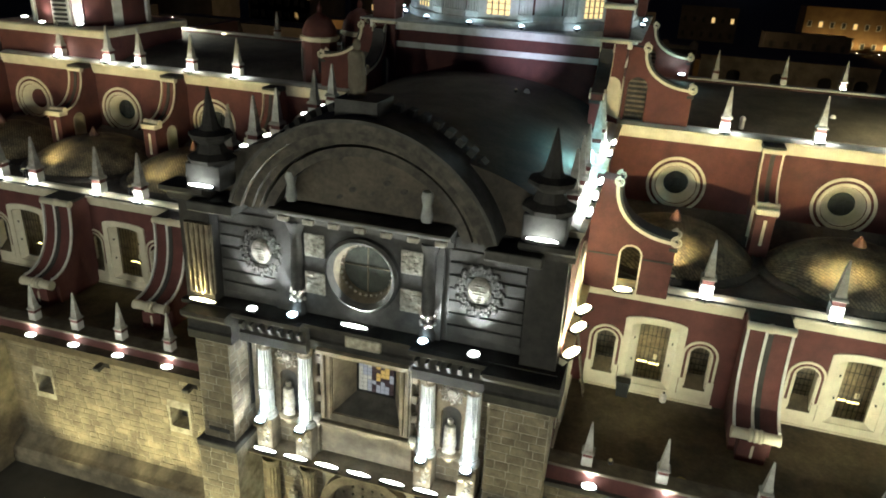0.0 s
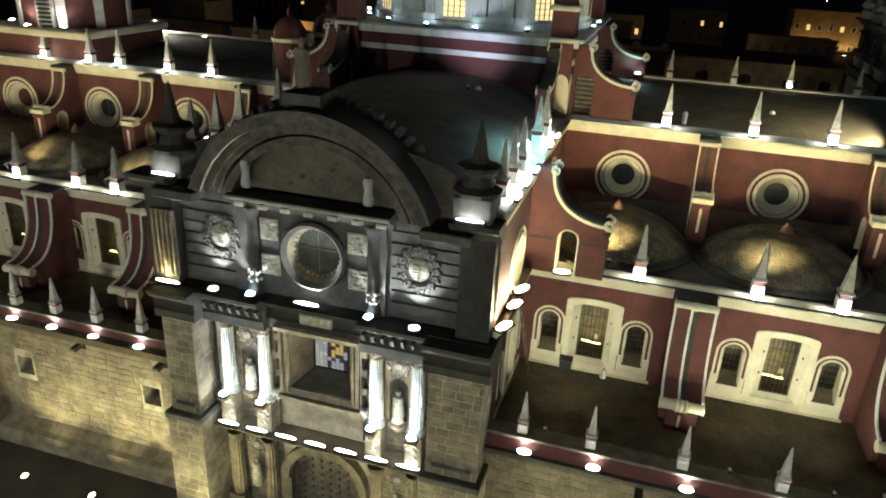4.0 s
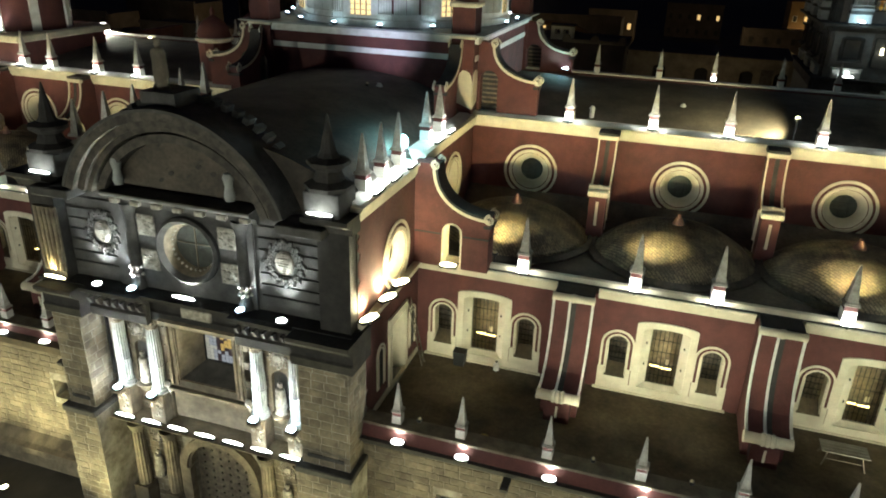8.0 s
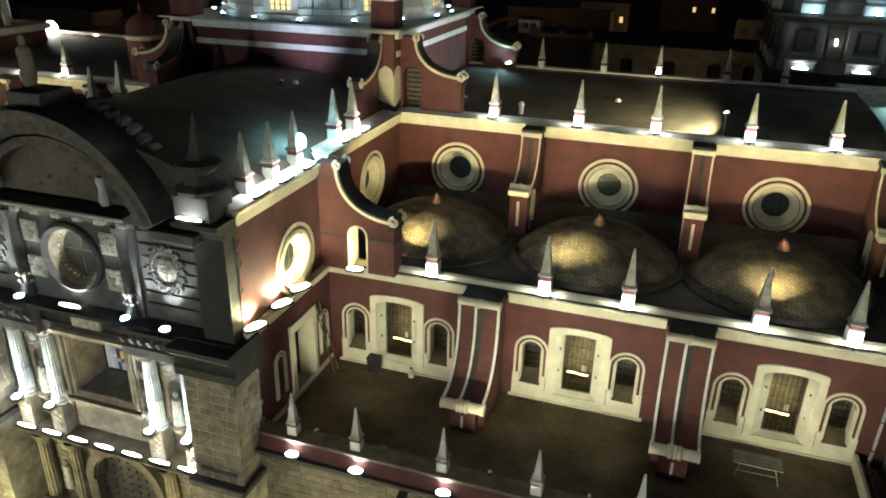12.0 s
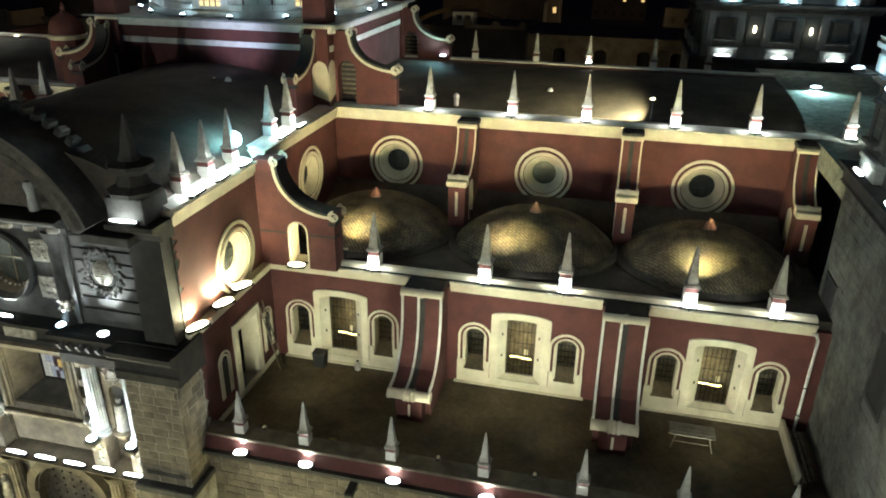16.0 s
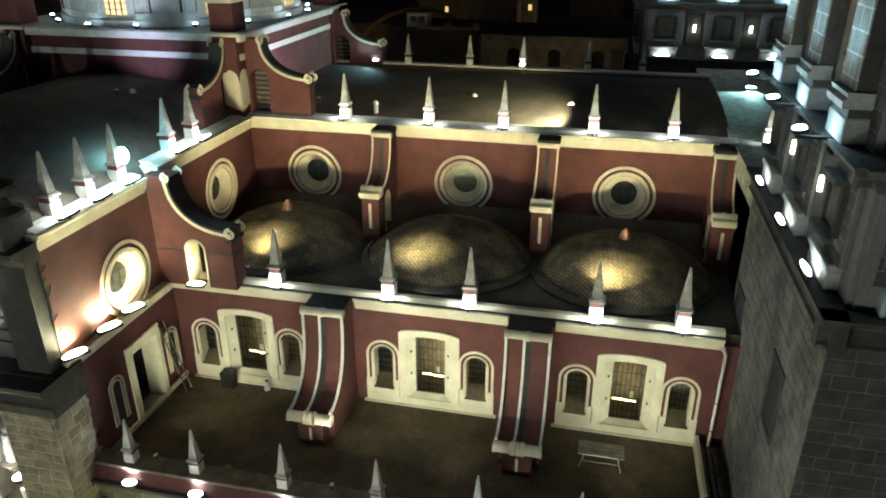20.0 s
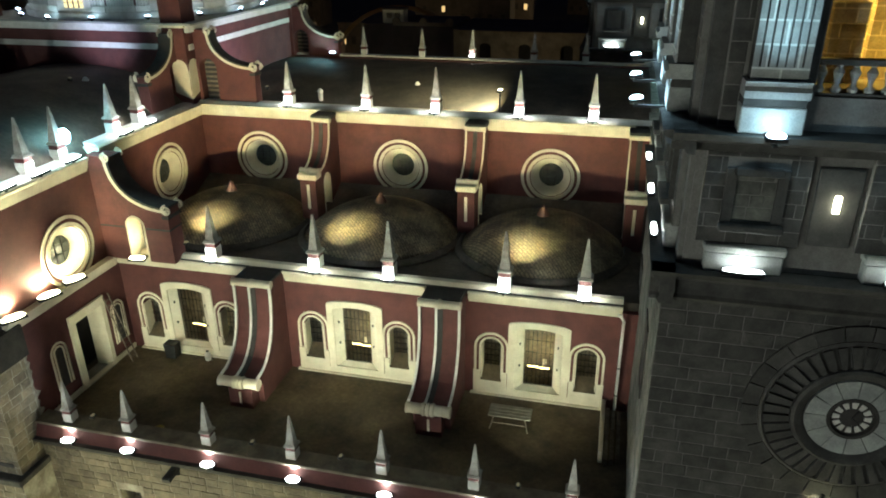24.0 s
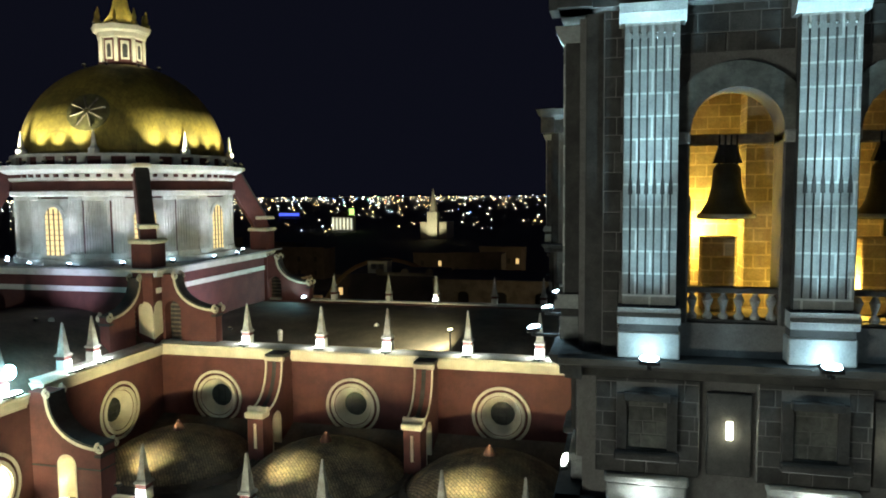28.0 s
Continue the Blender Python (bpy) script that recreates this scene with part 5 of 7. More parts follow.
# corner pilasters of the upper stage
for s in (-1, 1):
    a, b = xs(s, 7.3, 8.85)
    solid("wall_corner_pilaster", box(N(), a, b, -9.3, -8.6, 15.2, 20.2), SOOTSHADE, "dark stone corner pilaster")
    solid("trim_corner_cornice", prism(N(), [(-8.6, 20.2), (-9.4, 20.2), (-9.5, 20.5), (-10.0, 20.8), (-10.0, 21.0), (-8.6, 21.0)], "x", a - 0.4, b + 0.25), SOOTSHADE, "dark cornice over the corner pilaster")
    ob = thing("corner_urn", "dark stone corner pedestal with a pointed urn", "urn", "corner urns", at=(PX + 0.35 + s * 7.45, -8.9, 21.0))
    part("pedestal", box(N(), -0.85, 0.85, -0.85, 0.85, 0, 1.1, 0.04), DSTONE, ob, "dark floodlit pedestal")
    part("body", lathe(N(), [(1.05, 1.1), (1.1, 1.3), (0.7, 1.5), (0.55, 1.9), (0.95, 2.2), (0.95, 2.35), (0.5, 2.5)], 8, turn=math.pi / 8), SOOTSHADE, ob)
    part("spire", lathe(N(), [(0.5, 2.5), (0.36, 2.7), (0.04, 4.3), (0, 4.35)], 8), SOOTSHADE, ob)
    floodlight((PX + 0.35 + s * 7.45, -9.95, 21.0), (PX + 0.35 + s * 7.45, -9.6, 21.5), 16, WHITE, L_WHITE, 120, 1.25, "urn lamps", "long white lamp before the urn pedestal", back=(0, -0.5, 0.45))
# gable
GX, GZ = PX + 0.25, 18.75
gb = thing("gable", "dark stone segmental gable with moulded arch and carved crest", "gable")
# The tympanum's shade under the arch is painted in with the near-black stone.
part("tympanum", prism(N(), [(PX - 5.0, 20.6)] + arc(GX, GZ, 5.4, 158, 22, 24) + [(PX + 5.4, 20.6)], "y", -8.4, -7.6), SOOTSHADE, gb)
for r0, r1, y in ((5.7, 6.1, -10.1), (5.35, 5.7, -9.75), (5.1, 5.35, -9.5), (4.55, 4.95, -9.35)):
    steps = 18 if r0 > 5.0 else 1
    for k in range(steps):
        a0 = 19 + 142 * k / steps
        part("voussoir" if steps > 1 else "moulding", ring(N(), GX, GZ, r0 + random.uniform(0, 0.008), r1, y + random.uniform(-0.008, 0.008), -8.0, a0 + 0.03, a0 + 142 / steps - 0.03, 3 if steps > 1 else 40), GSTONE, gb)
part("outer_band", ring(N(), GX, GZ, 6.1, 6.24, -10.15, -7.4, 19, 161, 40), DSTONE, gb)
for k in range(26):
    a = radians(24 + k * 132 / 25)
    bm = box(N(), -0.16, 0.16, -0.3, 0.3, -0.12, 0.2, 0.03)
    bmesh.ops.transform(bm, matrix=Matrix.Translation((GX + 6.36 * math.cos(a), -7.8, GZ + 6.36 * math.sin(a))) @ Matrix.Rotation(-a + math.pi / 2, 4, "Y"), verts=bm.verts)
    part("coping_block", bm, DSTONE, gb)
for s in (-1, 1):
    a, b = xs(s, 5.6, 7.9)
    part("return", box(N(), a, b, -10.0, -8.3, 20.0, 20.45, 0.05), DSTONE, gb)
    part("baluster_stub", lathe(N(), [(0.2, 20.6), (0.26, 20.8), (0.18, 21.3), (0.26, 21.7), (0.2, 21.9), (0, 21.95)], 12, (PX - 0.1 + s * 3.05, -9.2, 0.3)), PALESTONE, gb, "short pale stone stub", True)
for k in range(40):
    a, r = random.uniform(0, 6.28), random.uniform(0.2, 1.5)
    bm = N()
    bmesh.ops.create_icosphere(bm, subdivisions=1, radius=random.uniform(0.1, 0.3), matrix=Matrix.Translation((PX + 0.1 + r * 1.2 * math.cos(a), -8.45, 22.2 + r * math.sin(a))) @ Matrix.Diagonal((1.3, 0.5, 0.8, 1)))
    part("crest_leaf", bm, GSTONE, gb, "dark carved crest leaf")
for i in range(6):
    z = 20.9 + i * 0.5
    w = math.sqrt(max(0.1, 4.5 ** 2 - (z + 0.4 - GZ) ** 2))
    part("course", box(N(), PX - w, PX + w, -8.46, -8.4, z, z + 0.42, 0.02), GSTONE, gb)
part("keystone_pedestal", prism(N(), [(PX - 1.3, 24.6), (PX - 0.9, 24.95), (PX - 0.9, 25.6), (PX + 0.9, 25.6), (PX + 0.9, 24.95), (PX + 1.3, 24.6)], "y", -9.6, -7.8), DSTONE, gb)
st = niche_statue(PX - 0.3, 25.6, 1.15)
st.location.y = -8.8
st["label"], st["group"] = "weathered stone statue on top of the gable", ""
st.data = st.data.copy()
st.data.materials[0] = STONE
floodlight((-19.1, -9.62, 15.15), (-19.1, -9.4, 17.5), 230, (1.0, 0.78, 0.3), L_WARM, 150, 1.4, "wall floods", "long warm floodlight on the portal corner")
solid("trim_ribbed_panel", box(N(), -19.85, -18.45, -9.42, -9.3, 15.7, 19.2, 0.03), STONE, "ribbed warm-lit stone corner panel")
for i in range(5):
    solid("trim_rib", tube(N(), [(-19.7 + i * 0.27, -9.46, 15.7), (-19.7 + i * 0.27, -9.46, 19.2)], 0.11, 8), STONE, "round stone rib of the corner panel")
settle(made, 0.35)
# floods on the transept wall
for y, z, watts in ((-5.7, 15.5, 430), (-8.0, 15.5, 420), (-3.9, 15.5, 130)):
    floodlight((-1.95, y, z), (-2.6, y + 0.3, z + 1.6), watts, WARM, L_WARM, 160, 1.1, "wall floods", "strong warm floodlight on the transept band", deep=0.24)
    floodlight((mx(-1.95), y, z), (mx(-2.6), y + 0.3, z + 1.6), 40, WARM, L_WARM, 150, 0.6, "wall floods", "warm floodlight on the transept band")
# plaster with a ragged edge where the transept wall meets the stone of the portal
rng = random.Random(11)
for z0, z1, edge, stop in ((9.34, 14.8, -7.5, -6.5), (15.51, 20.48, -8.2, -6.8)):
    rag = [(edge + rng.choice((-0.03, 0.0, 0.12, 0.25)) + rng.uniform(-0.03, 0.03), z0 + (z1 - z0) * i / 22) for i in range(23)]
    solid("trim_ragged_plaster", prism(N(), [(stop, z0)] + rag + [(stop, z1)], "x", -2.4, -2.372), MAROON, "maroon plaster with a worn ragged edge")
# door and niches low in the transept wall
td = thing("transept_doorway", "open doorway with cream surround and deep pale lining", "doorway")
part("surround", spin(slab(N(), -4.6, -1.9, 9.32, 13.7, [(-3.2, 9.32, 1.0, 13.2, 0)], -0.12, -0.003), -2.4, 0, 90), CREAM, td)
for a, b in ((-4.239, -4.2), (-2.2, -2.161)):
    part("jamb", spin(box(N(), a, b, -0.06, 0.92, 9.36, 13.2), -2.4, 0, 90), CREAM, td)
part("lintel", spin(box(N(), -4.2, -2.2, -0.05, 0.92, 13.2, 13.236), -2.4, 0, 90), CREAM, td)
part("threshold", spin(box(N(), -4.2, -2.2, -0.16, 0.92, 9.325, 9.36), -2.4, 0, 90), PLYWOOD, td, "worn grey threshold")
part("leaf", spin(box(N(), -4.18, -4.1, 0.86, 1.7, 9.38, 13.15), -2.4, 0, 90), WOOD, td, "dark wooden leaf, swung open")
for yy in (-5.6, -0.95):
    ob = thing("blind_niche", "narrow blind arch with thin cream bands", "niche", "blind niches")
    for r0, r1 in ((0.28, 0.36), (0.46, 0.56)):
        bm = ring(N(), yy, 12.3, r0, r1, -0.06, -0.003, 0, 180, 14)
        for q in (-1, 1):
            a, b = sorted((yy + q * r0, yy + q * r1))
            box(bm, a, b, -0.06, -0.003, 10.3, 12.3)
        part("arch_band", spin(bm, -2.4, 0, 90), CREAM, ob)
    # Flat dark sheet on the wall paints the shade of the recess.
    part("recess", spin(prism(N(), [(yy - 0.28, 10.3)] + arc(yy, 12.3, 0.28, 180, 0, 10) + [(yy + 0.28, 10.3)], "y", -0.02, -0.003), -2.4, 0, 90), DARK, ob)
solid("trim_transept_wainscot", spin(box(N(), -8.0, -0.1, -0.1, -0.004, 9.32, 9.6), -2.4, 0, 90), CREAM, "cream base band of the transept wall")

# ---- floods for the wide walls ----
# Added lights with dimmed lenses; no lamps show here, they brighten the chapel walls.
for x in (0.4, 9.0, 13.4, 21.5):
    floodlight((x, -7.3, 9.9), (x, 0, 13.6), 560, (1.0, 0.9, 0.56), PINLENS, 100, 0.16, "terrace floods", "added small light behind the terrace coping", 1.0)
for x in (-24, -31, -39):
    floodlight((x, -6.4, 9.32), (x, 0, 13.2), 700, (1.0, 0.9, 0.56), PINLENS, 150, 0.16, "terrace floods", "added small light behind the terrace coping", 1.0)
for x, off, watts in zip(DOME_X + WEST_D, (0.1, -1.9, -0.9, -1.0, -1.0, -1.0), (1000, 1000, 1000, 420, 420, 420)):
    floodlight((x + off, 0.3, 16.1), (x + off * 0.4, 5.2, 20.2), watts * 1.7, (1.0, 0.78, 0.36), PINLENS, 108, 0.25, "dome roof floods", "warm floodlight on a short post before a dome", 1.0)
    tagged(new("lamp_post", mesh("lamp_post", box(N(), x + off - 0.04, x + off + 0.04, 0.26, 0.34, 15.72, 16.1), IRON)), "short iron post carrying a floodlight", "post", "lamp posts")
tagged(new("lamp_post", mesh("lamp_post", box(N(), 17.16, 17.24, 11.71, 11.79, 21.0, 22.7), IRON)), "short iron post carrying a floodlight", "post", "lamp posts")
floodlight((17.2, 11.75, 22.7), (14.2, 14.2, 21.6), 1500, WARM, L_WARM, 110, 0.3, "nave roof floods", "warm floodlight on the nave roof")
# The two before the portal are unseen, added to brighten its lower stage.
for x, y in ((-30.6, -10.2), (-25.6, -10.2), (-21.5, -10.6), (-17.0, -13.0), (-6.0, -13.0), (3, -10.6), (12, -10.6), (21, -10.6)):
    floodlight((x, y, 0.02), (x, y + 2.6, 6), 950, (1.0, 0.83, 0.38), L_WARM, 120, 0.35, "street uplights", "round warm uplight in the pavement", 1.0)

# stepped mouldings round the portal window, console and frieze leaves
made = set(bpy.data.objects)
for k, (o, y) in enumerate(((1.78, -8.86), (2.06, -8.94))):
    for s in (-1, 1):
        a, b = xs(s, o, o + 0.2)
        part("side_moulding", box(N(), a, b, y, -8.74, 9.45, 13.25, 0.03), STONE, win)
    part("top_moulding", box(N(), PX - o - 0.2, PX + o + 0.2, y, -8.74, 13.05 + 0.12 * k, 13.2 + 0.12 * k, 0.03), STONE, win)
for s in (-1, 1):
    for z in (10.2, 11.3, 12.4):
        a, b = xs(s, 2.3, 2.62)
        part("ear_block", box(N(), a, b, -8.7, -8.4, z, z + 0.45, 0.04), STONE, win)
    ob = thing("console", "carved stone console beside the portal window", "console", "portal consoles", at=(PX + s * 2.5, -8.75, 9.3))
    part("scroll", roll(N(), 0.0, 0.0, 0.2, -0.18, 0.18, ()), CARVED, ob, smooth=True)
    part("leaf", lathe(N(), [(0.0, -0.7), (0.16, -0.3), (0.2, 0.0)], 8, sy=0.6), CARVED, ob)
rng = random.Random(5)
for s in (-1, 1):
    a, b = xs(s, 2.7, 6.0)
    fz = thing("frieze", "carved leaf frieze under the portal cornice", "relief", "carved friezes", at=(0, 0, 0))
    for k in range(18):
        x = a + (b - a) * (k + 0.5) / 18
        bm = N()
        bmesh.ops.create_icosphere(bm, subdivisions=1, radius=0.1, matrix=Matrix.Translation((x, -9.36, 13.65 + rng.uniform(-0.08, 0.08))) @ Matrix.Rotation(rng.uniform(-0.8, 0.8), 4, "Y") @ Matrix.Diagonal((0.7, 0.5, 1.7, 1)))
        part("leaf", bm, STONE, fz, smooth=True)
# side piers of the niches with recessed panels
for s in (-1, 1):
    for v in (2.62, 5.95):
        a, b = xs(s, v, v + 0.28)
        solid("trim_pilaster_strip", box(N(), a, b, -8.5, -8.2, 6.7, 13.4, 0.04), STONE, "stone strip beside the columns")



settle({ob for ob in bpy.data.objects if ob in made}, 0.6)
# ---- bell towers ----
TW = 13.4
PIL = (2.2, 6.65, 10.85)          # pilasters along a face
ARCHES = (4.47, 8.75)             # bell openings along a face
SLIT = glow("lamp_lit_glass", (1.0, 0.85, 0.5), 6)


def tower_face(tw, m, detail):
    """All the parts of one face, built along x from 0 with its outside towards -y, then brought to m."""
    def put(name, bm, material, parent, label="", smooth=False):
        bmesh.ops.transform(bm, matrix=m, verts=bm.verts)
        return part(name, bm, material, parent, label, smooth)

    put("ledge", prism(N(), [(0.3, 21.2), (-0.12, 21.2), (-0.2, 21.35), (-0.12, 21.45), (-0.16, 21.95), (-0.42, 22.15), (-0.46, 22.3), (0.3, 22.3)], "x", -0.42, TW + 0.42), DSTONE, tw, "dark projecting ledge")
    put("attic_wall", box(N(), 0.5, TW - 0.5, 0.35, 1.2, 22.3, 26.2), DMORTAR if detail else DSTONE, tw)
    put("attic_cornice", prism(N(), [(0.36, 26.0), (0.1, 26.05), (0.0, 26.3), (-0.5, 26.5), (-0.6, 26.7), (0.36, 26.75)], "x", -0.3, TW + 0.3), DSTONE, tw)
    for c in PIL:
        put("attic_pier", box(N(), c - 1.45, c + 1.45, 0.12, 0.36, 23.2, 26.05, 0.04), DMORTAR if detail else DSTONE, tw)
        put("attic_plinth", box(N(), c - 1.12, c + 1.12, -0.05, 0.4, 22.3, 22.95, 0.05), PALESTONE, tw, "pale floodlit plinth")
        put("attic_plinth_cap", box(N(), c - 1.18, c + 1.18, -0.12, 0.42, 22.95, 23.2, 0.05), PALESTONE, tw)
        bl = put("blind_window", slab(N(), c - 0.84, c + 0.84, 23.9, 25.6, [(c, 24.0, 0.56, 25.4, 0)], -0.06, 0.12), DSTONE, tw, "blind stone window")
        put("infill", box(N(), c - 0.57, c + 0.57, 0.06, 0.13, 24.0, 25.4), DMORTAR if detail else STONE, bl)
        put("hood", box(N(), c - 0.66, c + 0.66, -0.3, -0.05, 25.45, 25.7, 0.04), DSTONE, bl)
        put("sill", box(N(), c - 0.9, c + 0.9, -0.32, 0.0, 23.72, 23.94, 0.04), DSTONE, bl)
        # Pedestal in paler stone, which paints part of the lamp light on it.
        put("pedestal", box(N(), c - 0.85, c + 0.85, -0.45, 0.3, 26.75, 27.5, 0.04), PALESTONE, tw)
        put("pedestal_cap", box(N(), c - 0.8, c + 0.8, -0.4, 0.3, 27.5, 27.75), DSTONE, tw)
        put("pilaster_base", prism(N(), [(0.2, 27.75), (-0.6, 27.75), (-0.62, 27.95), (-0.5, 28.05), (-0.56, 28.2), (0.2, 28.2)], "x", c - 0.84, c + 0.84), PALESTONE, tw)
        n = 6
        # Dark body behind pale fillets paints the shade in the flutes.
        put("pilaster", box(N(), c - 0.72, c + 0.72, -0.3, 0.2, 28.2, 36.0), DSTONE, tw, "pilaster body, dark to paint the shade of its flutes")
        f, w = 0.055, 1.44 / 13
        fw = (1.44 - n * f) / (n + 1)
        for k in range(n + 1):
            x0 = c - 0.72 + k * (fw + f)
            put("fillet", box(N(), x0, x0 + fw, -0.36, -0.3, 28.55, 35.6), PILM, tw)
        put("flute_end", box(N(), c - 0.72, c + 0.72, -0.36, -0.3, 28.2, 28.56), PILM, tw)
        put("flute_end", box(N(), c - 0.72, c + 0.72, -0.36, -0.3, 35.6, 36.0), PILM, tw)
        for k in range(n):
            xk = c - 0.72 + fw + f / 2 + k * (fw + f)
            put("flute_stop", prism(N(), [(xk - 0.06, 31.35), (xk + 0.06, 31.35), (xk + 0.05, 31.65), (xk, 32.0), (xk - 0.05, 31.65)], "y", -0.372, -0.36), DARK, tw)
        for k in range(n):
            bm = N()
            bmesh.ops.create_icosphere(bm, subdivisions=1, radius=w * 0.55, matrix=Matrix.Translation((c - 0.72 + (2 * k + 1.5) * w, -0.34, 35.72)))
            put("bead", bm, PILM, tw)
        put("capital", prism(N(), [(0.2, 36.0), (-0.4, 36.0), (-0.55, 36.25), (-0.6, 36.5), (0.2, 36.5)], "x", c - 0.88, c + 0.88), PALESTONE, tw)
    put("entablature", prism(N(), [(0.6, 36.5), (-0.35, 36.5), (-0.35, 37.6), (-0.8, 38.0), (-1.0, 38.5), (0.6, 38.6)], "x", -0.6, TW + 0.6), DSTONE, tw)
    put("belfry_wall", slab(N(), 0.9, TW - 0.9, 26.75, 36.5, [(a, 27.7, 1.2, 33.05, 1.2) for a in ARCHES], 0.2, 1.5), DMORTAR if detail else DSTONE, tw)
    for a in ARCHES:
        put("arch_moulding", ring(N(), a, 33.05, 1.2, 1.9, 0.05, 0.2, 0, 180, 20), PLAINSTONE, tw, "grey arch moulding")
        for s in (-1, 1):
            put("impost", box(N(), *sorted((a + s * 1.2, a + s * 1.75)), 0.0, 1.5, 32.72, 33.06, 0.05), PALESTONE, tw)
            put("jamb", box(N(), *sorted((a + s * 1.26, a + s * 1.6)), 0.1, 0.2, 27.7, 32.72), DSTONE, tw)
        rl = put("balustrade", box(N(), a - 1.28, a + 1.28, 0.3, 0.6, 28.55, 28.72, 0.03), DSTONE, tw)
        put("foot_rail", box(N(), a - 1.28, a + 1.28, 0.3, 0.6, 27.7, 27.8), DSTONE, rl)
        for k in range(6):
            bm = lathe(N(), [(0.12, 27.8), (0.14, 27.9), (0.07, 28.0), (0.07, 28.1), (0.15, 28.35), (0.06, 28.5), (0.1, 28.55)], 10, (a - 1.05 + k * 0.42, 0.45, 0))
            put("baluster", bm, PALESTONE, rl, smooth=True)
    if detail:
        for c in PIL:
            e = m @ Vector((c, -0.32, 22.3))
            t = m @ Vector((c, 0.0, 24.2))
            floodlight(tuple(e), tuple(t), 6, (1.0, 0.95, 0.78), L_WHITE, 165, 1.2, "tower ledge lamps", "long white lamp on the tower ledge")
            e = m @ Vector((c, -1.35, 26.75))
            t = m @ Vector((c, -0.95, 37.0))
            spot(tuple(m @ Vector((c, -1.3, 27.1))), tuple(m @ Vector((c, -1.05, 37))), 400, (0.66, 0.95, 1.0), 62, 0.06, 1.0)
            floodlight(tuple(e), tuple(t), 4300, (0.66, 0.95, 1.0), L_COOL, 27, 0.5, "pilaster floods", "cool white floodlight at a pilaster foot", 1.0)
            put("lamp_arm", box(N(), c - 0.06, c + 0.06, -1.45, -0.4, 26.66, 26.75), IRON, tw, "iron lamp arm")
            point(tuple(m @ Vector((c, -0.9, 27.0))), 16, (0.7, 0.95, 1.0), 0.1)
        for a in ARCHES:
            put("attic_recess", box(N(), a - 0.6, a + 0.6, 0.2, 0.36, 23.3, 25.7, 0.03), DSTONE, tw)
            put("attic_light", box(N(), a - 0.08, a + 0.08, 0.1, 0.2, 24.4, 24.9), SLIT, tw, "small lit slit lamp")
            point(tuple(m @ Vector((a, -0.15, 24.5))), 2.5, (1.0, 0.9, 0.6), 0.08)


def bell(at):
    ob = thing("bell", "old bronze bell hung from a timber beam", "bell", "tower bells", at=at)
    part("body", lathe(N(), [(0.0, 2.0), (0.35, 1.98), (0.48, 1.8), (0.52, 1.2), (0.66, 0.6), (0.95, 0.12), (1.0, 0.0), (0.92, 0.0), (0.6, 0.5), (0.4, 1.5), (0, 1.8)], 28), BRONZE, ob, smooth=True)
    part("lip", lathe(N(), [(0.98, 0.0), (1.03, 0.06), (1.0, 0.16), (0.93, 0.18)], 28), PALESTONE, ob, "pale worn lip")
    part("beam", box(N(), -1.7, 1.7, -0.22, 0.22, 2.65, 3.05, 0.05), WOOD, ob)
    part("yoke", prism(N(), [(-0.5, 2.0), (0.5, 2.0), (0.28, 2.7), (-0.28, 2.7)], "y", -0.18, 0.18), IRON, ob)
    for k in range(4):
        part("strap", tube(N(), [(-0.3 + 0.2 * k, -0.24, 1.95), (-0.3 + 0.2 * k, -0.24, 3.0)], 0.035, 5), IRON, ob)
    part("clapper", lathe(N(), [(0.03, 1.7), (0.03, 0.3), (0.13, 0.1), (0.0, -0.1)], 10), IRON, ob)
    return ob


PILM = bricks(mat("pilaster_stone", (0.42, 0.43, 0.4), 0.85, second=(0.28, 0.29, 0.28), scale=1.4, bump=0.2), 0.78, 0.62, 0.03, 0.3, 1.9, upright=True)


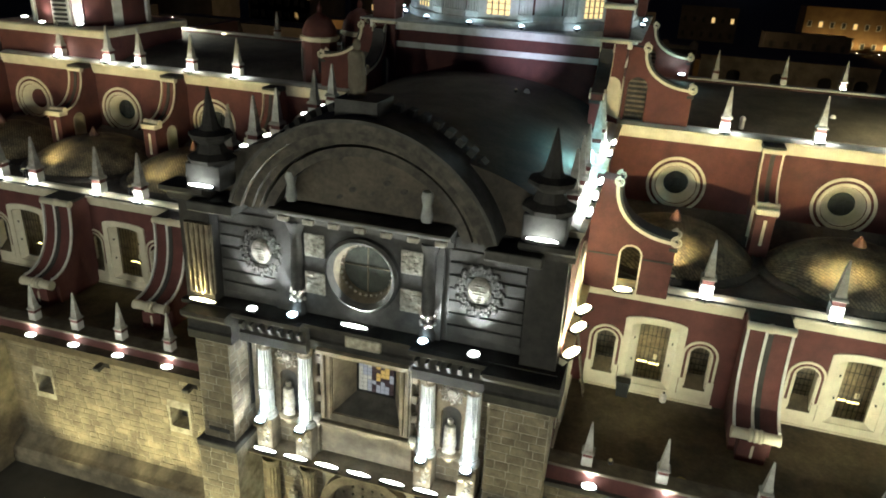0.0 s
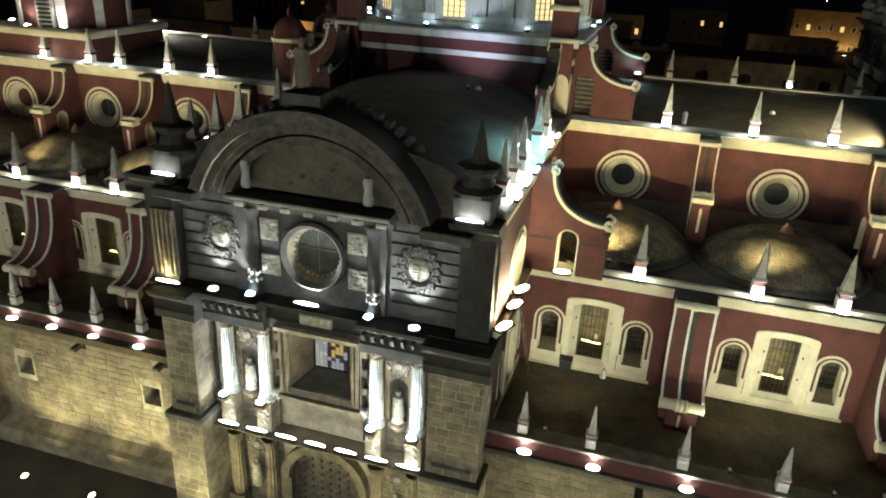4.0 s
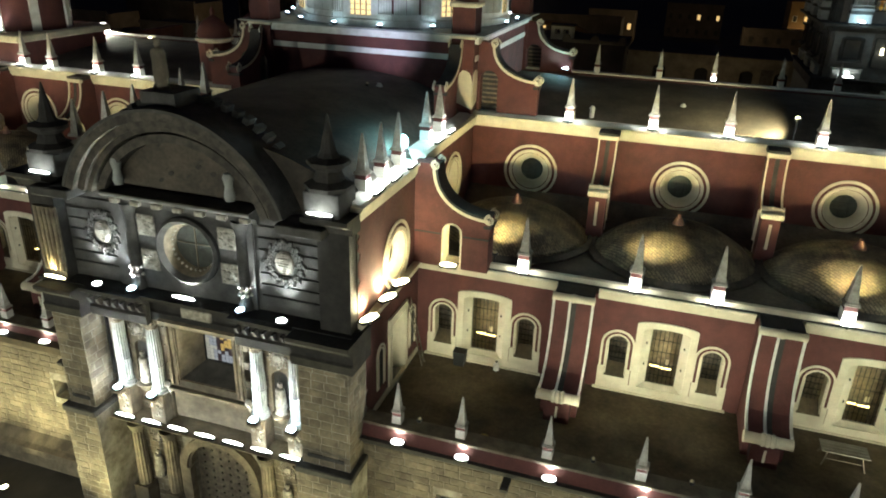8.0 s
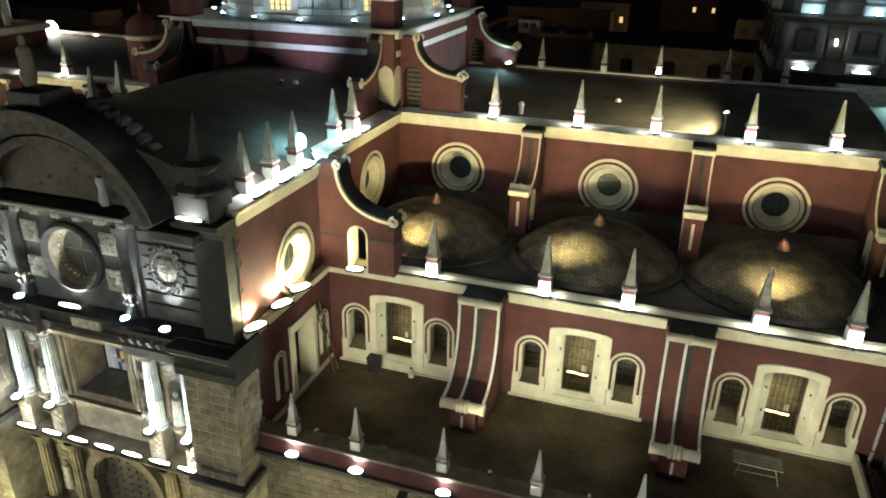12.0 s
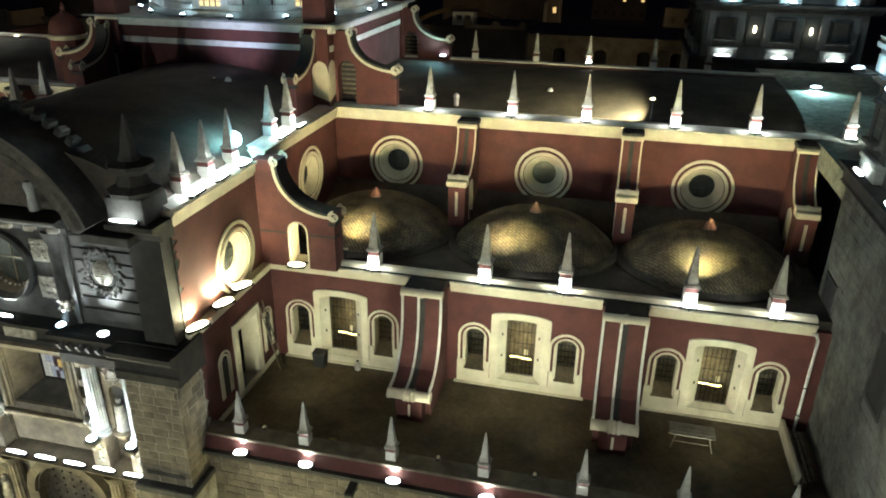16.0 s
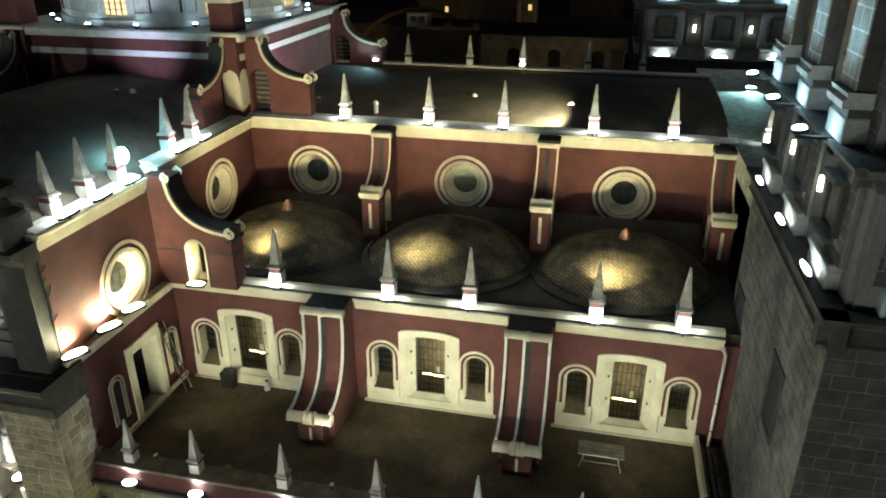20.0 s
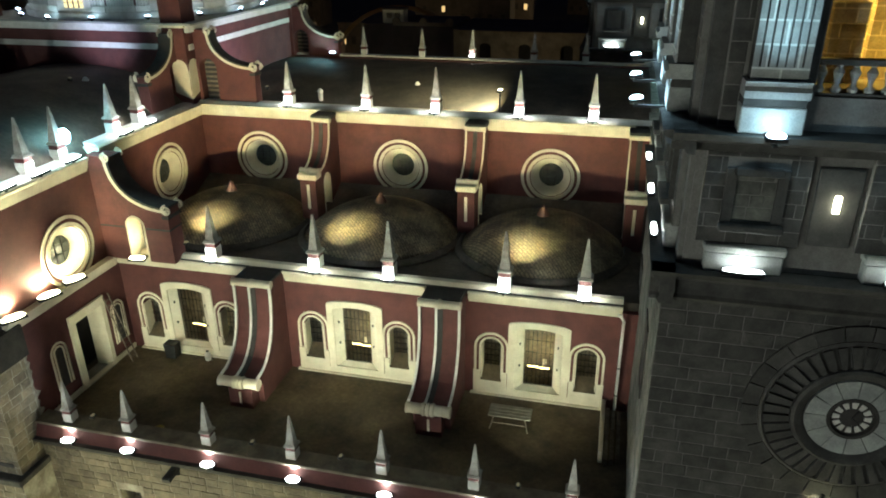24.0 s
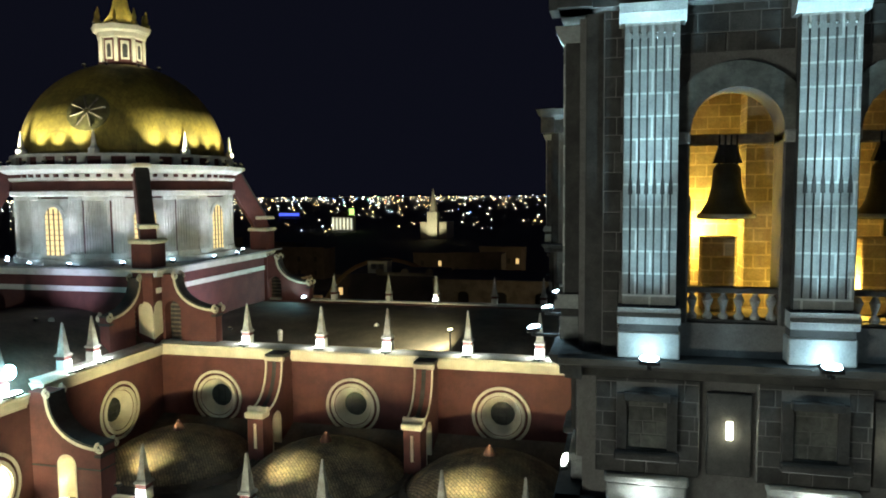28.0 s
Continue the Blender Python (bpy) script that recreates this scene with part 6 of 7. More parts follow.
def tower(x, y, near):
    tw = thing("bell_tower", "dark stone bell tower with cool-lit fluted pilasters" if near else "twin dark stone bell tower across the roofs", "tower")
    part("core", box(N(), x, x + TW, y, y + TW, 0, 21.3), DMORTAR, tw, "dark block masonry")
    part("attic_core", box(N(), x + 1.2, x + TW - 1.2, y + 1.2, y + TW - 1.2, 21.3, 27.65), DSTONE, tw)
    part("belfry_roof", box(N(), x + 0.6, x + TW - 0.6, y + 0.6, y + TW - 0.6, 36.5, 38.4), STONE, tw)
    part("upper_stage", box(N(), x + 1.5, x + TW - 1.5, y + 1.5, y + TW - 1.5, 38.4, 48), DSTONE, tw)
    part("tower_cap", lathe(N(), [(5.4, 48), (5.2, 49), (4.0, 52), (1.5, 54), (0.5, 55), (0.5, 57), (0, 57.5)], 24, (x + TW / 2, y + TW / 2, 0)), TILE, tw, smooth=True)
    for i, j in ((0, 0), (1, 0), (0, 1), (1, 1)):
        cx, cy = x + 0.9 + i * (TW - 2.6), y + 0.9 + j * (TW - 2.6)
        part("corner_pier", box(N(), cx - 0.5, cx + 1.3, cy - 0.5, cy + 1.3, 26.75, 36.5), DSTONE, tw)
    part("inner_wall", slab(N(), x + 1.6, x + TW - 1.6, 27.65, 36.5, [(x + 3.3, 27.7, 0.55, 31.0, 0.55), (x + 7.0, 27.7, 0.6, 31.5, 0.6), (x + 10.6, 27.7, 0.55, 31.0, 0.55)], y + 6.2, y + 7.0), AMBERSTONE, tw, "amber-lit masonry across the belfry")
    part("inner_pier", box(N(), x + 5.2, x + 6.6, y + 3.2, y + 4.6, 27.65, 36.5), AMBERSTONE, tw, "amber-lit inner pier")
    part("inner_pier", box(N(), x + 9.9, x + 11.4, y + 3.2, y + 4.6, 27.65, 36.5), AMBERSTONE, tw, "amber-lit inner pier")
    part("belfry_floor", box(N(), x + 1, x + TW - 1, y + 1, y + TW - 1, 27.55, 27.7), STONE, tw)
    tower_face(tw, Matrix.Translation((x, y, 0)), True)
    tower_face(tw, Matrix.Translation((x, y + TW, 0)) @ Matrix.Rotation(radians(-90), 4, "Z"), near)
    for a in ARCHES:
        if near:
            bell((x + a, y + 1.9, 30.6)).scale = (0.82, 0.82, 0.82)
    point((x + 4.0, y + 5.6, 30.0), 330 if near else 150, AMBER, 0.3)
    point((x + 8.2, y + 2.6, 28.6), 300 if near else 100, AMBER, 0.3)
    if near:
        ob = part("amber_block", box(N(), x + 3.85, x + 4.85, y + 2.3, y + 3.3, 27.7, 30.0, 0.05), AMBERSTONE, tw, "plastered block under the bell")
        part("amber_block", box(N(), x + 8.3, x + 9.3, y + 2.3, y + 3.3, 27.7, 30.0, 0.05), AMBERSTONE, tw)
    return tw


# Warm pale stone: part of the belfry's amber light is in its colour.
AMBERSTONE = bricks(mat("amber_tinted_stone", (0.5, 0.42, 0.27), 0.85, second=(0.3, 0.24, 0.15), scale=1.2), 0.75, 0.42, 0.025, 0.6, 1.5, upright=True)
DMORTAR = mat("dark_mortar", (0.2, 0.195, 0.18), 0.95, second=(0.16, 0.15, 0.14), scale=2.5)
near_tower = tower(TOWER_X, -10.0, True)
far_tower = tower(21.05, 33.0, False)

# clock on the tower front
ck = thing("tower_clock", "round stone clock with ribbed dark surround and pale ring", "clock", at=(32.32, -10.06, 17.66))
part("backing", lathe(N(), [(0, 0.06), (2.75, 0.06), (2.78, -0.06), (2.68, -0.1), (2.6, -0.02), (0, -0.02)], 64, axis="y"), DSTONE, ck)
for k in range(40):
    a = 2 * math.pi * k / 40
    bm = prism(N(), [(1.85, -0.09), (2.62, -0.17), (2.62, 0.1), (1.85, 0.06)], "y", -0.14, -0.01)
    bmesh.ops.rotate(bm, matrix=Matrix.Rotation(a, 3, "Y"), verts=bm.verts)
    part("rib", bm, DSTONE, ck)
for k in range(24):
    part("surround_block", ring(N(), 0, 0, 2.8, 3.3, -0.06, 0.02, k * 15 + 0.4, k * 15 + 14.6, 4), DSTONE, ck)
part("dark_ring", lathe(N(), [(1.82, 0), (1.82, -0.2), (1.72, -0.25), (1.55, -0.2), (1.42, -0.08)], 48, axis="y"), DSTONE, ck, smooth=True)
for k in range(12):
    a0 = k * 30 + 0.8
    part("pale_segment", ring(N(), 0, 0, 0.76, 1.4, -0.14, -0.02, a0, a0 + 28.4, 6), PALESTONE, ck, "pale stone dial segment")
part("rim", lathe(N(), [(0.76, -0.02), (0.76, -0.18), (0.66, -0.18), (0.64, -0.05)], 40, axis="y"), DARK, ck)
dial = part("dial", lathe(N(), [(0, -0.06), (0.66, -0.06), (0.66, -0.02), (0, -0.02)], 40, axis="y"), DARK, ck, "black clock dial")
for k in range(12):
    a = 2 * math.pi * k / 12
    bm = prism(N(), [(0.36, -0.06), (0.57, -0.095), (0.57, 0.095), (0.36, 0.06)], "y", -0.085, -0.06)
    bmesh.ops.rotate(bm, matrix=Matrix.Rotation(a, 3, "Y"), verts=bm.verts)
    part("hour_mark", bm, WHITEP, dial)
for ln_, a in ((0.34, 0.5), (0.26, 2.2)):
    bm = box(N(), -0.02, 0.02, -0.11, -0.09, 0, ln_)
    bmesh.ops.rotate(bm, matrix=Matrix.Rotation(a, 3, "Y"), verts=bm.verts)
    part("clock_pointer", bm, IRON, dial)
lamp = thing("wall_lamp", "lit lantern on the tower wall under the clock", "lamp", at=(32.1, -10.2, 13.85))
part("case", slab(N(), -0.5, 0.5, -0.3, 0.3, [(-0.2, -0.2, 0.2, 0.2, 0), (0.25, -0.2, 0.15, 0.2, 0)], -0.15, 0.0), IRON, lamp)
part("glass", box(N(), -0.45, 0.45, -0.1, -0.05, -0.25, 0.25), L_WARM, lamp)
part("bracket", box(N(), -0.05, 0.05, 0.0, 0.14, -0.1, 0.6), IRON, lamp)
point((32.1, -10.6, 13.85), 10, (1.0, 0.85, 0.4), 0.1)
for y0, z0 in ((-6.0, 16.6), (1.8, 15.5)):
    ob = thing("tower_recess", "shallow recessed opening in the tower side", "recess", "tower recesses")
    bm = spin(slab(N(), -y0 - 0.95, -y0 + 0.95, z0 - 1.5, z0 + 1.5, [(-y0, z0 - 1.3, 0.75, z0 + 1.3, 0)], -0.06, -0.002), TOWER_X, 0, -90)
    part("frame", bm, DSTONE, ob)
    # Flat dark sheet on the wall paints the shade of the opening.
    part("opening", spin(box(N(), -y0 - 0.74, -y0 + 0.74, -0.02, -0.003, z0 - 1.3, z0 + 1.3), TOWER_X, 0, -90), DARK, ob, "flat dark sheet as shade of the opening")

# ---- western cupolas behind the parapet ----
for x, y, r, z in ((-24.0, 13.4, 1.25, 21.4), (-22.2, 16.4, 1.3, 21.6)):
    ob = thing("turret", "maroon turret with cream band and small dome", "turret", "roof turrets", at=(x, y, z))
    part("shaft", lathe(N(), [(r, 0), (r, 3.0)], 12), MAROON, ob)
    part("band", lathe(N(), [(r, 2.9), (r + 0.15, 3.0), (r + 0.15, 3.2), (r, 3.25)], 12), CREAM, ob)
    part("cap", lathe(N(), [(r, 3.2)] + [(r * math.cos(radians(a)), 3.2 + r * 1.2 * math.sin(radians(a))) for a in range(0, 80, 10)] + [(0.15, 4.8), (0.2, 5.1), (0.05, 5.4), (0, 5.6)], 12), MAROON, ob, smooth=True)
    for k in range(4):
        a = k * math.pi / 2 + 0.6
        part("shutter", spin(box(N(), -0.3, 0.3, -0.05, 0.02, 0.8, 2.4), math.cos(a) * r, math.sin(a) * r, math.degrees(a) + 90), DARK, ob)
wc = thing("chapel_drum", "maroon chapel drum with white ribs and steep steps", "dome", at=(-45.3, 15.5, 0))
part("base", box(N(), -5.2, 4.6, -4.6, 5, 15, 23.3), MAROON, wc)
part("cornice", box(N(), -5.6, 5.0, -5.0, 5.4, 23.3, 23.9, 0.12), CREAM, wc)
part("drum", lathe(N(), [(4.3, 23.9), (4.3, 28), (4.6, 28.3), (3.9, 29)] + [(3.9 * math.cos(radians(a)), 29 + 4 * math.sin(radians(a))) for a in range(0, 90, 9)], 32), MAROON, wc, smooth=True)
for a in (-120, -62, -25, 20):
    part("rib", spin(box(N(), -0.35, 0.35, -0.15, 0.2, 23.9, 28.2), math.cos(radians(a)) * 4.3, math.sin(radians(a)) * 4.3, a + 90), WHITEP, wc)
st_ = part("steps", spin(box(N(), -0.7, 0.7, -0.1, 0.2, 23.9, 28.2), math.cos(radians(-78)) * 4.4, math.sin(radians(-78)) * 4.4, 12), WHITEP, wc)
for k in range(12):
    part("step", spin(box(N(), -0.5, 0.5, -0.28, -0.1, 24.0 + k * 0.33, 24.16 + k * 0.33), math.cos(radians(-78)) * 4.4, math.sin(radians(-78)) * 4.4, 12), DARK, st_)
for a in (-95, -60, -140):
    p = (-45.3 + math.cos(radians(a)) * 4.95, 15.5 + math.sin(radians(a)) * 4.95, 23.9)
    floodlight(p, (p[0], p[1] + 0.4, 27), 45, (1.0, 0.8, 0.72), L_WHITE, 140, 0.5, "chapel floods", "floodlight at the foot of the chapel drum")
tagged(new("lamp_post", mesh("lamp_post", box(N(), -45.54, -45.46, 25.56, 25.64, 20.0, 22.0), IRON)), "short iron post carrying a floodlight", "post", "lamp posts")
# The glowing ball has the size of the floodlight's glare, not of a lens.
wg = thing("globe_floodlight", "strong warm-white floodlight on the western roof, drawn as its glare", "lamp", "roof globes", at=(-45.5, 25.6, 22.0))
part("lens", lathe(N(), [(0.0, 0.0)] + [(0.62 * math.sin(radians(a)), 0.62 - 0.62 * math.cos(radians(a))) for a in range(15, 180, 15)] + [(0.0, 1.24)], 18), glow("strong_lens", (1.0, 0.93, 0.7), 26), wg, "warm-white ball sized to the lamp's glare", smooth=True)
part("collar", lathe(N(), [(0.14, -0.06), (0.2, -0.02), (0.2, 0.03), (0.12, 0.06)], 12), IRON, wg)
point((-45.0, 24.6, 22.8), 500, (1.0, 0.9, 0.65), 0.4)
floodlight((-39.5, 25.0, 22.0), (-38, 21, 22.0), 60, WARM, L_WARM, 150, 0.4, "nave roof floods", "warm floodlight on the western roof")

# ---- blue-white floods seen beside the transept and on the far roof ----
L_CYAN = glow("cyan_lens", (0.45, 0.95, 1.0), 14)
tagged(new("lamp_post", mesh("lamp_post", box(N(), -2.99, -2.91, -1.39, -1.31, 21.2, 22.0), IRON)), "short iron post carrying a floodlight", "post", "lamp posts")
# Here too the ball is shaped as the lamp's glare.
bf = thing("globe_floodlight", "blue-white floodlight by the transept parapet, drawn as its glare", "lamp", "blue floods", at=(-2.95, -1.35, 22.0))
part("lens", lathe(N(), [(0.0, 0.0)] + [(0.32 * math.sin(radians(a)), 0.4 - 0.4 * math.cos(radians(a))) for a in range(15, 180, 15)] + [(0.0, 0.8)], 18), L_CYAN, bf, "blue-white ball sized to the lamp's glare", smooth=True)
part("collar", lathe(N(), [(0.12, -0.06), (0.16, -0.02), (0.16, 0.03), (0.1, 0.05)], 12), IRON, bf)
point((-2.55, -1.75, 22.4), 60, (0.55, 0.95, 1.0), 0.42)
point((-3.0, -1.2, 23.0), 35, (0.5, 0.95, 1.0), 0.2)
floodlight((1.2, 24.9, 22.38), (0.2, 23.2, 24), 110, (0.6, 1.0, 0.95), L_COOL, 160, 0.5, "blue floods", "blue-white floodlight on the far parapet")
floodlight((29.0, 24.6, 21.61), (28.6, 19.5, 21.4), 600, (0.6, 1.0, 0.85), L_COOL, 160, 0.7, "blue floods", "blue-green floodlight on the far roof")
GRAVEL = mat("pale_gravel", (0.42, 0.42, 0.34), 0.95, second=(0.2, 0.2, 0.16), scale=2.2, fine=14, bump=0.9, amount=0.9)
solid("roof_by_tower", box(N(), TOWER_X, TOWER_X + 16, 3.5, 33.0, 20.4, 21.6), GRAVEL, "rough pale gravelled roof between the towers")

floodlight((1.2, 13.0, 22.0), (-2.7, 16.0, 25.2), 420, (0.85, 0.85, 1.0), PINLENS, 100, 0.25, "base floods", "small cool floodlight on the nave roof", 1.0)
# Added light to brighten the bands of the dome base.
floodlight((-8.0, 5.8, 23.55), (-8.6, 11.2, 26.3), 230, (0.85, 0.8, 1.0), PINLENS, 80, 0.16, "base floods", "added small cool light on the transept roof", 1.0)
# ---- clutter on the terrace ----
bn = thing("bin", "black plastic bin standing on the terrace", "bin", at=(0.46, -0.55, 9.32))
part("bucket", prism(N(), [(-0.3, 0), (0.3, 0), (0.36, 0.85), (-0.36, 0.85)], "y", -0.28, 0.28), IRON, bn)
part("rim", box(N(), -0.38, 0.38, -0.31, 0.31, 0.85, 0.91, 0.02), IRON, bn)
jg = thing("jug", "white plastic jug standing by the wall", "jug", at=(2.62, -0.42, 9.32))
part("body", lathe(N(), [(0.0, 0), (0.17, 0), (0.18, 0.35), (0.08, 0.46), (0.06, 0.52), (0, 0.52)], 14), WHITEP, jg, smooth=True)
part("cap", lathe(N(), [(0.07, 0.52), (0.07, 0.58), (0, 0.58)], 10), DARK, jg)
ld = thing("ladder", "wooden ladder leaning against the transept wall", "ladder")
for off in (0, 0.45):
    part("rail", tube(N(), [(-1.5, -1.15 - off, 9.35), (-2.28, -1.5 - off, 13.6)], 0.04, 6), WOOD, ld)
for k in range(13):
    u = 0.06 + k * 0.072
    p = Vector((-1.5 - 0.78 * u, -1.15 - 0.35 * u, 9.35 + 4.25 * u))
    part("rung", tube(N(), [tuple(p), tuple(p + Vector((0, -0.45, 0)))], 0.025, 5), WOOD, ld)
tb = thing("work_table", "weathered plank work table on trestle legs", "table", at=(20.4, -2.3, 9.32))
for k in range(4):
    part("plank", box(N(), -1.05, 1.05, -0.5 + k * 0.25, -0.27 + k * 0.25, 0.72, 0.77, 0.01), PLYWOOD, tb)
for sx_, sy_ in ((-1, -1), (-1, 1), (1, -1), (1, 1)):
    part("leg", tube(N(), [(sx_ * 0.95, sy_ * 0.55, 0), (sx_ * 0.75, sy_ * 0.35, 0.72)], 0.035, 6), WOOD, tb)
part("brace", tube(N(), [(-0.85, -0.45, 0.35), (0.85, -0.45, 0.35)], 0.03, 6), WOOD, tb)
pl = thing("plank_fence", "old boards leaning beside the tower wall", "boards")
for k in range(3):
    part("board", box(N(), 25.0 + 0.28 * k, 25.18 + 0.28 * k, -4.4 + 0.2 * k, -0.4, 9.33, 9.75 - 0.1 * k, 0.02), WOOD, pl)
gp = thing("gutter_trough", "cream masonry gutter trough by the tower", "gutter")
part("trough", box(N(), 24.75, 24.95, -4.2, -0.1, 9.33, 10.0, 0.03), CREAM, gp)
dsh = thing("bowl", "yellow plastic bowl on the terrace edge", "bowl", at=(3.6, -6.75, 9.32))
part("dish", lathe(N(), [(0, 0), (0.18, 0.01), (0.27, 0.16), (0.25, 0.16), (0.16, 0.04), (0, 0.04)], 16), TILE, dsh, smooth=True)
for x in (-27.8, -22.0, 5.2, 14.0):
    ob = thing("water_spout", "dark stone water spout under the street cornice", "spout", "water spouts", at=(x, -8.0 if x > -10 else -6.7, 8.35))
    part("channel", prism(N(), [(0, 0), (-0.9, -0.1), (-0.95, 0.1), (-0.85, 0.16), (0, 0.2)], "x", -0.18, 0.18), DSTONE, ob)
    part("bracket", prism(N(), [(0, -0.4), (-0.4, -0.08), (0, 0)], "x", -0.12, 0.12), DSTONE, ob)

dp = thing("drain_pipe", "white plastic drain pipe at the corner by the tower", "pipe")
part("pipe", tube(N(), [(25.25, -0.5, 15.1), (25.4, -0.45, 14.8), (25.4, -0.3, 9.4)], 0.07, 8), WHITEP, dp)
part("elbow", tube(N(), [(25.1, -0.52, 15.15), (25.3, -0.5, 15.1)], 0.09, 8), WHITEP, dp)
for k in range(3):
    part("clip", lathe(N(), [(0.07, 0), (0.1, 0), (0.1, 0.06), (0.07, 0.06)], 8, (25.4, -0.36, 10.5 + k * 1.6)), IRON, dp)
rb = random.Random(9)
for x, y in ((10.7, 16.5), (13.0, 24.0), (-7.5, 6.5), (5.0, 13.0)):
    ob = thing("roof_vent", "small pale vent stub on the dark roof", "vent", "roof vents", at=(x, y, 21.7 if y > 10 else 23.2))
    part("stub", lathe(N(), [(0.16, -0.4), (0.16, 0.3), (0.22, 0.32), (0.12, 0.5), (0, 0.55)], 10), WHITEP, ob)
cable = thing("roof_cable", "pale cable laid along the far roof edge", "cable")
part("cable", tube(N(), [(13.2, 23.6, 21.75), (16.0, 23.7, 21.72), (17.8, 23.65, 21.74)], 0.03, 5), WHITEP, cable)

# ---- the city behind ----
OCHRE, DARKB = mat("ochre_plaster", (0.34, 0.2, 0.07), 0.85, second=(0.24, 0.13, 0.05), scale=0.3), mat("dim_plaster", (0.13, 0.1, 0.08), 0.9, second=(0.08, 0.065, 0.05), scale=0.3)
DIMPLASTER = mat("dim_beige_plaster", (0.4, 0.32, 0.2), 0.9, second=(0.22, 0.17, 0.11), scale=0.6)
DIMLIT = glow("dim_window", (1.0, 0.6, 0.2), 0.25)


def city_house(x, y, w, d, h, material, rows, cols, lit):
    ob = thing("city_house", "flat-roofed town house with rows of dark windows", "house", "town houses", at=(x, y, 0))
    part("wall", box(N(), -w / 2, w / 2, 0, d, 0, h), material, ob)
    part("roof_parapet", box(N(), -w / 2 - 0.2, w / 2 + 0.2, -0.2, 0.3, h, h + 0.7), material, ob)
    for r in range(rows):
        for c in range(cols):
            wx = -w / 2 + w * (c + 0.5) / cols
            z = 1.2 + r * (h - 1.0) / rows
            wn = part("window", box(N(), wx - 0.75, wx + 0.75, -0.12, 0.0, z, z + 2.1), CREAM if material is OCHRE else DARKB, ob)
            part("pane", box(N(), wx - 0.55, wx + 0.55, -0.14, -0.12, z + 0.15, z + 1.95), DIMLIT if random.random() < lit else DARK, wn)
    return ob


city_house(60, 262, 30, 16, 14, OCHRE, 2, 8, 0.1)
for x in (49, 56, 64, 71):
    floodlight((x, 259.0, 0.02), (x, 262, 9), 420, (1.0, 0.72, 0.3), L_WARM, 130, 0.6, "street uplights", "amber uplight before an ochre house")
hall = thing("long_hall", "long low beige hall with dark arched windows", "building", at=(0, 58, 0))
part("wall", slab(N(), 3.8, 23.0, 0, 20.0, [(x, 16.6, 0.75, 18.2, 0.5) for x in (7.7, 12.6, 17.7, 21.5)], 0, 0.6), DIMPLASTER, hall)
part("inside", box(N(), 3.8, 23.0, 0.9, 1.1, 0, 19.8), DARK, hall, "dark sheet as shade inside the hall")
part("roof", box(N(), 3.6, 23.2, 0.6, 13.0, 19.6, 20.1), DARKB, hall)
part("coping", box(N(), 3.7, 23.1, -0.12, 0.6, 20.0, 20.2, 0.04), DIMPLASTER, hall)
part("door", box(N(), 19.2, 20.6, -0.03, 0.02, 15.0, 19.0), WOOD, hall, "brown boarded door")
wing = thing("hall_wing", "dark flat-roofed wing with a pale lobed parapet", "building", at=(0, 60, 0))
part("wall", box(N(), -4.6, 3.2, 0, 11, 0, 20.3), DARKB, wing)
part("parapet", box(N(), -4.6, 3.2, -0.2, 0.3, 20.3, 20.75, 0.05), DIMPLASTER, wing)
for x in (-4.2, -0.6, 2.8):
    part("lobe", lathe(N(), [(0.0, -0.22), (0.5, -0.22), (0.5, 0.3), (0.0, 0.3)], 14, (x, 0, 20.8), axis="y"), DIMPLASTER, wing)
hut = thing("roof_hut", "small pale hut with two dark windows on a roof", "hut", at=(-5.2, 62, 20.3))
part("wall", slab(N(), -1.4, 1.4, 0, 1.7, [(-0.55, 0.6, 0.35, 1.3, 0), (0.55, 0.6, 0.35, 1.3, 0)], 0, 2.0), CREAM, hut)
part("roof", box(N(), -1.6, 1.6, -0.2, 2.2, 1.7, 1.85), DARKB, hut)
solid("roof_under_hut", box(N(), -9.0, -3.8, 61, 72, 0, 20.3), DARKB, "dark flat roof under a small hut", "roof", "")
city_house(-6, 118, 30, 14, 11, OCHRE, 2, 7, 0.1)
for x in (-14, -2):
    floodlight((x, 115.5, 0.02), (x, 118, 8), 60, (1.0, 0.72, 0.3), L_WARM, 130, 0.6, "street uplights", "amber uplight before an ochre house")
for x, y in ((-60, 70), (-25, 98), (40, 120), (-90, 130), (-45, 170), (12, 200)):
    point((x, y, 9), 1100, (1.0, 0.68, 0.3), 0.3)      # added amber lights without fixtures, to brighten the house fronts
point((14, 50, 16), 45, (1.0, 0.75, 0.4), 0.3)
random.seed(7)
for k in range(26):
    x, y = random.uniform(-140, 80), random.choice((62, 74, 90, 105, 135, 175, 210, 260))
    if abs(y - 118) < 22 and -25 < x < 12 or abs(y - 262) < 28 and 30 < x < 90:
        continue
    city_house(x, y, random.uniform(14, 26), random.uniform(9, 13), random.uniform(8, 15), DARKB if random.random() < 0.8 else OCHRE, 2, random.choice((4, 5, 6)), 0.08)
vl = thing("market_vault", "dark low barrel vault among the town roofs", "vault", at=(-9, 78, 0))
part("vault", prism(N(), [(-12, 0)] + arc(0, 9, 12, 180, 0, 24, 6) + [(12, 0)], "y", 0, 14), DARKB, vl)
part("facade_rim", ring(N(), 0, 9, 11.4, 12.0, -0.5, 0, 0, 180, 24), OCHRE, vl)
ch = thing("far_church", "floodlit church with a pointed spire far off", "church", at=(-95, 430, 0))
part("nave", box(N(), -9, 9, 0, 20, 0, 11), CREAM, ch)
part("spire", lathe(N(), [(3, 11), (3, 18), (0, 34)], 8), CREAM, ch)
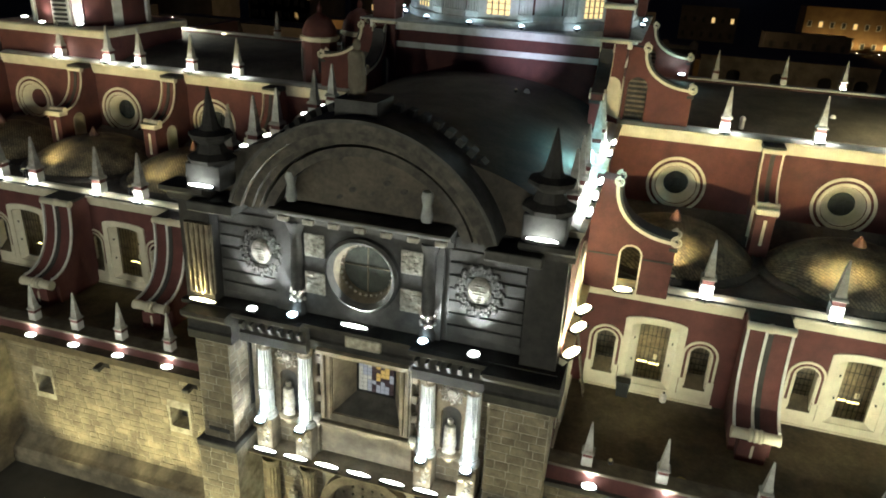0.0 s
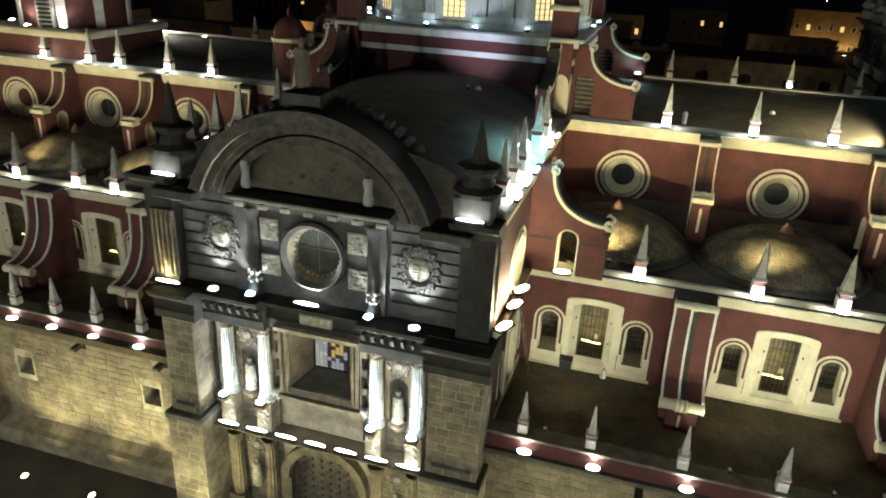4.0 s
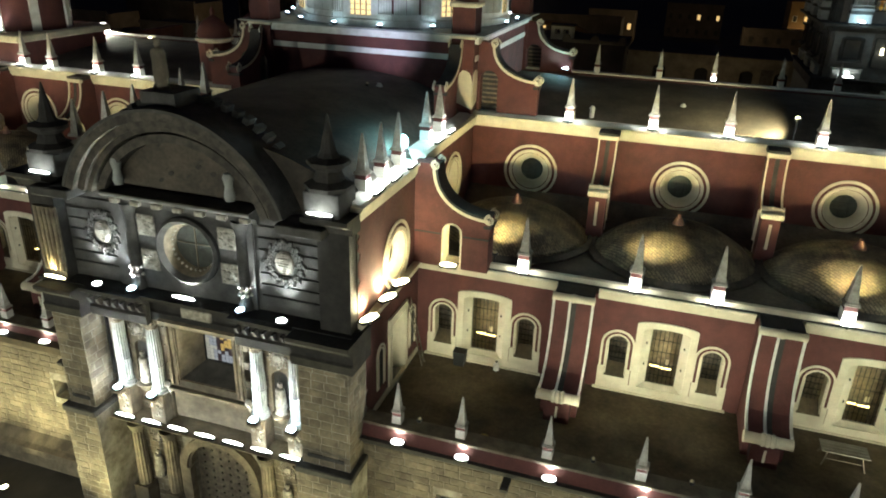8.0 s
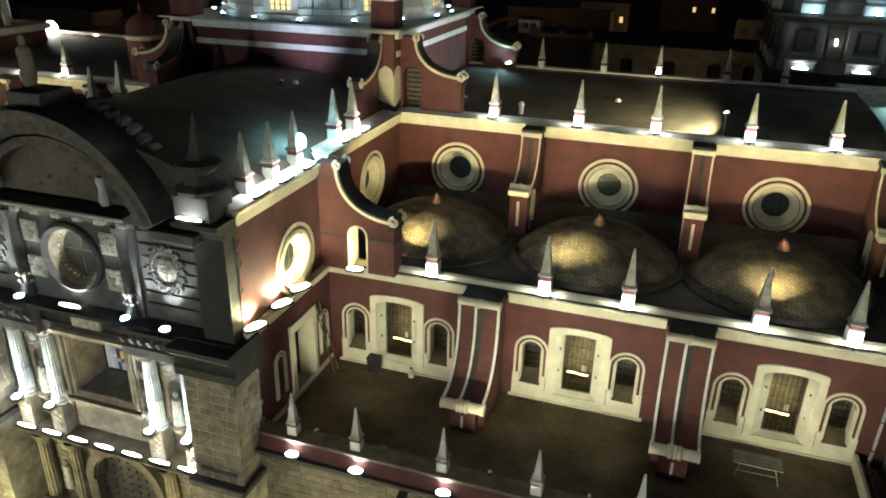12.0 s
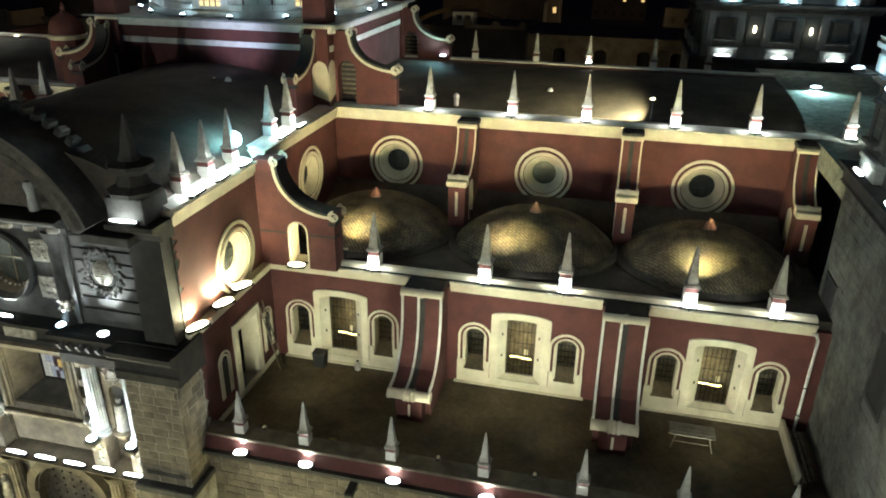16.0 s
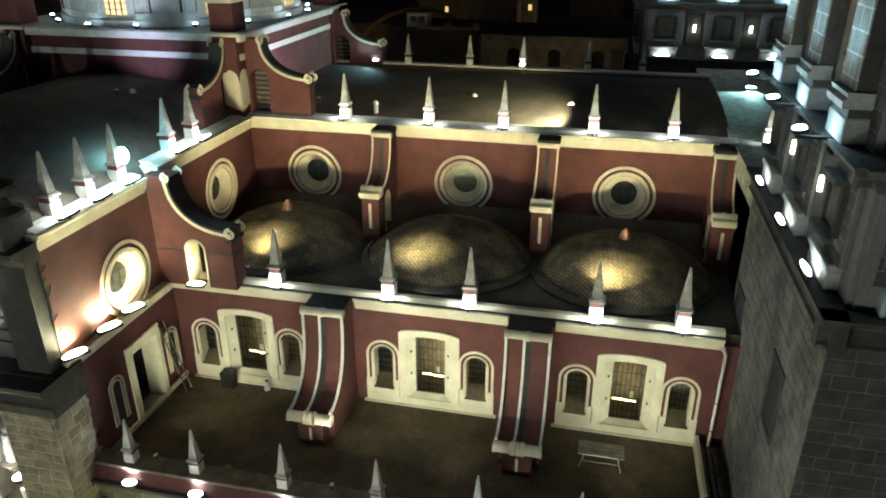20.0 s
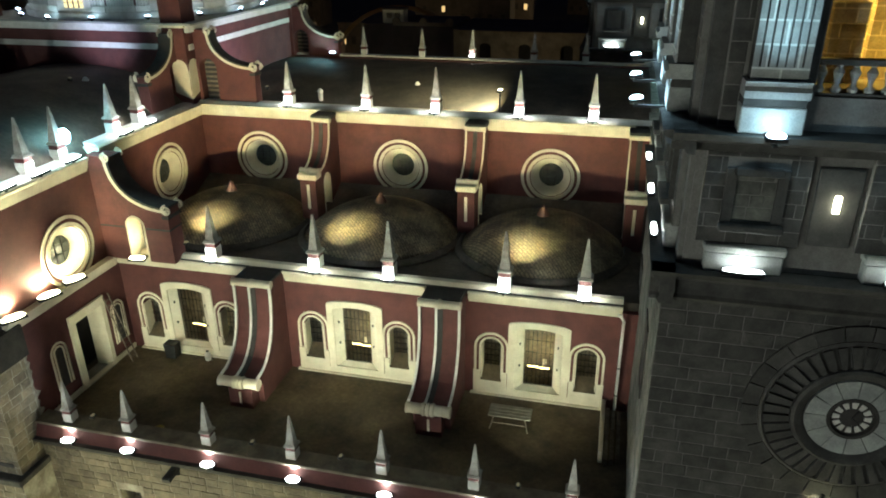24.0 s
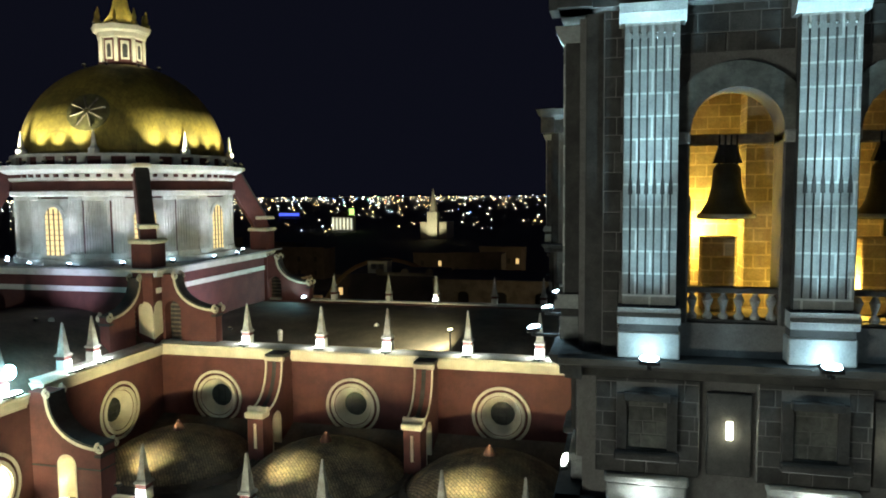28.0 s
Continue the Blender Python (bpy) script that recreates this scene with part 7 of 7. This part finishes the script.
part("spire_base", box(N(), -3.4, 3.4, -3.4, 3.4, 0, 18), CREAM, ch)
spot((-95, 405, 1), (-95, 430, 16), 9000, (1.0, 0.85, 0.5), 60)
bl_ = thing("lit_canopy", "blue-lit long canopy far off in the city", "canopy", at=(-373, 782, 0))
part("strip", box(N(), -13, 13, 0, 2, 3, 6.2), glow("blue_light", (0.1, 0.13, 1.0), 0.45), bl_)
part("wall", box(N(), -14, 14, 2, 12, 0, 6), DARKB, bl_)
tm = thing("far_temple", "floodlit building with pale columns far off", "building", at=(-197, 521, 0))
part("roof", prism(N(), [(-9, 11), (0, 16), (9, 11)], "y", 0, 8), DARKB, tm)
part("wall", box(N(), -9, 9, 1, 8, 0, 11), CREAM, tm)
# The columns glow by themselves, in place of floodlight on the stone.
LITSTONE = glow("lit_stone", (1.0, 0.9, 0.6), 0.3)
for k in range(6):
    part("lit_column", box(N(), -8.5 + k * 3.2, -7.5 + k * 3.2, 0, 1, 1, 10), LITSTONE, tm)
part("sign", box(N(), 7, 11, -1, 0, 13, 18), glow("green_sign", (0.6, 0.9, 0.15), 0.6), tm, "green lit sign")
HUES = (((1.0, 0.62, 0.22), 9), ((1.0, 0.85, 0.55), 8), ((0.8, 0.95, 1.0), 7), ((0.2, 0.35, 1.0), 5), ((0.3, 1.0, 0.5), 4), ((1.0, 0.12, 0.08), 4))
random.seed(3)
for (col_, k), count in zip(HUES, (520, 480, 220, 50, 30, 20)):
    bm = N()
    for i in range(count):
        d = random.choice((random.uniform(450, 1500), random.uniform(1100, 3800), random.uniform(1800, 3900)))
        a = random.uniform(-0.95, 0.5)
        s = d * random.uniform(0.00025, 0.0008)
        x, y = d * math.sin(a), d * math.cos(a)
        z = random.uniform(2, 9)
        box(bm, x - s * 0.6, x + s * 0.6, y - s * 0.3, y + s * 0.3, z, z + s * random.uniform(1, 2.4))
    tagged(new("city_light", mesh("city_light", bm, glow("city_glow", col_, k * 0.45))), "scattered distant city lights at night", "city lights", "", "stuff")


# ---- masonry: single blocks, last ----
def unit_block():
    """A slab one metre wide and high with chamfered face; its back at y 0, its face at -1."""
    bm = N()
    c = 0.06
    f = [bm.verts.new(p) for p in ((c, -1, c), (1 - c, -1, c), (1 - c, -1, 1 - c), (c, -1, 1 - c))]
    b = [bm.verts.new(p) for p in ((0, 0, 0), (1, 0, 0), (1, 0, 1), (0, 0, 1))]
    bm.faces.new(f)
    for i in range(4):
        bm.faces.new((f[i], b[i], b[(i + 1) % 4], f[(i + 1) % 4]))
    bmesh.ops.recalc_face_normals(bm, faces=bm.faces)
    return bm


MASON = {}


def masonry(parent, m, x0, x1, z0, z1, w, h, material, near, holes=(), proud=0.016, gap=0.036, seed=1):
    """Courses of blocks on a wall. Those inside near=(x0, x1) are single parts (300 at most), the others one joined part."""
    rng = random.Random(seed)
    me = MASON.get(material.name)
    if not me:
        me = MASON[material.name] = mesh("block", unit_block(), material)
    verts, faces, single = [], [], 0
    base = [v.co.copy() for v in me.vertices]
    polys = [tuple(p.vertices) for p in me.polygons]
    z, row = z0, 0
    while z < z1 - 0.1:
        hh = min(h * rng.uniform(0.88, 1.12), z1 - z)
        x = x0 - (w * 0.5 if row % 2 else 0) * rng.uniform(0.8, 1.1)
        while x < x1:
            ww = w * rng.uniform(0.7, 1.35)
            a, b = max(x, x0), min(x + ww, x1)
            x += ww
            for hx0, hx1, hz0, hz1 in holes:
                if z < hz1 - 0.02 and z + hh > hz0 + 0.02 and a < hx1 and b > hx0:
                    if hx0 - a > b - hx1:
                        b = min(b, hx0)
                    else:
                        a = max(a, hx1)
            if b - a < 0.1:
                continue
            t = Matrix.Translation((a + gap / 2, 0, z + gap / 2)) @ Matrix.Diagonal((b - a - gap, proud * rng.uniform(0.6, 1.3), hh - gap, 1))
            if single < 300 and near[0] <= a and b <= near[1]:
                ob = new("block", me)
                ob.parent = parent
                ob.matrix_local = m @ t
                single += 1
            else:
                k = len(verts)
                verts += [tuple(m @ t @ v) for v in base]
                faces += [tuple(i + k for i in p) for p in polys]
        z += hh
        row += 1
    if faces:
        md = bpy.data.meshes.new("block_work")
        md.from_pydata(verts, [], faces)
        md.materials.append(material)
        ob = new("block_work", md)
        ob.parent = parent
        tagged(ob, "joined courses of stone blocks", kind="stuff")


def by_name(n):
    return bpy.data.objects[n]


east_win = [(x - 0.75, x + 0.75, 4.85, 6.45) for x in (2.2, 11.5, 21.0)]
west_win = [(x - 0.75, x + 0.75, 4.85, 6.45) for x in (-23.3, -32.8, -41.5)]
masonry(by_name("wall_street_east"), Matrix.Translation((0, -8.0, 0)), -2.4, TOWER_X, 1.7, 8.5, 0.85, 0.42, STONE, (-2.4, 13.0), east_win, 0.025, 0.02, seed=2)
masonry(by_name("wall_street_west"), Matrix.Translation((0, -8.0, 0)), WEST, -20.2, 1.7, 8.5, 0.85, 0.42, STONE, (-34.0, -20.2), west_win, 0.025, 0.02, seed=3)
masonry(near_tower, Matrix.Translation((TOWER_X, -10.0, 0)), 0, TW, 2, 21.2, 1.05, 0.52, DSTONE, (0.0, 9.5), [(6.24 - math.sqrt(max(0, 2.8 ** 2 - (zz - 17.66) ** 2)), 6.24 + math.sqrt(max(0, 2.8 ** 2 - (zz - 17.66) ** 2)), zz - 0.2, zz + 0.2) for zz in [14.8 + 0.4 * q for q in range(14)]], 0.014, 0.022, seed=4)
masonry(near_tower, Matrix.Translation((TOWER_X, -10.0 + TW, 0)) @ Matrix.Rotation(radians(-90), 4, "Z"), 0, TW, 9.3, 21.2, 1.05, 0.52, PLAINSTONE, (99, 99), [(8.45, 10.35, 15.1, 18.1), (0.65, 2.55, 14.0, 17.0)], 0.02, 0.018, seed=5)
piers = [o for o in bpy.data.objects if o.name.startswith("wall_portal_pier")]
for i, (s, ob) in enumerate(zip((-1, 1), piers)):
    a, b = xs(s, *PIER[s])
    masonry(ob, Matrix.Translation((0, -10.2, 0)), a, b, 7.75, 13.4, 0.8, 0.45, STONE, (a, b), seed=6 + i)
    masonry(ob, Matrix.Translation((a, -8.2, 0)) @ Matrix.Rotation(radians(-90), 4, "Z") if s > 0 else Matrix.Translation((b, -10.2, 0)) @ Matrix.Rotation(radians(90), 4, "Z"), 0, 2.0, 7.75, 13.4, 0.8, 0.45, STONE, (0, 2.1), seed=8 + i)
    if s > 0:
        masonry(ob, Matrix.Translation((b, -10.2, 0)) @ Matrix.Rotation(radians(90), 4, "Z"), 0, 1.9, 7.75, 13.4, 0.8, 0.45, STONE, (0, 2.0), seed=11)

door_hole = [(PX - 2.6, PX + 2.6, 0, 6.6), (PX - 2.4, PX + 2.4, 7.0, 13.6), (PX - 5.0, PX - 3.5, 8.4, 13.4), (PX + 3.5, PX + 5.0, 8.4, 13.4)]
masonry(by_name("wall_portal_lower"), Matrix.Translation((0, -8.2, 0)), PX - 6.35, PX + 6.35, 0, 13.4, 0.8, 0.45, STONE, (PX - 6.35, PX + 6.35), door_hole, 0.016, 0.034, seed=12)
for i, (s, ob) in enumerate(zip((-1, 1), [o for o in bpy.data.objects if o.name.startswith("wall_pier_foot")])):
    a, b = xs(s, PIER[s][0] - 0.2, PIER[s][1] + 0.2)
    masonry(ob, Matrix.Translation((0, -10.5, 0)), a, b, 0, 7.35, 0.8, 0.45, STONE, (a, b), seed=14 + i)

for fi, fm in enumerate((Matrix.Translation((TOWER_X, -10.0, 0)), Matrix.Translation((TOWER_X, -10.0 + TW, 0)) @ Matrix.Rotation(radians(-90), 4, "Z"))):
    windows = [(c - 0.84, c + 0.84, 23.72, 25.7) for c in PIL]
    for c in PIL:
        masonry(near_tower, fm @ Matrix.Translation((0, 0.12, 0)), c - 1.45, c + 1.45, 23.2, 26.05, 0.7, 0.45, DSTONE, (c - 1.45, c + 1.45), windows, 0.014, 0.028, seed=20 + fi)
        # Infill blocks lighter than the wall, to paint the lamp light from below.
        masonry(near_tower, fm @ Matrix.Translation((0, 0.06, 0)), c - 0.56, c + 0.56, 24.0, 25.4, 0.55, 0.42, PLAINSTONE, (c - 0.56, c + 0.56), (), 0.012, 0.03, seed=40 + fi)
    lo, hi = 0.92, TW - 0.92
    cut = [(a - 1.92, a + 1.92, 32.6, 35.0) for a in ARCHES] + [(a - 1.62, a + 1.62, 27.0, 32.9) for a in ARCHES] + [(c - 0.74, c + 0.74, 26.8, 36.5) for c in PIL]
    masonry(near_tower, fm @ Matrix.Translation((0, 0.2, 0)), lo, hi, 26.8, 36.5, 0.62, 0.55, DSTONE, (lo, hi), cut, 0.014, 0.028, seed=30 + fi)
